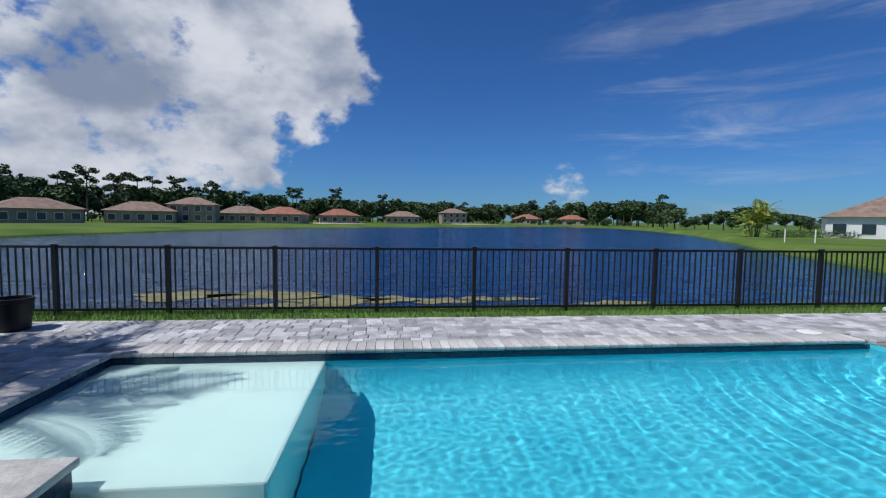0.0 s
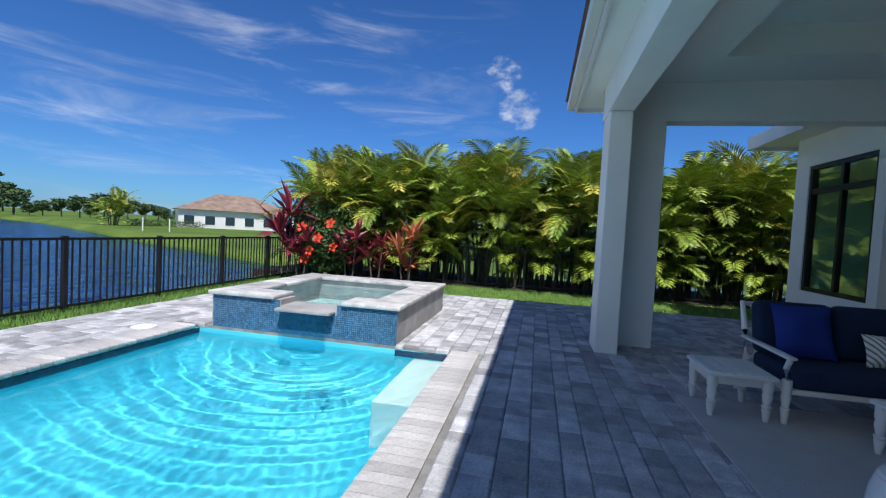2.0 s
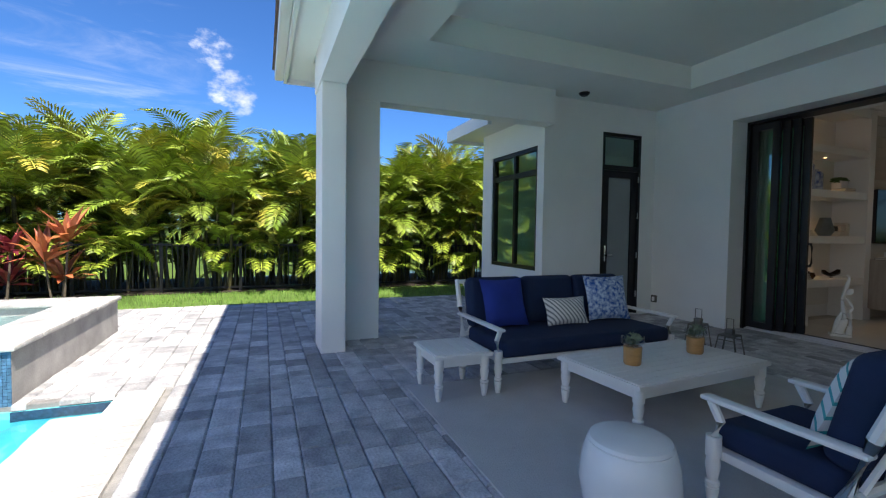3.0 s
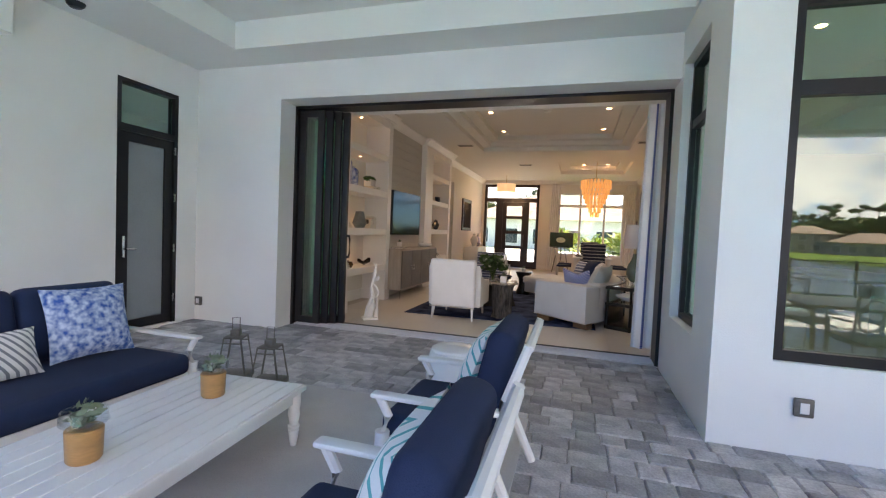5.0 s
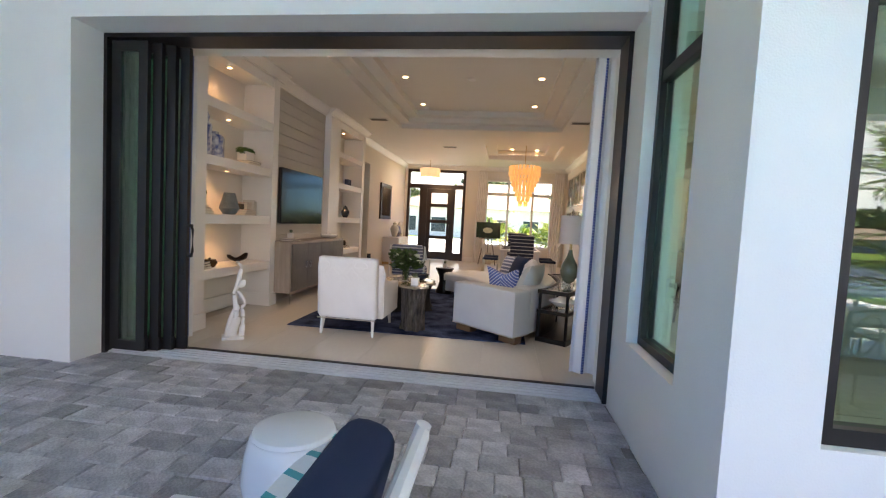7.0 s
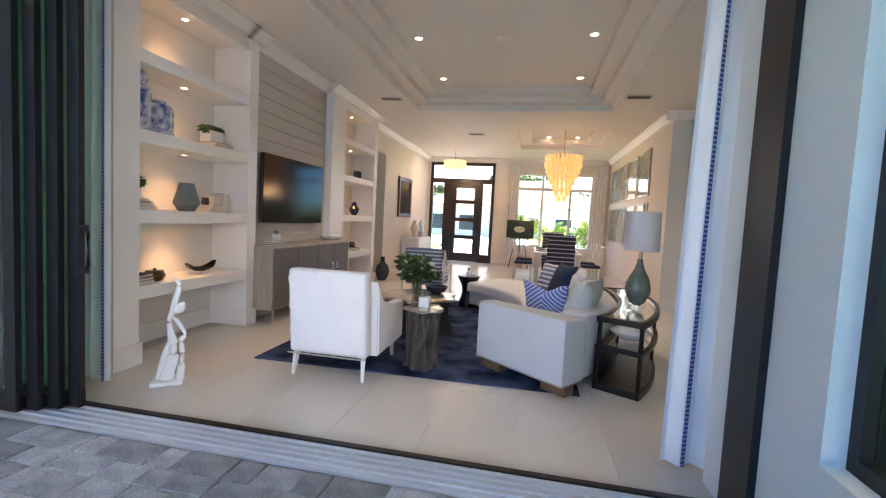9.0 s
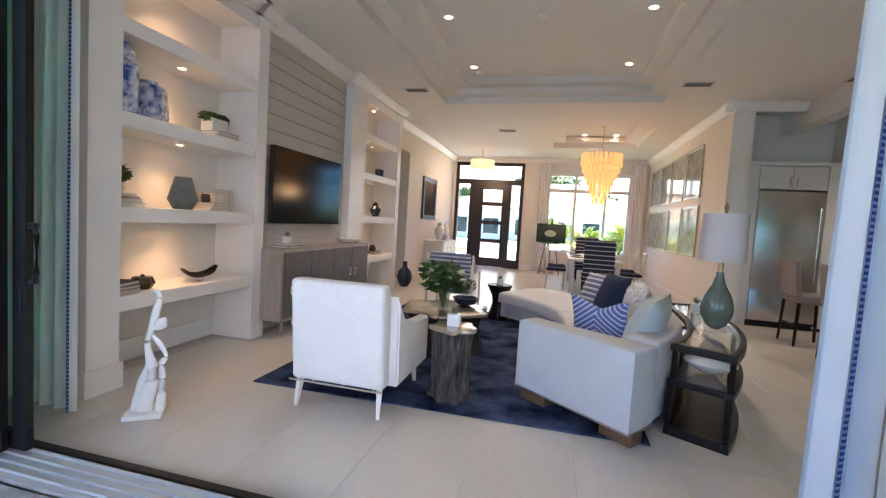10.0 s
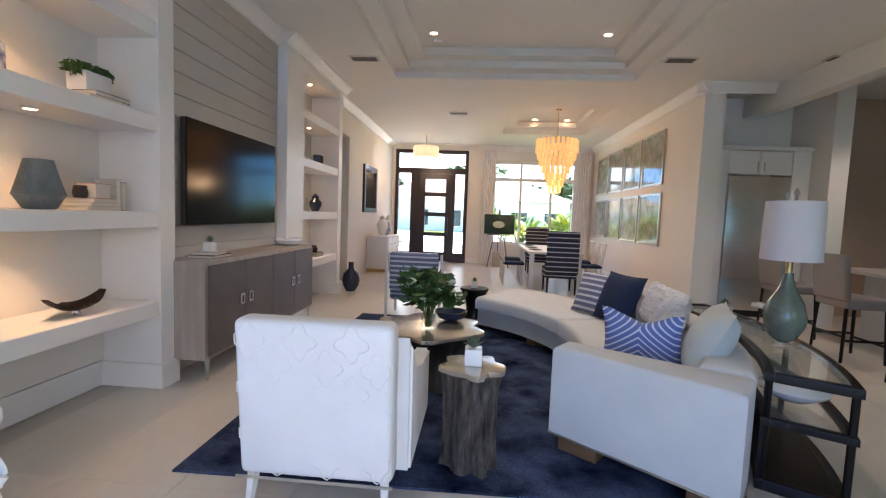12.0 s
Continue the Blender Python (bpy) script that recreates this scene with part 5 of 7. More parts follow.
def curtain(label, x0, x1, y, z0, z1, folds, band=None, lean=0.0):
    t = thing("curtain", label, "curtain")
    bm = bmesh.new()
    n = folds * 8
    rows = []
    for z, f in ((z0, 1.0), (z0 + (z1 - z0) * 0.5, 0.92), (z1, 0.8)):
        rows.append([bm.verts.new((x0 + (x1 - x0) * (i / n) * f + lean * (z - z0), y + 0.032 * math.sin(2 * math.pi * i / 8) * (1.1 - 0.2 * f), z)) for i in range(n + 1)])
    for a, b in zip(rows, rows[1:]):
        for i in range(n):
            bm.faces.new((a[i], a[i + 1], b[i + 1], b[i]))
    part("cloth", bm, "curtain", t)
    if band:
        bb = bmesh.new()
        w0, w1 = band
        rr = []
        for z, f in ((z0 + 0.003, 1.0), (z0 + (z1 - z0) * 0.5, 0.92), (z1 - 0.003, 0.8)):
            rr.append([bb.verts.new((x0 + (x1 - x0) * q * f + lean * (z - z0), y + 0.032 * math.sin(2 * math.pi * q * n / 8) * (1.1 - 0.2 * f) + 0.014, z)) for q in np.linspace(w0, w1, 6)])
        for a, b in zip(rr, rr[1:]):
            for i in range(5):
                bb.faces.new((a[i], a[i + 1], b[i + 1], b[i]))
        part("trim_band", bb, "curtainband", t, "woven blue trim band")
    return t


curtain("white linen curtain with a woven blue trim band beside the opening", 1.46, 1.74, -6.93, 0.03, 3.3, 2, (0.52, 0.63))
curtain("white linen curtain with a woven blue trim band beside the shelves", 5.72, 6.1, -6.93, 0.03, 3.3, 3, (0.05, 0.15))
curtain("white linen curtain at the dining window", 0.35, 0.8, -18.95, 0.02, 3.35, 5)
curtain("white linen curtain at the dining window", 3.1, 3.5, -18.95, 0.02, 3.35, 5)


def outlet(x, y, z, rot):
    t = thing("outlet", "grey weatherproof outlet cover on the wall", "outlet", pose(x, y, z, 0, 0, rot), "outlets")
    part("plate", B(-0.055, -0.03, -0.06, 0.055, -0.001, 0.06, 0.008), "pewter", t)
    part("socket", B(-0.025, -0.036, -0.035, 0.025, -0.0302, 0.035, 0.002), "trim", t, "pale socket face")


outlet(0.985, -4.46, 0.32, 180)
outlet(7.42, -5.96, 0.26, 180)

# ---- patio furniture ----
structure("outdoor_rug", P([(2.72, -4.33), (5.42, -4.3), (5.41, -0.94), (2.72, -0.92)], 0.001, 0.012, 0.004), "outrug", "pale grey flat-woven outdoor rug")


def turned_leg(x, y, h, s=0.028):
    prof = [(0.6 * s, 0), (0.75 * s, 0.02), (1.15 * s, h * 0.3), (0.8 * s, h * 0.32), (1.2 * s, h * 0.34), (1.2 * s, h * 0.38), (0.85 * s, h * 0.4), (1.25 * s, h * 0.6), (1.05 * s, h * 0.72), (1.3 * s, h * 0.73), (1.3 * s, h)]
    return L(prof, (x, y, 0), 10)


def slat_table(label, w, d, h, slats, m):
    t = thing("patio_table", label, "table", m)
    for i in range(slats):
        a = -d / 2 + 0.012 + (d - 0.024) * i / slats
        part("slat", B(-w / 2 + 0.012, a + 0.003, h - 0.0028, w / 2 - 0.012, a + (d - 0.024) / slats - 0.003, h + 0.006, 0.002, 1), "whitewood", t)
    part("tabletop", P([(-w / 2, -d / 2), (w / 2, -d / 2), (w / 2, d / 2), (-w / 2, d / 2)], h - 0.03, h - 0.003, 0.004), "whitewood", t)
    ap = bmesh.new()
    for sy in (-1, 1):
        box(ap, -w / 2 + 0.06, sy * (d / 2 - 0.05) - 0.012, h - 0.1, w / 2 - 0.06, sy * (d / 2 - 0.05) + 0.012, h - 0.031)
    for sx in (-1, 1):
        box(ap, sx * (w / 2 - 0.05) - 0.012, -d / 2 + 0.063, h - 0.1, sx * (w / 2 - 0.05) + 0.012, d / 2 - 0.063, h - 0.031)
    part("apron", ap, "whitewood", t, smooth=False)
    for sx in (-1, 1):
        for sy in (-1, 1):
            part("leg", turned_leg(sx * (w / 2 - 0.05), sy * (d / 2 - 0.05), h - 0.031, 0.03), "whitewood", t)
    return t


slat_table("white painted wooden patio coffee table on the rug", 1.42, 0.79, 0.365, 9, pose(4.36, -2.69, 0.012, 0, 0, 93.5))
slat_table("small white painted wooden side table beside the sofa", 0.53, 0.5, 0.365, 6, pose(5.23, -1.275, 0.012))


def patio_seat(name, label, w, seats, m, cushions="navy", d=0.78, ha=0.55, hb=0.86):
    """A white wooden deep-seat chair or sofa with turned legs; its front faces -y."""
    t = thing(name, label, "sofa" if seats > 1 else "chair", m, "" if seats > 1 else "patio armchairs")
    for sx in (-1, 1):
        x = sx * (w / 2 - 0.03)
        part("front_leg", tube(turned_leg(x, -d / 2, 0.36), [(x, -d / 2, 0.34), (x, -d / 2 + 0.03, 0.44), (x, -d / 2 - 0.02, ha - 0.025)], 0.022, 8), "whitewood", t)
        part("back_leg", T([(x, d / 2 + 0.08, 0), (x, d / 2 - 0.08, 0.34), (x, d / 2 + 0.0, 0.6), (x, d / 2 + 0.09, hb)], [0.024, 0.03, 0.026, 0.022], 8), "whitewood", t)
        part("armrest", B(x - 0.035, -d / 2 - 0.06, ha - 0.026, x + 0.035, d / 2 - 0.0, ha, 0.012), "whitewood", t)
    part("seat_frame", B(-w / 2 + 0.05, -d / 2 + 0.0, 0.245, w / 2 - 0.05, d / 2 - 0.07, 0.29, 0.006), "whitewood", t)
    bk = bmesh.new()
    for z, yy in ((0.35, d / 2 - 0.065), (hb - 0.02, d / 2 + 0.088)):
        tube(bk, [(-w / 2 + 0.05, yy, z), (w / 2 - 0.05, yy, z)], 0.022, 8)
    k = 3 * seats
    for i in range(k):
        a = -w / 2 + 0.1 + (w - 0.2) * i / k
        b = a + (w - 0.2) / k
        for q0, q1 in ((a, b), (b, a)):
            tube(bk, [(q0, d / 2 - 0.06, 0.36), (q1, d / 2 + 0.08, hb - 0.03)], 0.014, 6)
    part("back_frame", bk, "whitewood", t, "crossed white back slats")
    for i in range(seats):
        a, b = -w / 2 + 0.06 + (w - 0.12) * i / seats, -w / 2 + 0.06 + (w - 0.12) * (i + 1) / seats
        part("back_cushion", soft(-(b - a) / 2 + 0.004, -0.09, 0, (b - a) / 2 - 0.004, 0.06, hb - 0.38, 0.06), cushions, t, "navy back cushion", at=pose((a + b) / 2, d / 2 - 0.12, 0.42, -13))
    part("seat_cushion", soft(-w / 2 + 0.065, -d / 2 - 0.03, 0.291, w / 2 - 0.065, d / 2 - 0.1, 0.43, 0.045), cushions, t, "navy seat cushion")
    return t


patio_seat("patio_sofa", "white wooden patio sofa with navy cushions", 2.0, 3, pose(5.42, -2.58, 0, 0, 0, -90))
c1 = patio_seat("patio_armchair", "white wooden patio armchair with navy cushions", 0.74, 1, pose(3.0, -2.17, 0.012, 0, 0, 90), d=0.6)
copy_thing(c1, pose(3.02, -3.375, 0.012, 0, 0, 90))
pillow_thing("royal blue square pillow on the patio sofa", 0.5, 0.48, 0.16, "royal", pose(5.5, -1.98, 0.435, -18, 0, -84))
pillow_thing("white lumbar pillow with grey chevrons on the sofa", 0.5, 0.28, 0.14, "chevron", pose(5.42, -2.62, 0.435, -20, 0, -90))
pillow_thing("blue and white speckled pillow on the sofa", 0.5, 0.48, 0.16, "speckle", pose(5.48, -3.2, 0.435, -18, 0, -98))
pillow_thing("white pillow with teal lines on the armchair", 0.5, 0.46, 0.16, "teal", pose(2.97, -2.17, 0.445, -20, 0, 92))
pillow_thing("white pillow with teal lines on the armchair", 0.5, 0.46, 0.16, "teal", pose(2.99, -3.375, 0.445, -20, 0, 90))


def garden_stool(x, y, h, z=0.0):
    t = thing("garden_stool", "round white glazed ceramic garden stool", "stool", pose(x, y, z), "garden stools")
    part("body", L([(0.13, 0), (0.175, 0.015), (0.205, h * 0.25), (0.222, h * 0.5), (0.21, h * 0.75), (0.19, h * 0.91), (0.182, h * 0.925)], (0, 0, 0), 36), "ceramic", t)
    part("top", L([(0.182, h * 0.925), (0.186, h * 0.94), (0.178, h * 0.975), (0.15, h), (0.0, h + 0.004)], (0, 0, 0), 36), "ceramic", t, "smooth rounded ceramic top")
    part("foot_rim", L([(0.135, 0.0), (0.18, 0.0), (0.184, 0.018), (0.17, 0.022)], (0, 0, 0), 36), "ceramic", t)


garden_stool(3.36, -1.36, 0.41, 0.012)
garden_stool(3.34, -4.45, 0.45, 0.0)


def candle(x, y):
    t = thing("candle_jar", "turned wood candle holder with a succulent in glass", "candle holder", pose(x, y, 0.383), "table decor")
    part("wood_base", L([(0.055, 0), (0.062, 0.01), (0.066, 0.13), (0.06, 0.135), (0.0, 0.135)], seg=24), "caramel", t)
    part("glass_cup", L([(0.055, 0.136), (0.085, 0.16), (0.08, 0.205), (0.076, 0.205), (0.08, 0.165), (0.05, 0.142)], seg=20), "clear", t)
    data = ([], [])
    r = random.Random(3)
    leafy(data, (0, 0, 0.19), 0.05, 60, 0.028, r)
    cards("succulent", data, "succulent", t)


candle(4.31, -2.33)
candle(4.375, -3.06)


def lantern(x, y, h, rot):
    """A tapered lantern: metal corner bars, a solid base tray, a chimney and a wire handle."""
    t = thing("lantern", "grey metal floor lantern with open tapered sides and a chimney", "lantern", pose(x, y, 0.012, 0, 0, rot), "floor lanterns")
    a, b, c = 0.125, 0.105, 0.07
    part("base", B(-a, -b, 0, a, b, 0.045, 0.004), "pewter", t)
    for sx in (-1, 1):
        for sy in (-1, 1):
            part("corner_bar", T([(sx * (a - 0.008), sy * (b - 0.008), 0.045), (sx * c, sy * (c + 0.012), h)], 0.008, 4), "pewter", t)
        part("top_rail", T([(sx * c, -c - 0.012, h), (sx * c, c + 0.012, h)], 0.009, 4), "pewter", t)
        part("top_rail", T([(-c, sx * (c + 0.012), h), (c, sx * (c + 0.012), h)], 0.009, 4), "pewter", t)
        part("upper_rail", T([(-c - 0.006, sx * (c + 0.014), h - 0.045), (c + 0.006, sx * (c + 0.014), h - 0.045)], 0.006, 4), "pewter", t)
    part("roof", B(-c, -c, h - 0.004, c, c, h + 0.008, 0.002), "pewter", t)
    part("chimney", B(-0.036, -0.036, h + 0.008, 0.036, 0.036, h + 0.062, 0.004), "pewter", t, "dull metal chimney box")
    part("handle", T([(-0.032, 0, h + 0.062), (-0.032, 0, h + 0.165), (0.032, 0, h + 0.165), (0.032, 0, h + 0.062)], 0.004, 6), "pewter", t)


lantern(5.25, -4.22, 0.36, 20)
lantern(4.88, -4.2, 0.32, 12)
fan = thing("ceiling_speaker", "small dark ceiling fixture on the patio", "fixture", pose(7.2, -4.2, PATIO_CEIL))
part("disc", L([(0.0, -0.05), (0.05, -0.045), (0.075, -0.02), (0.08, -0.001)], seg=20), "bronze", fan)


# ---- outdoor dining set on the patio ----
od = thing("patio_dining_table", "dark metal patio dining table with a glass-smooth top", "table", pose(-0.95, -1.75, 0))
part("tabletop", B(-0.95, -0.55, 0.70, 0.95, 0.55, 0.74, 0.012), "pewter", od)
for sx in (-1, 1):
    for sy in (-1, 1):
        part("leg", T([(sx * 0.8, sy * 0.42, 0), (sx * 0.86, sy * 0.47, 0.7)], 0.025, 8), "blackm", od)


def metal_chair(m):
    t = thing("patio_dining_chair", "black metal patio dining chair with a ringed back", "chair", m, "patio dining chairs")
    part("seat", soft(-0.24, -0.24, 0.40, 0.24, 0.24, 0.46, 0.02), "pewter", t, "grey seat pad")
    for sx in (-1, 1):
        part("front_leg", T([(sx * 0.23, -0.24, 0), (sx * 0.23, -0.22, 0.62), (sx * 0.25, 0.22, 0.64)], 0.014, 6), "blackm", t)
        part("back_leg", T([(sx * 0.23, 0.28, 0), (sx * 0.23, 0.22, 0.42), (sx * 0.24, 0.3, 0.9)], 0.014, 6), "blackm", t)
    bm = bmesh.new()
    tube(bm, [(-0.24, 0.3, 0.9), (0, 0.32, 0.93), (0.24, 0.3, 0.9)], 0.014, 6)
    tube(bm, [(-0.23, 0.24, 0.52), (0.23, 0.24, 0.52)], 0.012, 6)
    for cx in (-0.11, 0.11):
        tube(bm, [(cx + 0.1 * math.cos(k * math.pi / 8), 0.27 + 0.06 * math.sin(k * math.pi / 8), 0.71 + 0.17 * math.sin(k * math.pi / 8)) for k in range(17)], 0.009, 5, caps=False)
    part("backrest", bm, "blackm", t, "ringed metal back")
    return t


mc = metal_chair(pose(-1.5, -2.5, 0, 0, 0, 180))
for x, y, rz in ((-0.45, -2.5, 180), (-1.5, -1.0, 0), (-0.45, -1.0, 0), (0.3, -1.75, -90)):
    copy_thing(mc, pose(x, y, 0, 0, 0, rz))

# ---- living room ----
M.update(
    bluerug=mat("navy distressed rug", (0.001, 0.003, 0.016), 0.95, vary=0.45, scale=4, fine=60, bump=0.6, color2=(0.065, 0.09, 0.165), detail=12, spec=0.05),
    upholstery=mat("white jacquard upholstery", (0.74, 0.73, 0.72), 0.85, vary=0.03, scale=5, fine=160, bump=0.25),
    sofacloth=mat("pale grey sofa cloth", (0.60, 0.61, 0.61), 0.9, vary=0.03, scale=4, fine=260, bump=0.3),
    oakfoot=mat("brown oak foot", (0.18, 0.10, 0.05), 0.5, vary=0.2, scale=4, fine=30, bump=0.1, stretch=(1, 8, 8)),
    bluestripe=stripes("blue and white striped cloth", (0.13, 0.19, 0.46), (0.62, 0.65, 0.76), "ZX", 21, 0.7),
    greystripe=stripes("navy pinstriped cloth", (0.14, 0.16, 0.25), (0.55, 0.57, 0.62), "Z", 16, 0.62),
    navystripe=stripes("navy chair cloth with white lines", (0.02, 0.025, 0.05), (0.5, 0.5, 0.52), "Z", 11, 0.8),
    fur=mat("white faux fur", (0.78, 0.77, 0.76), 0.95, vary=0.05, scale=14, fine=90, bump=1.0),
    palepillow=mat("pale grey-green pillow cloth", (0.56, 0.60, 0.58), 0.9, vary=0.03, scale=6, fine=260, bump=0.25),
    darkwood=mat("black stained wood", (0.008, 0.007, 0.007), 0.3, vary=0.2, scale=3, fine=30, bump=0.08, spec=0.25),
    stumpbark=mat("grey weathered root wood", (0.13, 0.115, 0.10), 0.8, vary=0.35, scale=9, fine=30, bump=1.0, stretch=(3, 3, 0.7), color2=(0.02, 0.018, 0.016), spec=0.2),
    silverleaf=mat("silver leaf table top", (0.62, 0.57, 0.48), 0.22, 0.85, vary=0.12, scale=9, fine=40, bump=0.2),
    darkroot=mat("black root base", (0.02, 0.018, 0.017), 0.5, vary=0.3, scale=6, fine=30, bump=0.8),
    credwood=mat("pale washed oak", (0.40, 0.34, 0.29), 0.55, vary=0.12, scale=3, fine=40, bump=0.15, stretch=(6, 6, 0.6)),
    shagreen=mat("grey shagreen door", (0.13, 0.115, 0.105), 0.42, vary=0.12, scale=4, fine=140, bump=0.3),
    tvscreen=mat("black TV screen", (0.005, 0.005, 0.006), 0.13, vary=0.05, bump=0, spec=0.13),
    lampglaze=mat("grey-green glass lamp", (0.16, 0.19, 0.15), 0.12, vary=0.12, scale=9, fine=50, bump=0.03),
    lampshade=mat("lilac grey linen shade", (0.66, 0.60, 0.60), 0.9, vary=0.03, scale=5, fine=220, bump=0.2),
    brass=mat("brushed brass", (0.55, 0.40, 0.20), 0.3, 1.0, vary=0.05, bump=0.02),
    marble=mat("white marble statue", (0.80, 0.79, 0.77), 0.35, vary=0.05, scale=5, fine=40, bump=0.08),
    bluevase=mat("dark blue glazed vase", (0.02, 0.035, 0.07), 0.2, vary=0.25, scale=8, fine=40, bump=0.05),
    porcelain=mat("blue and white porcelain", (0.72, 0.74, 0.78), 0.15, vary=0.1, scale=16, fine=60, bump=0.02, color2=(0.03, 0.07, 0.30), detail=2),
    slatevase=mat("slate blue stoneware", (0.16, 0.20, 0.22), 0.6, vary=0.15, scale=8, fine=60, bump=0.2),
    pumpkin=mat("brown glass gourd", (0.13, 0.07, 0.03), 0.25, vary=0.3, scale=6, fine=20, bump=0.1),
    boatwood=mat("dark carved bowl", (0.04, 0.022, 0.014), 0.2, vary=0.3, scale=5, fine=30, bump=0.1),
    paper=mat("book pages", (0.66, 0.62, 0.55), 0.8, vary=0.05, scale=10, fine=200, bump=0.2, stretch=(1, 1, 20)),
    bookdark=mat("dark book cover", (0.03, 0.025, 0.025), 0.6, vary=0.1, scale=6, fine=60, bump=0.1),
    booktan=mat("cream book cover", (0.55, 0.49, 0.42), 0.7, vary=0.08, scale=6, fine=60, bump=0.1),
    bookorange=mat("orange book cover", (0.50, 0.16, 0.05), 0.6, vary=0.1, scale=6, fine=60, bump=0.1),
    moss=mat("green moss", (0.07, 0.14, 0.03), 0.9, vary=0.25, scale=20, fine=80, bump=0.8, island=0.3),
    flowerwhite=mat("pale flower", (0.60, 0.66, 0.52), 0.7, vary=0.1, scale=10, fine=50, bump=0.1),
    tanwall=mat("tan wall paint", (0.46, 0.33, 0.24), 0.7, vary=0.03, scale=1, fine=120, bump=0.05),
    cabinet=mat("white cabinet lacquer", (0.74, 0.72, 0.69), 0.35, vary=0.02, scale=2, fine=60, bump=0.02),
    quartz=mat("pale quartz counter", (0.62, 0.58, 0.54), 0.2, vary=0.06, scale=4, fine=30, bump=0.02),
    stoolcloth=mat("taupe stool cloth", (0.30, 0.26, 0.24), 0.9, vary=0.05, scale=5, fine=220, bump=0.25),
    picture=mat("pale botanical print", (0.42, 0.42, 0.38), 0.06, vary=0.25, scale=5, fine=12, bump=0, spec=0.6, color2=(0.13, 0.17, 0.13)),
    artgreen=mat("dark green painting", (0.03, 0.08, 0.05), 0.4, vary=0.4, scale=4, fine=15, bump=0.1),
    silverframe=mat("silver picture frame", (0.55, 0.50, 0.43), 0.3, 0.8, vary=0.08, bump=0.05),
    glow=mat("lit lamp lens", (1.0, 0.78, 0.5), 0.5, vary=0, bump=0, emit=2.5),
    shell=mat("lit capiz shell", (0.9, 0.48, 0.17), 0.4, vary=0.08, scale=8, fine=40, bump=0.1, emit=0.07, island=0.25),
    drum=mat("lit drum shade", (0.95, 0.62, 0.35), 0.7, vary=0.03, bump=0.05, emit=0.1),
    vent=mat("white vent louvre", (0.6, 0.58, 0.55), 0.5, vary=0.03, bump=0.03),
)


def lamp_at(name, kind, loc, power, color=(1.0, 0.82, 0.64), size=0.06, spot=110):
    d = bpy.data.lights.new(name, kind)
    d.energy, d.color = power, color
    if kind == "SPOT":
        d.spot_size, d.spot_blend, d.shadow_soft_size = radians(spot), 0.7, size
    else:
        d.shadow_soft_size = size
    o = new(name, d)
    o.location = loc
    return o


def downlight(x, y, z, power=0, r=0.06, color=(1.0, 0.82, 0.64)):
    t = thing("downlight", "small round recessed ceiling light, lit warm", "ceiling light", pose(x, y, z), "recessed lights")
    part("trim_ring", L([(r * 0.7, -0.004), (r * 0.75, -0.01), (r, -0.008), (r * 1.05, 0.0)], seg=20), "trim", t)
    part("lens", L([(0.0, -0.004), (r * 0.7, -0.004)], seg=16), "glow", t, "glowing lens")
    if power:
        lamp_at("downlight_lamp", "SPOT", (x, y, z - 0.03), power, color)


TZ = ROOM_CEIL + 0.31
for x, y in ((4.24, -11.75), (1.97, -11.77), (4.24, -10.05), (1.97, -10.08)):
    downlight(x, y, TZ, 8)
for x, y in ((2.3, -16.6), (1.55, -16.6)):
    downlight(x, y, ROOM_CEIL + 0.26, 3, 0.07)
for x, y in ((-1.6, -11.5), (-2.6, -9.4), (-0.9, -7.2)):
    downlight(x, y, ROOM_CEIL, 9)
for x, y in ((0.5, -5.75), (-1.3, -5.75)):
    downlight(x, y, 3.3, 5)

SHELVES = (2.74, 2.065, 1.36, 0.685)
for x, y, z, r in ((3.115, -10.12, TZ, 0.07), (4.2, -12.0, TZ, 0.055)):
    single("smoke_detector", L([(0.0, -0.03), (r * 0.8, -0.028), (r, -0.012), (r, 0.0)], (x, y, z), 24), "trim", "round white ceiling detector", "detector")
# shelves of the two niches, each with a spot above
for y0, y1, first in ((-8.86, -7.375, True), (-13.07, -11.58, False)):
    unit = thing("shelf_unit", "white built-in shelves with warm spots between white piers", "shelves", pose(0, 0, 0), "built-in shelves")
    for z in (SHELVES if first else (2.78, 2.13, 1.40, 0.70)):
        part("shelf", B(LX + 0.012, y0 + 0.002, z - 0.115, 6.398, y1 - 0.002, z, 0.004, 1), "trim", unit, smooth=False)
    part("back_panel", B(6.4, y0, 0.2, 6.418, y1, 3.3), "wall", unit, smooth=False)
    yc = (y0 + y1) / 2
    for z in ((3.30, 2.62, 1.945, 1.24) if first else (3.30, 2.66, 2.01, 1.28)):
        downlight(6.15, yc, z, 1.1 if first else 0.9, 0.04, (1.0, 0.60, 0.30))
    part("top_board", B(LX + 0.06, y0 + 0.002, 3.3, 6.418, y1 - 0.002, 3.34), "trim", unit, smooth=False)

structure("area_rug", P([(2.1, -11.7), (5.1, -11.7), (5.1, -7.845), (2.1, -7.9)], 0.001, 0.014, 0.005), "bluerug", "navy distressed area rug")

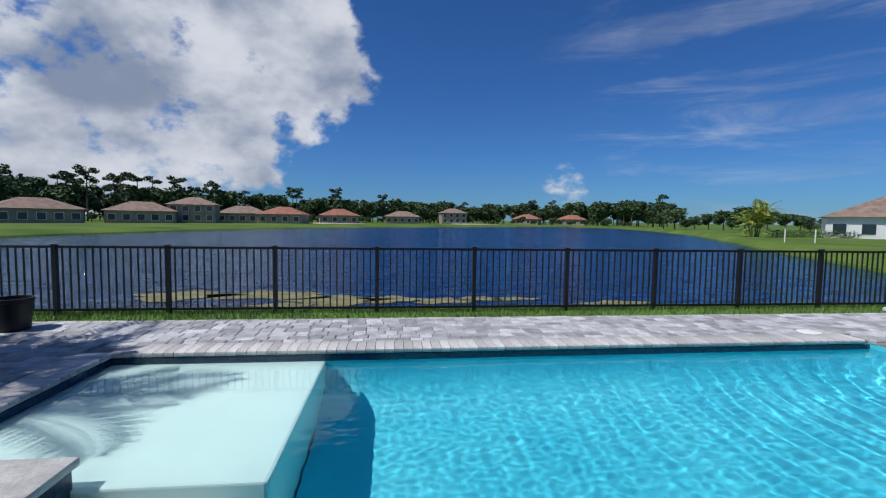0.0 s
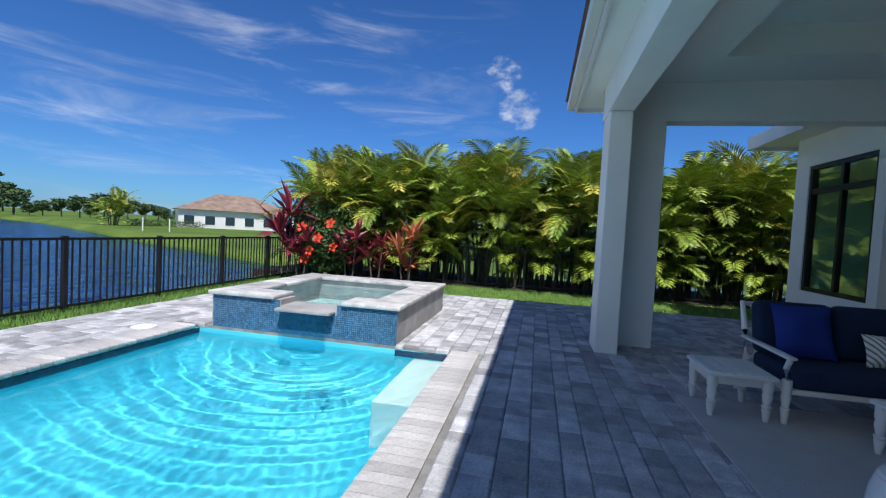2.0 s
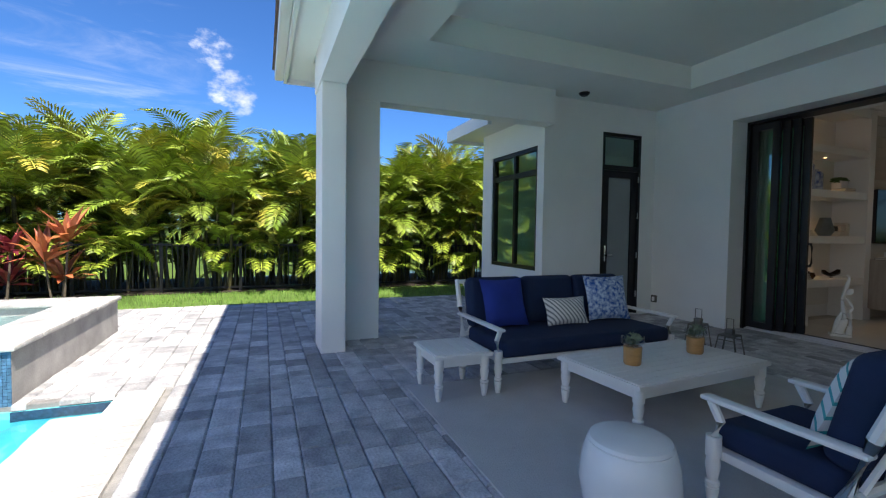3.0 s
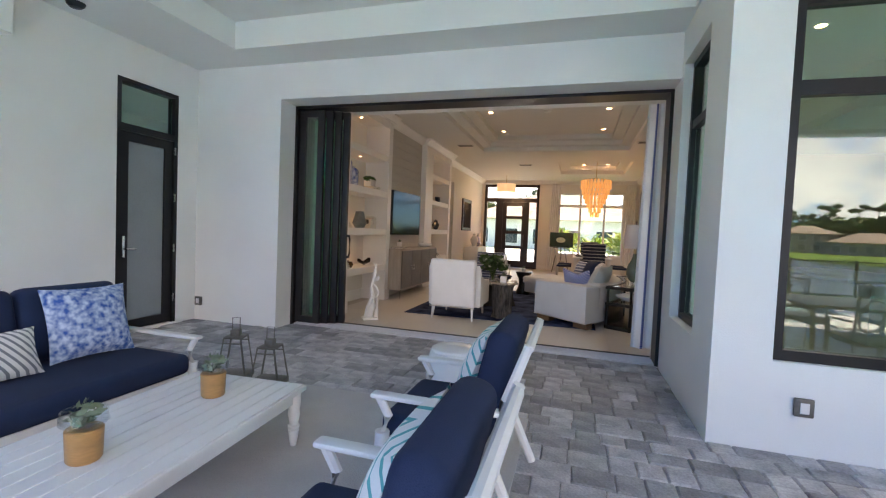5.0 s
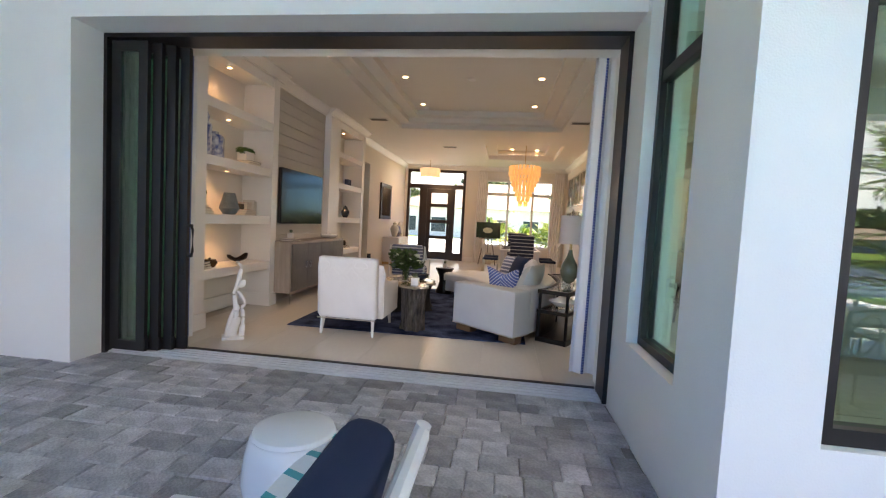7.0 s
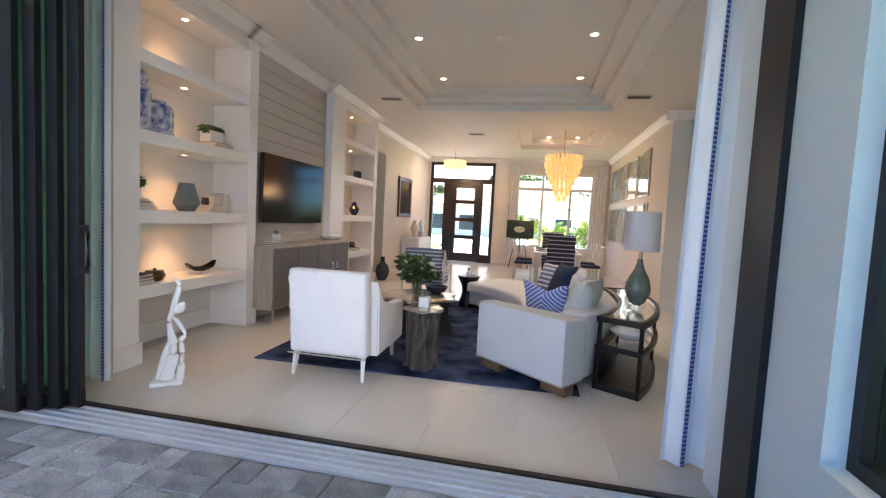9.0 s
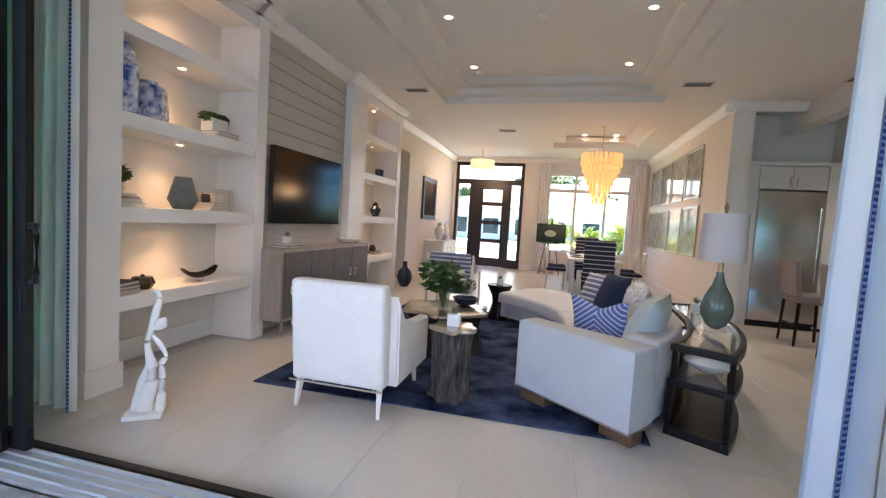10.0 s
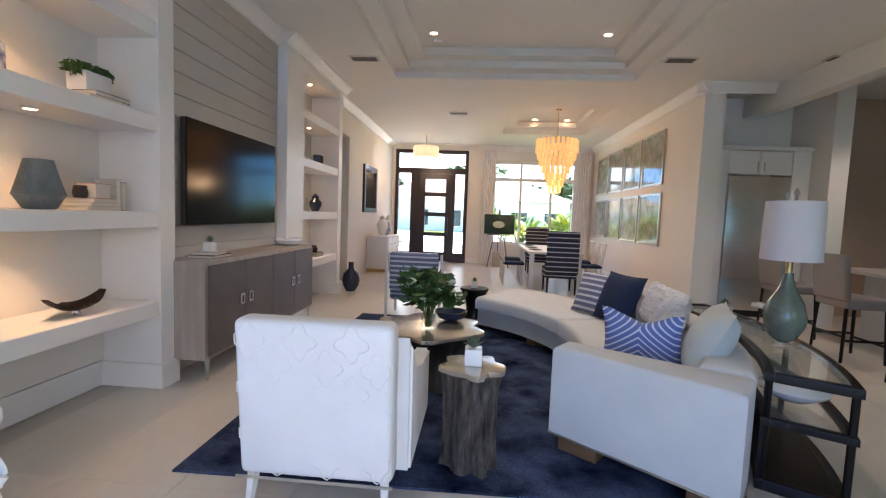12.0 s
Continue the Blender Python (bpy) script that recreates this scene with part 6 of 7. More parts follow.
# white armchair seen from behind
arm = thing("armchair", "white upholstered armchair with quatrefoil jacquard and white legs", "armchair", pose(4.215, -7.97, 0.014) @ Matrix.Diagonal((0.95, 1, 1, 1)))
bm = soft(-0.37, -0.02, 0.20, 0.37, 0.12, 0.93, 0.035)
for v in bm.verts:
    v.co.y += 0.30 + 0.10 * max(0, v.co.z - 0.3)
part("backrest", bm, "upholstery", arm)
for sx in (-1, 1):
    bm = bmesh.new()
    xo = sx * 0.385
    outline = [(-0.42, 0.2), (0.30, 0.2), (0.34, 0.86), (0.22, 0.66), (-0.05, 0.60), (-0.42, 0.58)]
    lo = [bm.verts.new((xo - 0.05, y, z)) for y, z in outline]
    hi = [bm.verts.new((xo + 0.05, y, z)) for y, z in outline]
    bm.faces.new(lo)
    bm.faces.new(hi[::-1])
    for i in range(6):
        bm.faces.new((lo[i], lo[(i + 1) % 6], hi[(i + 1) % 6], hi[i]))
    bmesh.ops.bevel(bm, geom=list(bm.edges), offset=0.015, segments=3, affect="EDGES")
    part("arm", bm, "upholstery", arm)
part("seat_base", soft(-0.36, -0.42, 0.2, 0.36, 0.3, 0.3, 0.015), "upholstery", arm)
part("seat_cushion", soft(-0.33, -0.44, 0.3, 0.33, 0.27, 0.46, 0.05), "upholstery", arm)
for sx in (-1, 1):
    for y, dy in ((-0.38, -0.03), (0.36, 0.04)):
        part("leg", T([(sx * 0.322 + sx * 0.012, y + dy, 0), (sx * 0.322, y, 0.21)], [0.016, 0.03], 4), "whitewood", arm)
part("nail_trim", B(-0.375, 0.43, 0.195, 0.375, 0.437, 0.206), "silverframe", arm, "nailhead trim")
# raised quatrefoil lines on the back
qb = bmesh.new()
for ix in range(6):
    for iz in range(6):
        cx, cz = -0.30 + 0.12 * ix, 0.29 + 0.11 * iz
        if (ix + iz) % 2:
            continue
        pts = []
        for k in range(25):
            a = 2 * math.pi * k / 24
            rr = 0.066 + 0.016 * math.cos(4 * a)
            z = cz + rr * math.sin(a)
            pts.append((max(-0.36, min(0.36, cx + rr * math.cos(a))), 0.4205 + 0.10 * max(0, z - 0.3), z))
        tube(qb, pts, 0.0035, 5, caps=False)
part("pattern", qb, "upholstery", arm, "raised quatrefoil weave")

# curved sofa round the rug
CX, CY = 4.4, -9.55


def arc_solid(r0, r1, z0, z1, a0, a1, n=28, bevel=0.03):
    pts = [(CX + r1 * math.cos(radians(a0 + (a1 - a0) * i / n)), CY + r1 * math.sin(radians(a0 + (a1 - a0) * i / n))) for i in range(n + 1)]
    pts += [(CX + r0 * math.cos(radians(a1 - (a1 - a0) * i / n)), CY + r0 * math.sin(radians(a1 - (a1 - a0) * i / n))) for i in range(n + 1)]
    return P(pts, z0, z1, bevel)


sofa = thing("curved_sofa", "pale grey curved sectional sofa on brown wooden feet", "sofa")
part("base", arc_solid(1.81, 2.75, 0.09, 0.30, 141, 240, bevel=0.01), "sofacloth", sofa)
part("seat_cushion", arc_solid(1.74, 2.52, 0.30, 0.45, 148, 196, bevel=0.05), "sofacloth", sofa)
part("chaise_cushion", arc_solid(1.74, 2.76, 0.30, 0.45, 196.4, 240, bevel=0.05), "sofacloth", sofa)
part("backrest", arc_solid(2.50, 2.77, 0.30, 0.66, 147.5, 205, bevel=0.05), "sofacloth", sofa)
part("back_cushion", arc_solid(2.36, 2.56, 0.45, 0.74, 187, 203, bevel=0.07), "sofacloth", sofa)
part("arm", arc_solid(1.76, 2.77, 0.10, 0.64, 140.5, 147.2, bevel=0.03), "sofacloth", sofa)
part("welt", arc_solid(1.755, 2.775, 0.088, 0.099, 140.4, 147.2, 8, 0.0), "silverframe", sofa, "nailhead welt")
for a, r in ((142.5, 1.95), (142.5, 2.66), (170, 1.95), (190, 2.7), (215, 1.95), (236, 2.6)):
    part("foot", B(-0.12, -0.07, 0, 0.12, 0.07, 0.085, 0.006), "oakfoot", sofa, at=pose(CX + r * math.cos(radians(a)), CY + r * math.sin(radians(a)), 0.008, 0, 0, a))


def on_arc(a, r, z, tilt, turn=0):
    return pose(CX + r * math.cos(radians(a)), CY + r * math.sin(radians(a)), z, tilt, 0, a - 90 + turn)


pillow_thing("pale grey-green pillow on the curved sofa", 0.56, 0.5, 0.24, "palepillow", on_arc(157.5, 2.44, 0.46, -24))
dented = cushion(0.52, 0.39, 0.17, 16)
for v in dented.verts:
    v.co.z -= 0.10 * max(0, 1 - abs(v.co.x) / 0.2) * (max(0, v.co.z) / 0.39) ** 3
single("throw_pillow", dented, "bluestripe", "dented blue and white striped pillow on the curved sofa", "pillow", on_arc(160, 2.16, 0.45, 14, 78))
pillow_thing("navy square pillow on the curved sofa", 0.54, 0.5, 0.18, "navy", on_arc(192, 2.2, 0.455, -22, 8))
pillow_thing("navy and white pinstriped pillow on the curved sofa", 0.5, 0.46, 0.17, "greystripe", on_arc(201, 2.18, 0.455, -22, 12))
fb = cushion(0.8, 0.36, 0.2, 44, 0.03)
for v in fb.verts:
    v.co += Vector(noise.noise_vector(v.co * 19)) * 0.018 + Vector(noise.noise_vector(v.co * 70)) * 0.016
single("fur_pillow", fb, "fur", "long white faux fur pillow on the sofa", "pillow", on_arc(176.5, 2.36, 0.55, -14, 0))

# tree-root side table and coffee table
def lobed(r, lobes, amp, seed, n=40):
    rr = random.Random(seed)
    ph = rr.uniform(0, 6)
    return [(r * (1 + amp * math.sin(lobes * a + ph) + amp * 0.5 * math.sin((lobes + 3) * a)) * math.cos(a), r * (1 + amp * math.sin(lobes * a + ph) + amp * 0.5 * math.sin((lobes + 3) * a)) * math.sin(a)) for a in (2 * math.pi * k / n for k in range(n))]


def stump(name, label, x, y, r, h, lobes, amp, base, seed):
    t = thing(name, label, "table", pose(x, y, 0.014))
    bm = bmesh.new()
    rings = []
    for z, k in ((0, 0.86), (h * 0.15, 0.78), (h * 0.4, 0.74), (h * 0.7, 0.76), (h - 0.03, 0.86)):
        o = lobed(r * k, lobes + 2, amp * 1.3, seed, 60)
        rings.append([bm.verts.new((px * (1 + 0.06 * math.sin(9 * i + z * 7)), py * (1 + 0.06 * math.cos(7 * i + z * 5)), z)) for i, (px, py) in enumerate(o)])
    for a, b in zip(rings, rings[1:]):
        for i in range(60):
            bm.faces.new((a[i], a[(i + 1) % 60], b[(i + 1) % 60], b[i]))
    bm.faces.new(rings[0][::-1])
    bm.faces.new(rings[-1])
    part("root_base", bm, base, t)
    part("tabletop", P(lobed(r, lobes, amp, seed), h - 0.029, h, 0.006), "silverleaf", t, "silver-leaf top with a wavy edge")
    return t


stump("stump_table", "grey tree-root side table with a silver wavy top", 3.53, -8.16, 0.175, 0.57, 5, 0.12, "stumpbark", 2)
stump("root_coffee_table", "black root coffee table with a silver wavy top", 3.93, -9.5, 0.46, 0.44, 6, 0.09, "darkroot", 5)
wt = thing("drum_table", "small black waisted side table on the rug", "table", pose(3.55, -11.3, 0.014))
part("waisted_base", L([(0.16, 0), (0.165, 0.02), (0.115, 0.14), (0.095, 0.24), (0.11, 0.34), (0.16, 0.44), (0.172, 0.47)], seg=28), "darkwood", wt)
part("tabletop", L([(0.0, 0.47), (0.178, 0.47), (0.182, 0.485), (0.178, 0.5), (0.0, 0.5)], seg=28), "darkwood", wt, "flat round black top")


def box_plant(name, label, x, y, z, s, leaf="succulent"):
    t = thing(name, label, "plant", pose(x, y, z))
    part("pot", B(-s, -s, 0, s, s, 2 * s, 0.006), "ceramic", t, "white cube pot")
    data = ([], [])
    rr = random.Random(6)
    for k in range(26):
        a, tl = k * 2.4, radians(25 + 2.4 * k)
        d0 = Vector((math.cos(a) * math.cos(tl), math.sin(a) * math.cos(tl), math.sin(tl)))
        p0, sd = Vector((0, 0, 2 * s)), Vector((-math.sin(a), math.cos(a), 0)) * s * 0.25
        b = len(data[0])
        data[0].extend(tuple(q) for q in (p0, p0 + d0 * s * 0.7 + sd, p0 + d0 * s * 1.5, p0 + d0 * s * 0.7 - sd))
        data[1].append((b, b + 1, b + 2, b + 3))
    cards("leaves", data, leaf, t)


box_plant("succulent_pot", "small succulent in a white cube pot on the stump table", 3.53, -8.16, 0.584, 0.048)
box_plant("succulent_pot", "small succulent in a white cube pot on the sofa table", 1.42, -9.6, 0.652, 0.045)
box_plant("succulent_pot", "small succulent in a white pot on the side table", 3.55, -11.3, 0.514, 0.04)

bq = thing("flower_vase", "glass vase with white flowers and dark leaves on the coffee table", "flowers", pose(3.92, -9.36, 0.456))
part("vase", L([(0.055, 0), (0.06, 0.005), (0.062, 0.19), (0.058, 0.19), (0.056, 0.01), (0, 0.01)], seg=20), "clear", bq, "clear glass cylinder")
sb, data = bmesh.new(), ([], [])
r = random.Random(8)
for k in range(22):
    a, q = r.uniform(0, 6.28), r.uniform(0.05, 0.26)
    tip = (math.cos(a) * q, math.sin(a) * q, r.uniform(0.26, 0.44))
    tube(sb, [(math.cos(a) * 0.02, math.sin(a) * 0.02, 0.02), (tip[0] * 0.4, tip[1] * 0.4, tip[2] * 0.7), tip], 0.004, 5)
    leafy(data, tip, 0.09, 26, 0.055, r)
part("stems", sb, "leaf", bq)
cards("leaves", data, "leaf", bq, "dark green leaves")
for k in range(9):
    a = k * 0.7
    part("flower", L([(0.0, 0), (0.035, 0.012), (0.05, 0.04), (0.035, 0.06), (0.0, 0.066)], (math.cos(a) * 0.19, math.sin(a) * 0.19, 0.33 + 0.06 * math.sin(k * 2.1)), 9, lobes=5, amp=0.16), "flowerwhite", bq)
single("dark_bowl", L([(0.05, 0), (0.12, 0.03), (0.15, 0.09), (0.14, 0.092), (0.1, 0.04), (0.0, 0.03)], seg=24), "bluevase", "low dark glazed bowl on the coffee table", "bowl", pose(3.75, -9.72, 0.456))

# curved console behind the sofa, with lamp and shelf bowl
con = thing("sofa_table", "black curved three-tier console table with glass tops behind the sofa", "table")
for z0, z1, nm in ((0.60, 0.65, "top_rim"), (0.36, 0.40, "shelf_rim"), (0.0, 0.06, "plinth")):
    r0, r1 = 2.80, 3.2
    bm = bmesh.new()
    for ra, rb in ((r0, r0 + 0.045), (r1 - 0.045, r1)):
        tmp = arc_solid(ra, rb, z0, z1, 150, 192, 20, 0.006)
        me = bpy.data.meshes.new("t")
        tmp.to_mesh(me)
        tmp.free()
        bm.from_mesh(me)
    for a in (150, 191.1):
        tmp = arc_solid(r0 + 0.046, r1 - 0.046, z0, z1, a, a + 0.9, 3, 0.004)
        me = bpy.data.meshes.new("t")
        tmp.to_mesh(me)
        tmp.free()
        bm.from_mesh(me)
    part(nm, bm, "darkwood", con)
part("glass_top", arc_solid(2.846, 3.154, 0.632, 0.642, 151, 191, 20, 0.0), "clear", con, "clear glass top", False)
part("middle_shelf", arc_solid(2.846, 3.154, 0.372, 0.385, 151, 191, 20, 0.0), "clear", con, "glass middle shelf", False)
part("bottom_shelf", arc_solid(2.846, 3.154, 0.03, 0.055, 151, 191, 20, 0.0), "darkwood", con, smooth=False)
part("back_panel", arc_solid(2.802, 2.82, 0.061, 0.36, 150.2, 191.8, 20, 0.0), "darkwood", con, smooth=False)
for a in (150.6, 171, 191.4):
    for rr in (2.825, 3.175):
        part("post", T([(CX + rr * math.cos(radians(a)), CY + rr * math.sin(radians(a)), 0.0), (CX + rr * math.cos(radians(a)), CY + rr * math.sin(radians(a)), 0.6)], 0.019, 8), "darkwood", con)
lx, ly = CX + 2.99 * math.cos(radians(163.5)), CY + 2.99 * math.sin(radians(163.5))
tl = thing("table_lamp", "grey-green glass table lamp with a lilac-grey drum shade", "lamp", pose(lx, ly, 0.652))
LH = 1.17
part("plinth", B(-0.075, -0.075, 0, 0.075, 0.075, 0.03, 0.005), "clear", tl, "clear acrylic plinth")
for nm, prof, mt, lb, sg in (("body", [(0.03, 0.026), (0.07, 0.05), (0.112, 0.12), (0.118, 0.17), (0.095, 0.25), (0.05, 0.32), (0.028, 0.38), (0.026, 0.41)], "lampglaze", "", 28),
                             ("neck", [(0.018, 0.41), (0.018, 0.48)], "brass", "brass neck", 14),
                             ("shade", [(0.165, 0.48), (0.158, 0.80), (0.155, 0.80), (0.162, 0.48)], "lampshade", "", 36),
                             ("finial", [(0.004, 0.76), (0.012, 0.83), (0.018, 0.85), (0.0, 0.88)], "chrome", "", 12)):
    part(nm, L([(q, z * LH) for q, z in prof], seg=sg), mt, tl, lb)
orr = 2.95
orc = thing("orchid", "white orchid in clear glass cubes on the console", "plant", pose(CX + orr * math.cos(radians(167.5)), CY + orr * math.sin(radians(167.5)), 0.652))
part("cube", B(-0.035, -0.035, 0, 0.035, 0.035, 0.07, 0.004), "clear", orc)
part("cube", B(0.05, -0.05, 0, 0.11, 0.01, 0.11, 0.004), "clear", orc)
part("stem", T([(0, 0, 0.05), (0.01, 0, 0.16), (0.04, 0, 0.22)], 0.004, 5), "leaf", orc)
part("bloom", L([(0.0, 0), (0.045, 0.015), (0.05, 0.035), (0.0, 0.05)], (0.04, 0, 0.2), 10, lobes=5, amp=0.25), "ceramic", orc, "white bloom")
sa = radians(158)
single("shell_bowl", L([(0.05, 0), (0.08, 0.005), (0.17, 0.06), (0.18, 0.075), (0.16, 0.09), (0.05, 0.12), (0.0, 0.122)], seg=28), "ceramic", "white saucer-shaped bowl on the console shelf", "bowl", pose(CX + 2.99 * math.cos(sa), CY + 2.99 * math.sin(sa), 0.402))

# credenza, television
cre = thing("credenza", "washed oak credenza with grey shagreen doors and chrome legs", "cabinet", pose(5.66, -9.0, 0))
part("body", B(0, -2.25, 0.18, 0.38, 0, 0.98, 0.006), "credwood", cre)
for i in range(4):
    y0 = -0.03 - 0.5475 * i
    dr = part("door", B(-0.022, y0 - 0.54, 0.21, -0.001, y0, 0.945, 0.003, 1), "shagreen", cre, "grey shagreen door panel")
    yh = y0 - (0.47 if i % 2 == 0 else 0.07)
    part("handle", rect_frame(bmesh.new(), "y", -0.04, -0.023, yh - 0.035, yh + 0.035, 0.55, 0.65, 0.018), "chrome", dr, "square chrome pull", False)
for y in (-0.06, -2.19):
    for x in (0.02, 0.34):
        part("leg", T([(x, y, 0), (x, y, 0.18)], [0.01, 0.018], 4), "chrome", cre)
tv = thing("television", "large black flat television mounted on the board wall", "television", pose(5.95, -10.005, 1.255))
part("screen", B(0, -0.795, 0.0, 0.012, 0.795, 0.89, 0.003, 1), "tvscreen", tv, smooth=False)
part("back", B(0.012, -0.795, 0.0, 0.06, 0.795, 0.89, 0.01), "bookdark", tv)
part("wall_mount", B(0.06, -0.2, 0.3, 0.119, 0.2, 0.6), "blackm", tv, smooth=False)


def book(x, y, z, w, d, h, cover, rot=0, group="books"):
    t = thing("book", "hardback book with a %s" % M[cover].name, "book", pose(x, y, z, 0, 0, rot), group)
    part("page_block", B(-w / 2 + 0.004, -d / 2 + 0.004, 0.003, w / 2 - 0.004, d / 2 - 0.004, h - 0.003), "paper", t, smooth=False)
    bm = bmesh.new()
    box(bm, -w / 2, -d / 2, 0, w / 2, d / 2, 0.003)
    box(bm, -w / 2, -d / 2, h - 0.003, w / 2, d / 2, h)
    box(bm, w / 2 - 0.003, -d / 2, 0.003, w / 2, d / 2, h - 0.003)
    part("cover", bm, cover, t, smooth=False)


single("round_dish", L([(0.1, 0), (0.15, 0.02), (0.17, 0.06), (0.15, 0.085), (0.12, 0.07), (0.0, 0.05)], seg=28), "ceramic", "round white dish on the credenza", "bowl", pose(5.86, -11.0, 0.98))
book(5.84, -9.35, 0.98, 0.22, 0.3, 0.025, "bookdark")
book(5.84, -9.35, 1.006, 0.2, 0.24, 0.022, "booktan", 12)
box_plant("candle_pot", "small white candle pot on books on the credenza", 5.84, -9.35, 1.029, 0.04)

# shelf decor
def jar(label, x, y, z, prof, material, seg=28, cat="vase", **k):
    return single("jar", L(prof, seg=seg, **k), material, label, cat, pose(x, y, z))


jar("tall blue and white porcelain jar with a dark lid", 6.08, -7.49, 2.067, [(0.1, 0), (0.115, 0.01), (0.115, 0.36), (0.09, 0.39), (0.075, 0.4), (0.09, 0.46), (0.07, 0.5), (0.06, 0.52), (0.0, 0.53)], "porcelain")
jar("square-shouldered blue and white porcelain jar", 6.12, -7.76, 2.067, [(0.12, 0), (0.135, 0.01), (0.135, 0.25), (0.11, 0.285), (0.065, 0.29), (0.07, 0.32), (0.0, 0.33)], "porcelain", 8)
jar("small blue and white porcelain jar", 6.26, -7.98, 2.067, [(0.07, 0), (0.085, 0.01), (0.085, 0.2), (0.055, 0.23), (0.055, 0.25), (0.0, 0.26)], "porcelain", 8)
book(6.1, -8.5, 2.067, 0.22, 0.3, 0.03, "booktan")
book(6.1, -8.54, 2.098, 0.21, 0.28, 0.03, "bookdark")
mp = thing("moss_pot", "white square pot with green moss on books", "plant", pose(6.13, -8.5, 2.129))
part("pot", B(-0.07, -0.1, 0, 0.07, 0.1, 0.125, 0.006), "ceramic", mp)
data = ([], [])
for k in range(-2, 3):
    leafy(data, (0, k * 0.05, 0.135), 0.07, 220, 0.018, random.Random(2 + k), 0.75)
cards("moss", data, "moss", mp, "green moss mound")
for i, (c9, h) in enumerate((("booktan", 0.035), ("booktan", 0.03), ("bookdark", 0.012), ("paper", 0.025))):
    book(6.12, -7.5, 1.362 + (0, 0.036, 0.067, 0.08)[i], 0.24 - 0.02 * i, 0.3 - 0.03 * i, h, c9, 3 * i)
lv = thing("leaf_vase", "glass vase of dark leaves on a stack of books", "vase", pose(6.12, -7.5, 1.468))
part("vase", L([(0.04, 0), (0.06, 0.03), (0.055, 0.09), (0.03, 0.11), (0.028, 0.11), (0.05, 0.03), (0, 0.01)], seg=18), "clear", lv)
data = ([], [])
leafy(data, (0, -0.02, 0.15), 0.08, 70, 0.05, random.Random(5), 0.7)
cards("leaves", data, "leaf", lv)
jar("slate blue faceted stoneware vase", 6.12, -8.13, 1.362, [(0.07, 0), (0.08, 0.005), (0.122, 0.075), (0.128, 0.085), (0.1, 0.18), (0.07, 0.29), (0.062, 0.29), (0.0, 0.27)], "slatevase", 10)
for i in range(3):
    book(6.14, -8.5, 1.362 + 0.026 * i, 0.2, 0.26 - 0.02 * i, 0.025, "booktan", 4 * i)
book(6.14, -8.52, 1.44, 0.15, 0.12, 0.1, "bookorange")
jar("small black ribbed candle", 6.12, -8.4, 1.44, [(0.035, 0), (0.042, 0.03), (0.035, 0.08), (0, 0.082)], "bookdark", 16, "candle")
book(6.16, -8.66, 1.362, 0.17, 0.04, 0.22, "booktan")
book(6.16, -8.71, 1.362, 0.17, 0.04, 0.2, "bookdark")
for i, c9 in enumerate(("booktan", "bookdark", "bookdark")):
    book(6.1, -7.48, 0.687 + 0.03 * i, 0.22, 0.26, 0.029, c9, 8 * i)
jar("brown glass gourd on books", 6.12, -7.42, 0.778, [(0.0, 0), (0.05, 0.0), (0.075, 0.04), (0.06, 0.08), (0.012, 0.085), (0.01, 0.11), (0, 0.112)], "pumpkin", 28, "gourd", lobes=8, amp=0.06)
jar("brown ribbed gourd on the shelf", 6.1, -7.72, 0.687, [(0.0, 0), (0.06, 0.0), (0.09, 0.05), (0.07, 0.1), (0.015, 0.105), (0.012, 0.12), (0, 0.122)], "pumpkin", 28, "gourd", lobes=8, amp=0.06)
bw = bmesh.new()
n = 16
rows = []
for j in range(6):
    ring = []
    for i in range(n + 1):
        u = -1 + 2 * i / n
        v = (j / 5 - 0.5) * 2
        ring.append(bw.verts.new((v * 0.1 * (1 - 0.75 * abs(u) ** 1.6), u * 0.21, 0.02 + 0.11 * abs(u) ** 2.2 + 0.05 * v * v * (1 - abs(u)))))
    rows.append(ring)
for a, b in zip(rows, rows[1:]):
    for i in range(n):
        bw.faces.new((a[i], a[i + 1], b[i + 1], b[i]))
bmesh.ops.solidify(bw, geom=bw.faces[:], thickness=0.008)
bt = thing("boat_bowl", "dark carved boat-shaped bowl on the shelf", "bowl", pose(6.12, -8.35, 0.687))
part("bowl", bw, "boatwood", bt)
part("foot", L([(0.03, 0), (0.02, 0.02), (0.022, 0.03)], seg=14), "chrome", bt)
# second niche
jar("small dark blue ginger jar", 6.1, -12.5, 1.402, [(0.05, 0), (0.09, 0.08), (0.1, 0.14), (0.05, 0.2), (0.055, 0.23), (0.0, 0.28)], "bluevase")
jar("clear glass bottle on the shelf", 6.1, -12.15, 1.402, [(0.04, 0), (0.045, 0.12), (0.02, 0.16), (0.02, 0.2)], "clear", 16)
single("box", B(-0.05, -0.09, 0, 0.05, 0.09, 0.16, 0.006), "navy", "small navy box on the shelf", "box", pose(6.12, -12.65, 2.132))
for i in range(2):
    book(6.1, -12.5, 0.702 + 0.03 * i, 0.2, 0.26, 0.029, "bookdark", 6 * i)
jar("pair of dark carved shells", 6.1, -12.45, 0.763, [(0.0, 0), (0.05, 0.0), (0.07, 0.05), (0.04, 0.11), (0, 0.115)], "boatwood", 14, "ornament")
book(6.14, -11.75, 2.132, 0.16, 0.035, 0.2, "booktan")

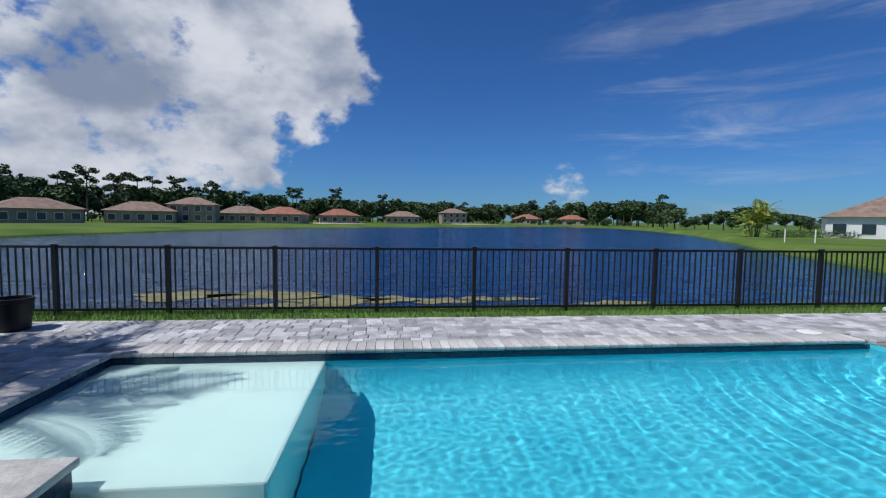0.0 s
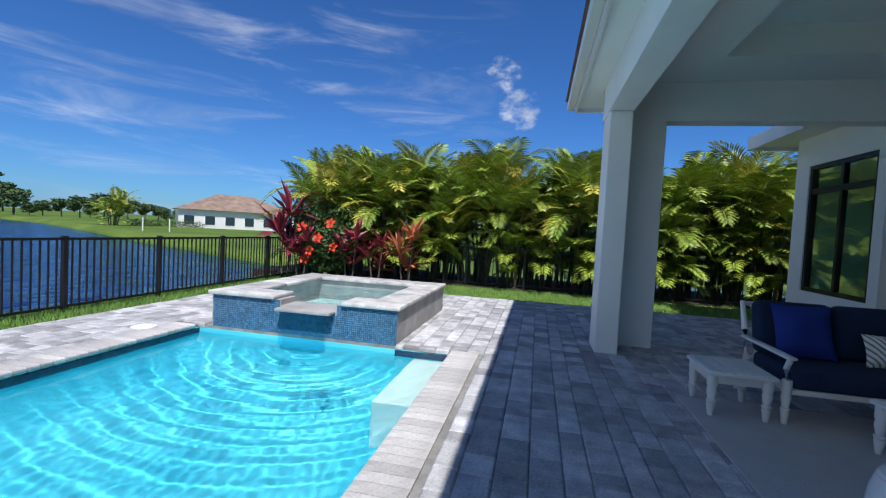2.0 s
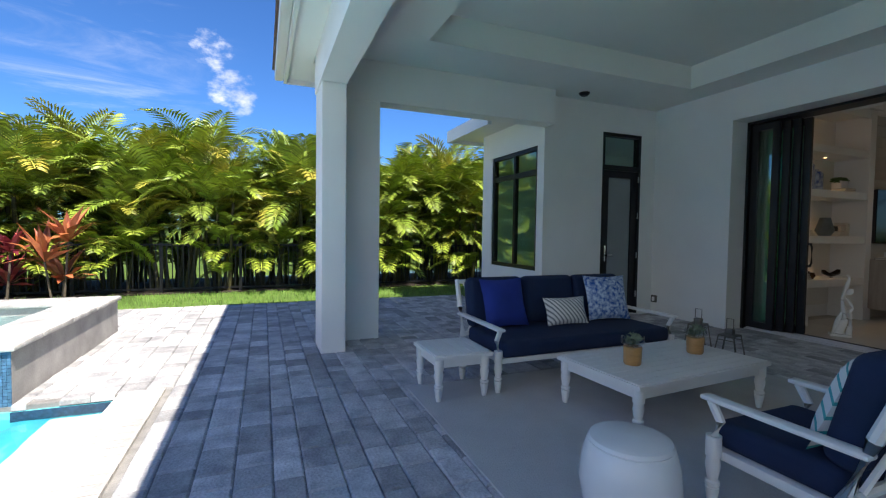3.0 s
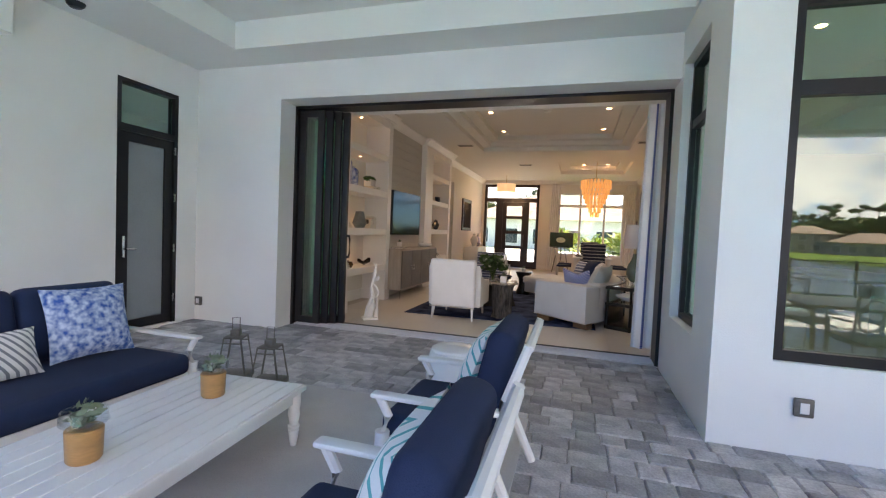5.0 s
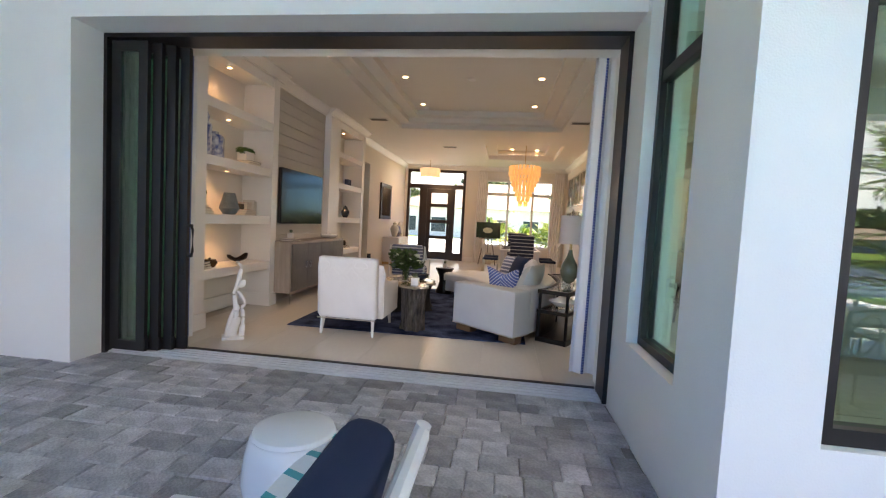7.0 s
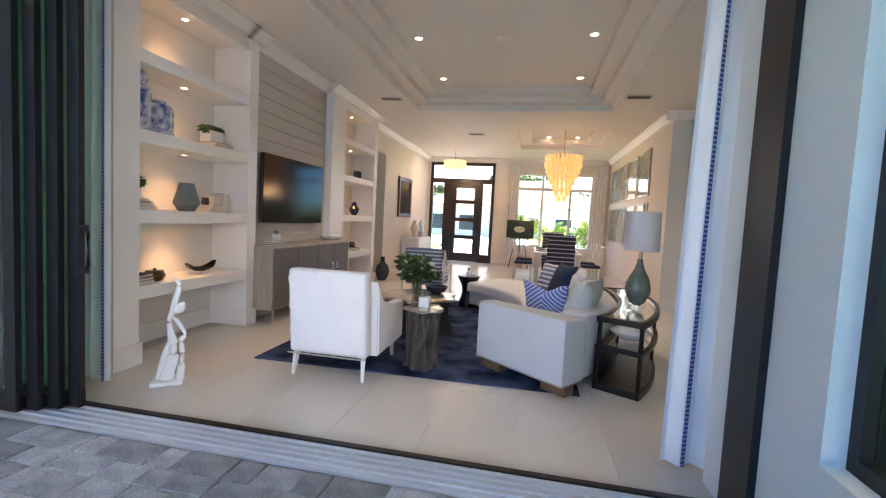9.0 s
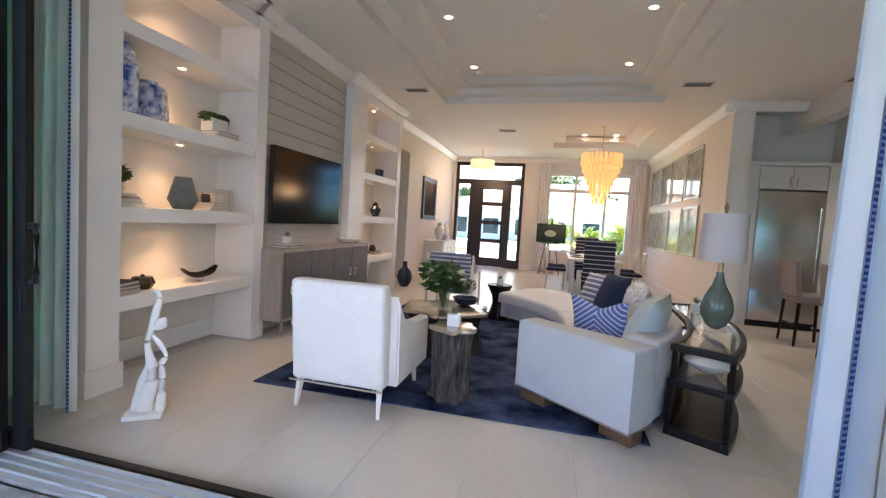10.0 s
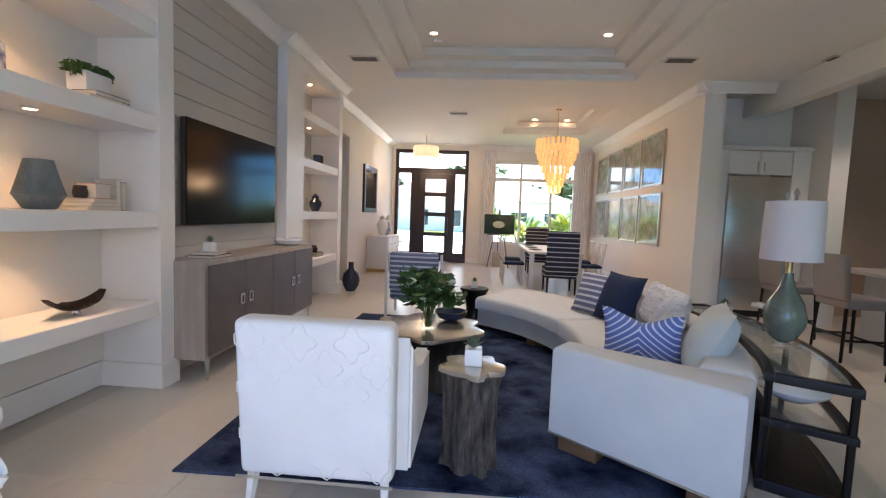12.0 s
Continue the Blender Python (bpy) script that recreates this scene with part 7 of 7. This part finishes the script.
# marble statue by the shelves
sb = bmesh.new()
def eased(pts, k=5):
    """Extra points along a line, on a smooth curve through the given ones."""
    out = []
    for i in range(len(pts) - 1):
        p0, p1, p2, p3 = (np.array(pts[max(0, min(len(pts) - 1, j))], float) for j in (i - 1, i, i + 1, i + 2))
        for t in np.linspace(0, 1, k, endpoint=False):
            out.append(0.5 * (2 * p1 + (p2 - p0) * t + (2 * p0 - 5 * p1 + 4 * p2 - p3) * t ** 2 + (3 * p1 - p0 - 3 * p2 + p3) * t ** 3))
    return out + [np.array(pts[-1], float)]


for body in ([(0.01, 0, 0.03, 0.06), (0, 0, 0.09, 0.05), (-0.03, 0, 0.20, 0.05), (-0.033, 0, 0.32, 0.038), (-0.018, 0, 0.40, 0.025), (-0.006, 0, 0.50, 0.018), (-0.03, 0, 0.58, 0.022), (-0.05, 0, 0.68, 0.025), (-0.073, 0, 0.775, 0.018), (-0.06, 0, 0.82, 0.013), (-0.033, 0, 0.832, 0.008)],
             [(-0.04, 0.01, 0.575, 0.012), (-0.07, 0.01, 0.595, 0.034), (-0.09, 0.01, 0.62, 0.036), (-0.11, 0.01, 0.65, 0.01)],
             [(-0.088, 0.02, 0.03, 0.03), (-0.1, 0.02, 0.22, 0.026), (-0.09, 0.01, 0.34, 0.022), (-0.117, 0.01, 0.39, 0.014), (-0.075, 0, 0.475, 0.018), (-0.035, 0, 0.53, 0.01)],
             [(0.05, -0.01, 0.03, 0.04), (0.04, -0.01, 0.12, 0.036), (0.02, 0, 0.22, 0.03), (-0.01, 0, 0.33, 0.015)]):
    e = eased(body)
    tube(sb, [tuple(float(c3) for c3 in q[:3]) for q in e], [max(0.008, float(q[3])) for q in e], 16, 0.6)
box(sb, -0.11, -0.1, 0, 0.11, 0.1, 0.03, 0.005)
single("statue", sb, "marble", "white marble abstract standing statue on the floor", "statue", pose(5.36, -7.1, 0, 0, 0, 35))
jar("dark blue bottle floor vase", 5.78, -13.45, 0.0, [(0.08, 0), (0.14, 0.1), (0.16, 0.2), (0.13, 0.32), (0.05, 0.4), (0.045, 0.5), (0.055, 0.52), (0.04, 0.52)], "bluevase")

# far armchair facing the room
c2 = thing("metal_armchair", "pale armchair with chrome frame and navy pillow", "armchair", pose(4.35, -11.75, 0, 0, 0, 180))
part("seat", soft(-0.32, -0.32, 0.28, 0.32, 0.32, 0.45, 0.04), "greystripe", c2)
part("backrest", soft(-0.32, -0.38, 0.4, 0.32, -0.28, 0.92, 0.04), "greystripe", c2)
for sx in (-1, 1):
    part("side_frame", T([(sx * 0.36, -0.34, 0), (sx * 0.36, -0.36, 0.9), (sx * 0.36, -0.1, 0.62), (sx * 0.36, 0.34, 0.6), (sx * 0.36, 0.34, 0)], 0.018, 8), "whitewood", c2)
pillow_thing("navy pillow on the far armchair", 0.5, 0.48, 0.16, "navy", pose(4.35, -11.55, 0.46, 15, 0, 180))

# ---- entry and dining ----
ec = thing("entry_console", "white lacquered entry console on a brass base", "cabinet", pose(5.68, -17.6, 0))
part("base", B(0.02, 0.02, 0, 0.48, 1.48, 0.08), "brass", ec, "brass plinth", False)
part("body", B(0, 0, 0.08, 0.5, 1.5, 0.86, 0.008), "cabinet", ec)
for i in range(3):
    for j in range(2):
        d0 = part("drawer", B(-0.02, 0.02 + 0.49 * i, 0.12 + 0.37 * j, -0.001, 0.48 + 0.49 * i, 0.46 + 0.37 * j, 0.004, 1), "cabinet", ec)
        part("knob", L([(0.0, 0), (0.018, 0.004), (0.012, 0.02)], seg=10), "brass", d0, at=pose(-0.02, 0.25 + 0.49 * i, 0.29 + 0.37 * j, 0, -90, 0))
mi = thing("wall_mirror", "dark framed wall mirror above the console", "mirror", pose(6.2, -16.3, 1.42))
part("frame", rect_frame(bmesh.new(), "y", -0.05, -0.002, -0.62, 0.62, 0, 1.1, 0.11), "doorwood", mi, smooth=False)
M["mirror"] = mat("mirror", (0.85, 0.85, 0.85), 0.02, 1.0, vary=0, bump=0)
part("mirror_glass", B(-0.02, -0.51, 0.11, -0.01, 0.51, 0.99), "mirror", mi, smooth=False)
jar("white and grey ginger jar on the console", 5.92, -16.6, 0.86, [(0.06, 0), (0.1, 0.1), (0.14, 0.25), (0.1, 0.36), (0.05, 0.4), (0.07, 0.45), (0.0, 0.5)], "ceramic")
jar("pale grey jar on the console", 5.9, -16.95, 0.86, [(0.05, 0), (0.12, 0.12), (0.09, 0.3), (0.05, 0.36), (0.0, 0.4)], "porcelain")
jar("white gourd vase on the console", 5.92, -17.3, 0.86, [(0.06, 0), (0.12, 0.12), (0.06, 0.28), (0.08, 0.38), (0.03, 0.48), (0.035, 0.5)], "ceramic")
pd = thing("pendant_lamp", "lit cream drum pendant lamp in the entry", "pendant lamp", pose(5.0, -17.5, 0))
part("rod", T([(0, 0, 3.2), (0, 0, ROOM_CEIL)], 0.008, 8), "brass", pd)
part("shade", L([(0.0, 2.92), (0.33, 2.92), (0.34, 2.93), (0.34, 3.2), (0.33, 3.21)], seg=36), "drum", pd, "glowing drum shade")
ch = thing("chandelier", "tiered capiz shell chandelier, lit amber, over the dining table", "chandelier", pose(1.93, -15.5, 0))
part("rod", T([(0, 0, 3.1), (0, 0, ROOM_CEIL + 0.26)], 0.01, 8), "brass", ch)
part("canopy", L([(0.07, ROOM_CEIL + 0.22), (0.05, ROOM_CEIL + 0.25), (0.05, ROOM_CEIL + 0.26)], seg=16), "brass", ch)
tiers = ((0.40, 3.13), (0.40, 2.99), (0.36, 2.85), (0.31, 2.71), (0.25, 2.57), (0.19, 2.43), (0.13, 2.29), (0.08, 2.15))
ring = bmesh.new()
for rad, z in tiers:
    tube(ring, [(rad * math.cos(k * math.pi / 12), rad * math.sin(k * math.pi / 12), z) for k in range(25)], 0.006, 5, caps=False)
part("ring_frame", ring, "brass", ch)
shell_mesh = mesh_of("shell", L([(0.0, -0.17), (0.028, -0.15), (0.036, -0.1), (0.034, -0.02), (0.0, 0.0)], seg=6), "shell")
for rad, z in tiers:
    k = max(6, int(rad * 2 * math.pi / 0.095))
    pieces(ch, "shell", shell_mesh, [pose((rad + 0.02) * math.cos(2 * math.pi * i / k), (rad + 0.02) * math.sin(2 * math.pi * i / k), z) for i in range(k)])
lamp_at("chandelier_lamp", "POINT", (1.93, -15.5, 2.0), 5, (1.0, 0.62, 0.3), 0.2)
lamp_at("pendant_lamp_bulb", "POINT", (5.0, -17.5, 2.8), 4, (1.0, 0.7, 0.42), 0.2)
dt = thing("dining_table", "white rectangular dining table set with dark plates", "table", pose(1.95, -15.9, 0))
part("tabletop", B(-0.55, -1.2, 0.71, 0.55, 1.2, 0.76, 0.008), "whitewood", dt)
for sx in (-1, 1):
    for sy in (-1, 1):
        part("leg", B(sx * 0.47 - 0.045, sy * 1.1 - 0.045, 0, sx * 0.47 + 0.045, sy * 1.1 + 0.045, 0.71, 0.005), "whitewood", dt)
for sx in (-1, 1):
    for yy in (-0.7, 0.0, 0.7):
        single("plate", L([(0.06, 0), (0.14, 0.012), (0.145, 0.02), (0.1, 0.014), (0, 0.012)], seg=20), "bookdark", "dark round dinner plate on the dining table", "plate", pose(1.95 + sx * 0.36, -15.9 + yy, 0.76), "plates")


def dining_chair(m):
    t = thing("dining_chair", "white wooden dining chair with a dark seat", "chair", m, "dining chairs")
    part("seat", soft(-0.22, -0.22, 0.43, 0.22, 0.22, 0.49, 0.02), "navy", t)
    for sx in (-1, 1):
        part("front_leg", T([(sx * 0.2, -0.2, 0), (sx * 0.2, -0.2, 0.43)], 0.018, 6), "whitewood", t)
        part("back_leg", T([(sx * 0.2, 0.22, 0), (sx * 0.2, 0.2, 0.45), (sx * 0.21, 0.27, 0.95)], 0.018, 6), "whitewood", t)
    bm = bmesh.new()
    tube(bm, [(-0.21, 0.27, 0.94), (0.21, 0.27, 0.94)], 0.02, 6)
    tube(bm, [(-0.2, 0.22, 0.55), (0.2, 0.27, 0.9)], 0.012, 6)
    tube(bm, [(0.2, 0.22, 0.55), (-0.2, 0.27, 0.9)], 0.012, 6)
    part("backrest", bm, "whitewood", t, "crossed back")
    return t


dc = dining_chair(pose(2.75, -15.3, 0, 0, 0, -90))
for x, y, rz in ((2.75, -16.2, -90), (1.15, -15.3, 90), (1.15, -16.2, 90)):
    copy_thing(dc, pose(x, y, 0, 0, 0, rz))


def host_chair(x, y, rz):
    t = thing("host_chair", "upholstered end chair in navy with white stripes", "chair", pose(x, y, 0, 0, 0, rz), "end chairs")
    part("backrest", soft(-0.3, 0.2, 0.4, 0.3, 0.3, 1.2, 0.03), "navystripe", t)
    part("seat", soft(-0.3, -0.3, 0.3, 0.3, 0.2, 0.5, 0.03), "navystripe", t)
    for sx in (-1, 1):
        for yy in (-0.25, 0.25):
            part("leg", T([(sx * 0.26, yy, 0), (sx * 0.26, yy, 0.31)], [0.015, 0.025], 6), "darkwood", t)


host_chair(1.93, -14.4, 0)
host_chair(1.95, -17.5, 180)
es = thing("easel", "metal easel holding a dark green painting", "easel", pose(2.95, -18.35, 0))
for a, b in (((-0.3, 0.1, 0), (0, -0.05, 1.65)), ((0.3, 0.1, 0), (0, -0.05, 1.65)), ((0, -0.45, 0), (0, -0.05, 1.6))):
    part("leg", T([a, b], 0.015, 8), "pewter", es)
part("ledge", T([(-0.3, 0.08, 0.93), (0.3, 0.08, 0.93)], 0.014, 8), "pewter", es)
part("painting", B(-0.42, 0.085, 0.95, 0.42, 0.115, 1.5, 0.004), "artgreen", es, "dark green painting with a pale round mark")
part("painted_mark", P([(0.17 * math.cos(a), 0.1 * math.sin(a)) for a in (k * math.pi / 8 for k in range(16))], 0, 0.003), "flowerwhite", es, at=pose(0.02, 0.116, 1.22, -90, 0, 0))
single("floor_box", B(-0.14, -0.12, 0, 0.14, 0.12, 0.42, 0.01), "booktan", "small pale pedestal box under the easel", "box", pose(2.95, -18.55, 0))
for row, (z0, z1) in enumerate(((1.0, 1.98), (2.13, 3.12))):
    for i in range(4):
        y0 = -14.06 - 1.14 * i
        t = thing("framed_print", "silver-framed botanical print under glass on the dining wall", "picture", pose(0.24, y0, z0), "framed prints")
        part("frame", rect_frame(bmesh.new(), "y", 0.002, 0.035, -1.04, 0, 0, z1 - z0, 0.04), "silverframe", t, smooth=False)
        part("print", B(0.008, -1.0, 0.04, 0.018, -0.04, z1 - z0 - 0.04), "picture", t, smooth=False)
for x, y in ((5.19, -11.83), (1.05, -11.76), (-0.83, -11.64), (4.04, -14.94)):
    t = thing("air_vent", "white louvred ceiling air vent", "vent", pose(x, y, ROOM_CEIL), "air vents")
    part("frame", B(-0.2, -0.1, -0.012, 0.2, 0.1, -0.001, 0.003, 1), "vent", t, smooth=False)
    for k in range(5):
        part("slat", B(-0.17, -0.07 + 0.032 * k, -0.018, 0.17, -0.055 + 0.032 * k, -0.0125), "pewter", t, smooth=False)

# ---- kitchen ----
fz = thing("refrigerator", "tall built-in stainless steel refrigerator", "refrigerator", pose(-1.22, -12.99, 0))
part("body", B(0, -0.5, 0.1, 0.93, -0.002, 2.2), "steel", fz, smooth=False)
part("door", B(0.01, 0, 0.62, 0.92, 0.045, 2.19, 0.006), "steel", fz)
part("drawer", B(0.01, 0, 0.12, 0.92, 0.045, 0.605, 0.006), "steel", fz)
part("handle", T([(0.08, 0.085, 0.8), (0.08, 0.085, 1.95)], 0.014, 10), "chrome", fz)
part("kick_plate", B(0, -0.05, 0, 0.93, -0.003, 0.1), "blackm", fz, smooth=False)
kc = thing("tall_cabinet", "white tall kitchen cabinets round the refrigerator", "cabinet", pose(0, -12.99, 0))
part("side_panel", B(-0.28, -0.5, 0, -0.065, 0.02, 2.6), "cabinet", kc, smooth=False)
part("end_panel", B(-1.49, -0.5, 0, -1.23, 0.02, 2.6), "cabinet", kc, smooth=False)
part("top_rail", B(-1.5, -0.5, 2.6, -0.06, 0.05, 2.66, 0.006), "cabinet", kc)
for x in (-1.22, -0.75):
    d0 = part("door", B(x, -0.02, 2.23, x + 0.465, 0.02, 2.59, 0.004, 1), "cabinet", kc)
    part("pull", T([(x + (0.42 if x < -1 else 0.045), 0.045, 2.27), (x + (0.42 if x < -1 else 0.045), 0.045, 2.42)], 0.007, 8), "chrome", d0)
structure("kitchen_beam", B(-0.95, -13.5, 3.18, -0.72, -6.3, ROOM_CEIL), "ceiling", "white ceiling beam over the kitchen")
structure("kitchen_beam_cross", B(-6.8, -9.6, 3.18, -0.95, -9.35, ROOM_CEIL), "ceiling", "white ceiling beam over the kitchen")
structure("kitchen_accent_wall", B(-6.8, -13.49, 0, -1.75, -13.44, ROOM_CEIL), "tanwall", "tan painted kitchen wall")
isl = thing("kitchen_island", "white kitchen island with a pale quartz top", "island", pose(-2.3, -10.3, 0))
part("body", B(-0.5, -1.6, 0, 0.75, 1.6, 0.88, 0.006), "cabinet", isl)
part("worktop", B(-0.65, -1.75, 0.88, 1.1, 1.75, 0.93, 0.01), "quartz", isl)


def barstool(m):
    t = thing("bar_stool", "taupe upholstered bar stool with dark wooden legs", "stool", m, "bar stools")
    part("seat", soft(-0.24, -0.24, 0.58, 0.24, 0.22, 0.7, 0.03), "stoolcloth", t)
    bm = soft(-0.24, 0.19, 0.66, 0.24, 0.26, 1.16, 0.03)
    for v in bm.verts:
        v.co.y += 0.12 * max(0, v.co.z - 0.66) + 0.25 * v.co.x ** 2 * -1
    part("backrest", bm, "stoolcloth", t)
    for sx in (-1, 1):
        for yy in (-0.2, 0.2):
            part("leg", T([(sx * 0.22, yy * 1.12, 0), (sx * 0.2, yy, 0.59)], [0.018, 0.024], 4), "darkwood", t)
    part("stretcher", T([(-0.21, -0.21, 0.2), (0.21, -0.21, 0.2)], 0.014, 6), "darkwood", t)
    part("stretcher", T([(-0.21, 0.21, 0.28), (0.21, 0.21, 0.28)], 0.014, 6), "darkwood", t)
    for sx in (-1, 1):
        part("side_stretcher", T([(sx * 0.21, -0.21, 0.24), (sx * 0.21, 0.21, 0.24)], 0.014, 6), "darkwood", t)
    return t


st = barstool(pose(-0.62, -10.9, 0, 0, 0, -90))
copy_thing(st, pose(-0.6, -9.9, 0, 0, 0, -90))
copy_thing(st, pose(-0.62, -11.9, 0, 0, 0, -90))

# ---- front garden, seen through the entrance and the dining window ----
# pale slabs and white house walls put overexposed brightness into the view outside
M["concrete"] = mat("pale concrete", (0.66, 0.64, 0.60), 0.85, vary=0.08, scale=0.8, fine=30, bump=0.2)
structure("front_walk", B(2.6, -30, -0.3, 7.4, -19.35, -0.06), "concrete", "pale concrete front walk")
structure("driveway", B(-12, -44, -0.3, 16, -30, -0.05), "concrete", "pale concrete slab added to brighten the view outside")
structure("entry_porch_roof", B(3.2, -22.5, 3.7, 7.0, -19.35, 3.9), "soffit", "white entry porch ceiling")
for i, (x, y) in enumerate(((0.6, -22.0), (1.8, -22.6), (2.9, -22.2), (-0.6, -22.6))):
    c2 = copy_thing(kinds[i % 3], pose(x, y, -0.1, 0, 0, 70 * i))
    c2["label"] = "green palm outside the dining window"
    c2["group"] = "garden palms"
    c2.scale = (0.55, 0.55, 0.5)
for i, x in enumerate((-8, -2, 4, 9, 14)):
    c2 = copy_thing(trees[i % 3], pose(x, -62 - 3 * (i % 2), -0.2, 0, 0, 50 * i))
    c2["label"] = "green tree across the street"
h2 = copy_thing(nb, pose(4.5, -58, -0.2, 0, 0, 180))
h2["label"] = "white house with a brown roof across the street"

# ---- loose pieces of floors and walls ----
deck_ob = bpy.data.objects["deck"]
pav = {}
for x0, y0, x1, y1 in near_cells:
    key = (round(x1 - x0, 2), round(y1 - y0, 2))
    if key not in pav:
        pav[key] = mesh_of("paver", pillow(x1 - x0, y1 - y0, 0.05, 0.008), "paver", False)
    pieces(deck_ob, "paver", pav[key], [pose((x0 + x1) / 2, (y0 + y1) / 2, rng.uniform(-0.003, 0.003))])
bed_ob = bpy.data.objects["room_floor_bed"]
tile_mesh = mesh_of("tile", pillow(0.5985, 1.1455, 0.012, 0.0008), "tile", False)
places = []
for i in range(24):
    for j in range(11):
        x, yy = -7 + 0.6 * (i + 0.5), -19.2 + 1.147 * (j + 0.5)
        if x < 6.4 and not (x < 0 and yy < -13.5):
            places.append(pose(x, yy, 0))
pieces(bed_ob, "tile", tile_mesh, places)
board = mesh_of("board", B(6.045, -11.048, 0, 6.07, -9.022, 0.172, 0.003, 1), "shiplap", False)
pieces(bpy.data.objects["tv_wall"], "board", board, [pose(0, 0, 0.179 * i) for i in range(20)])
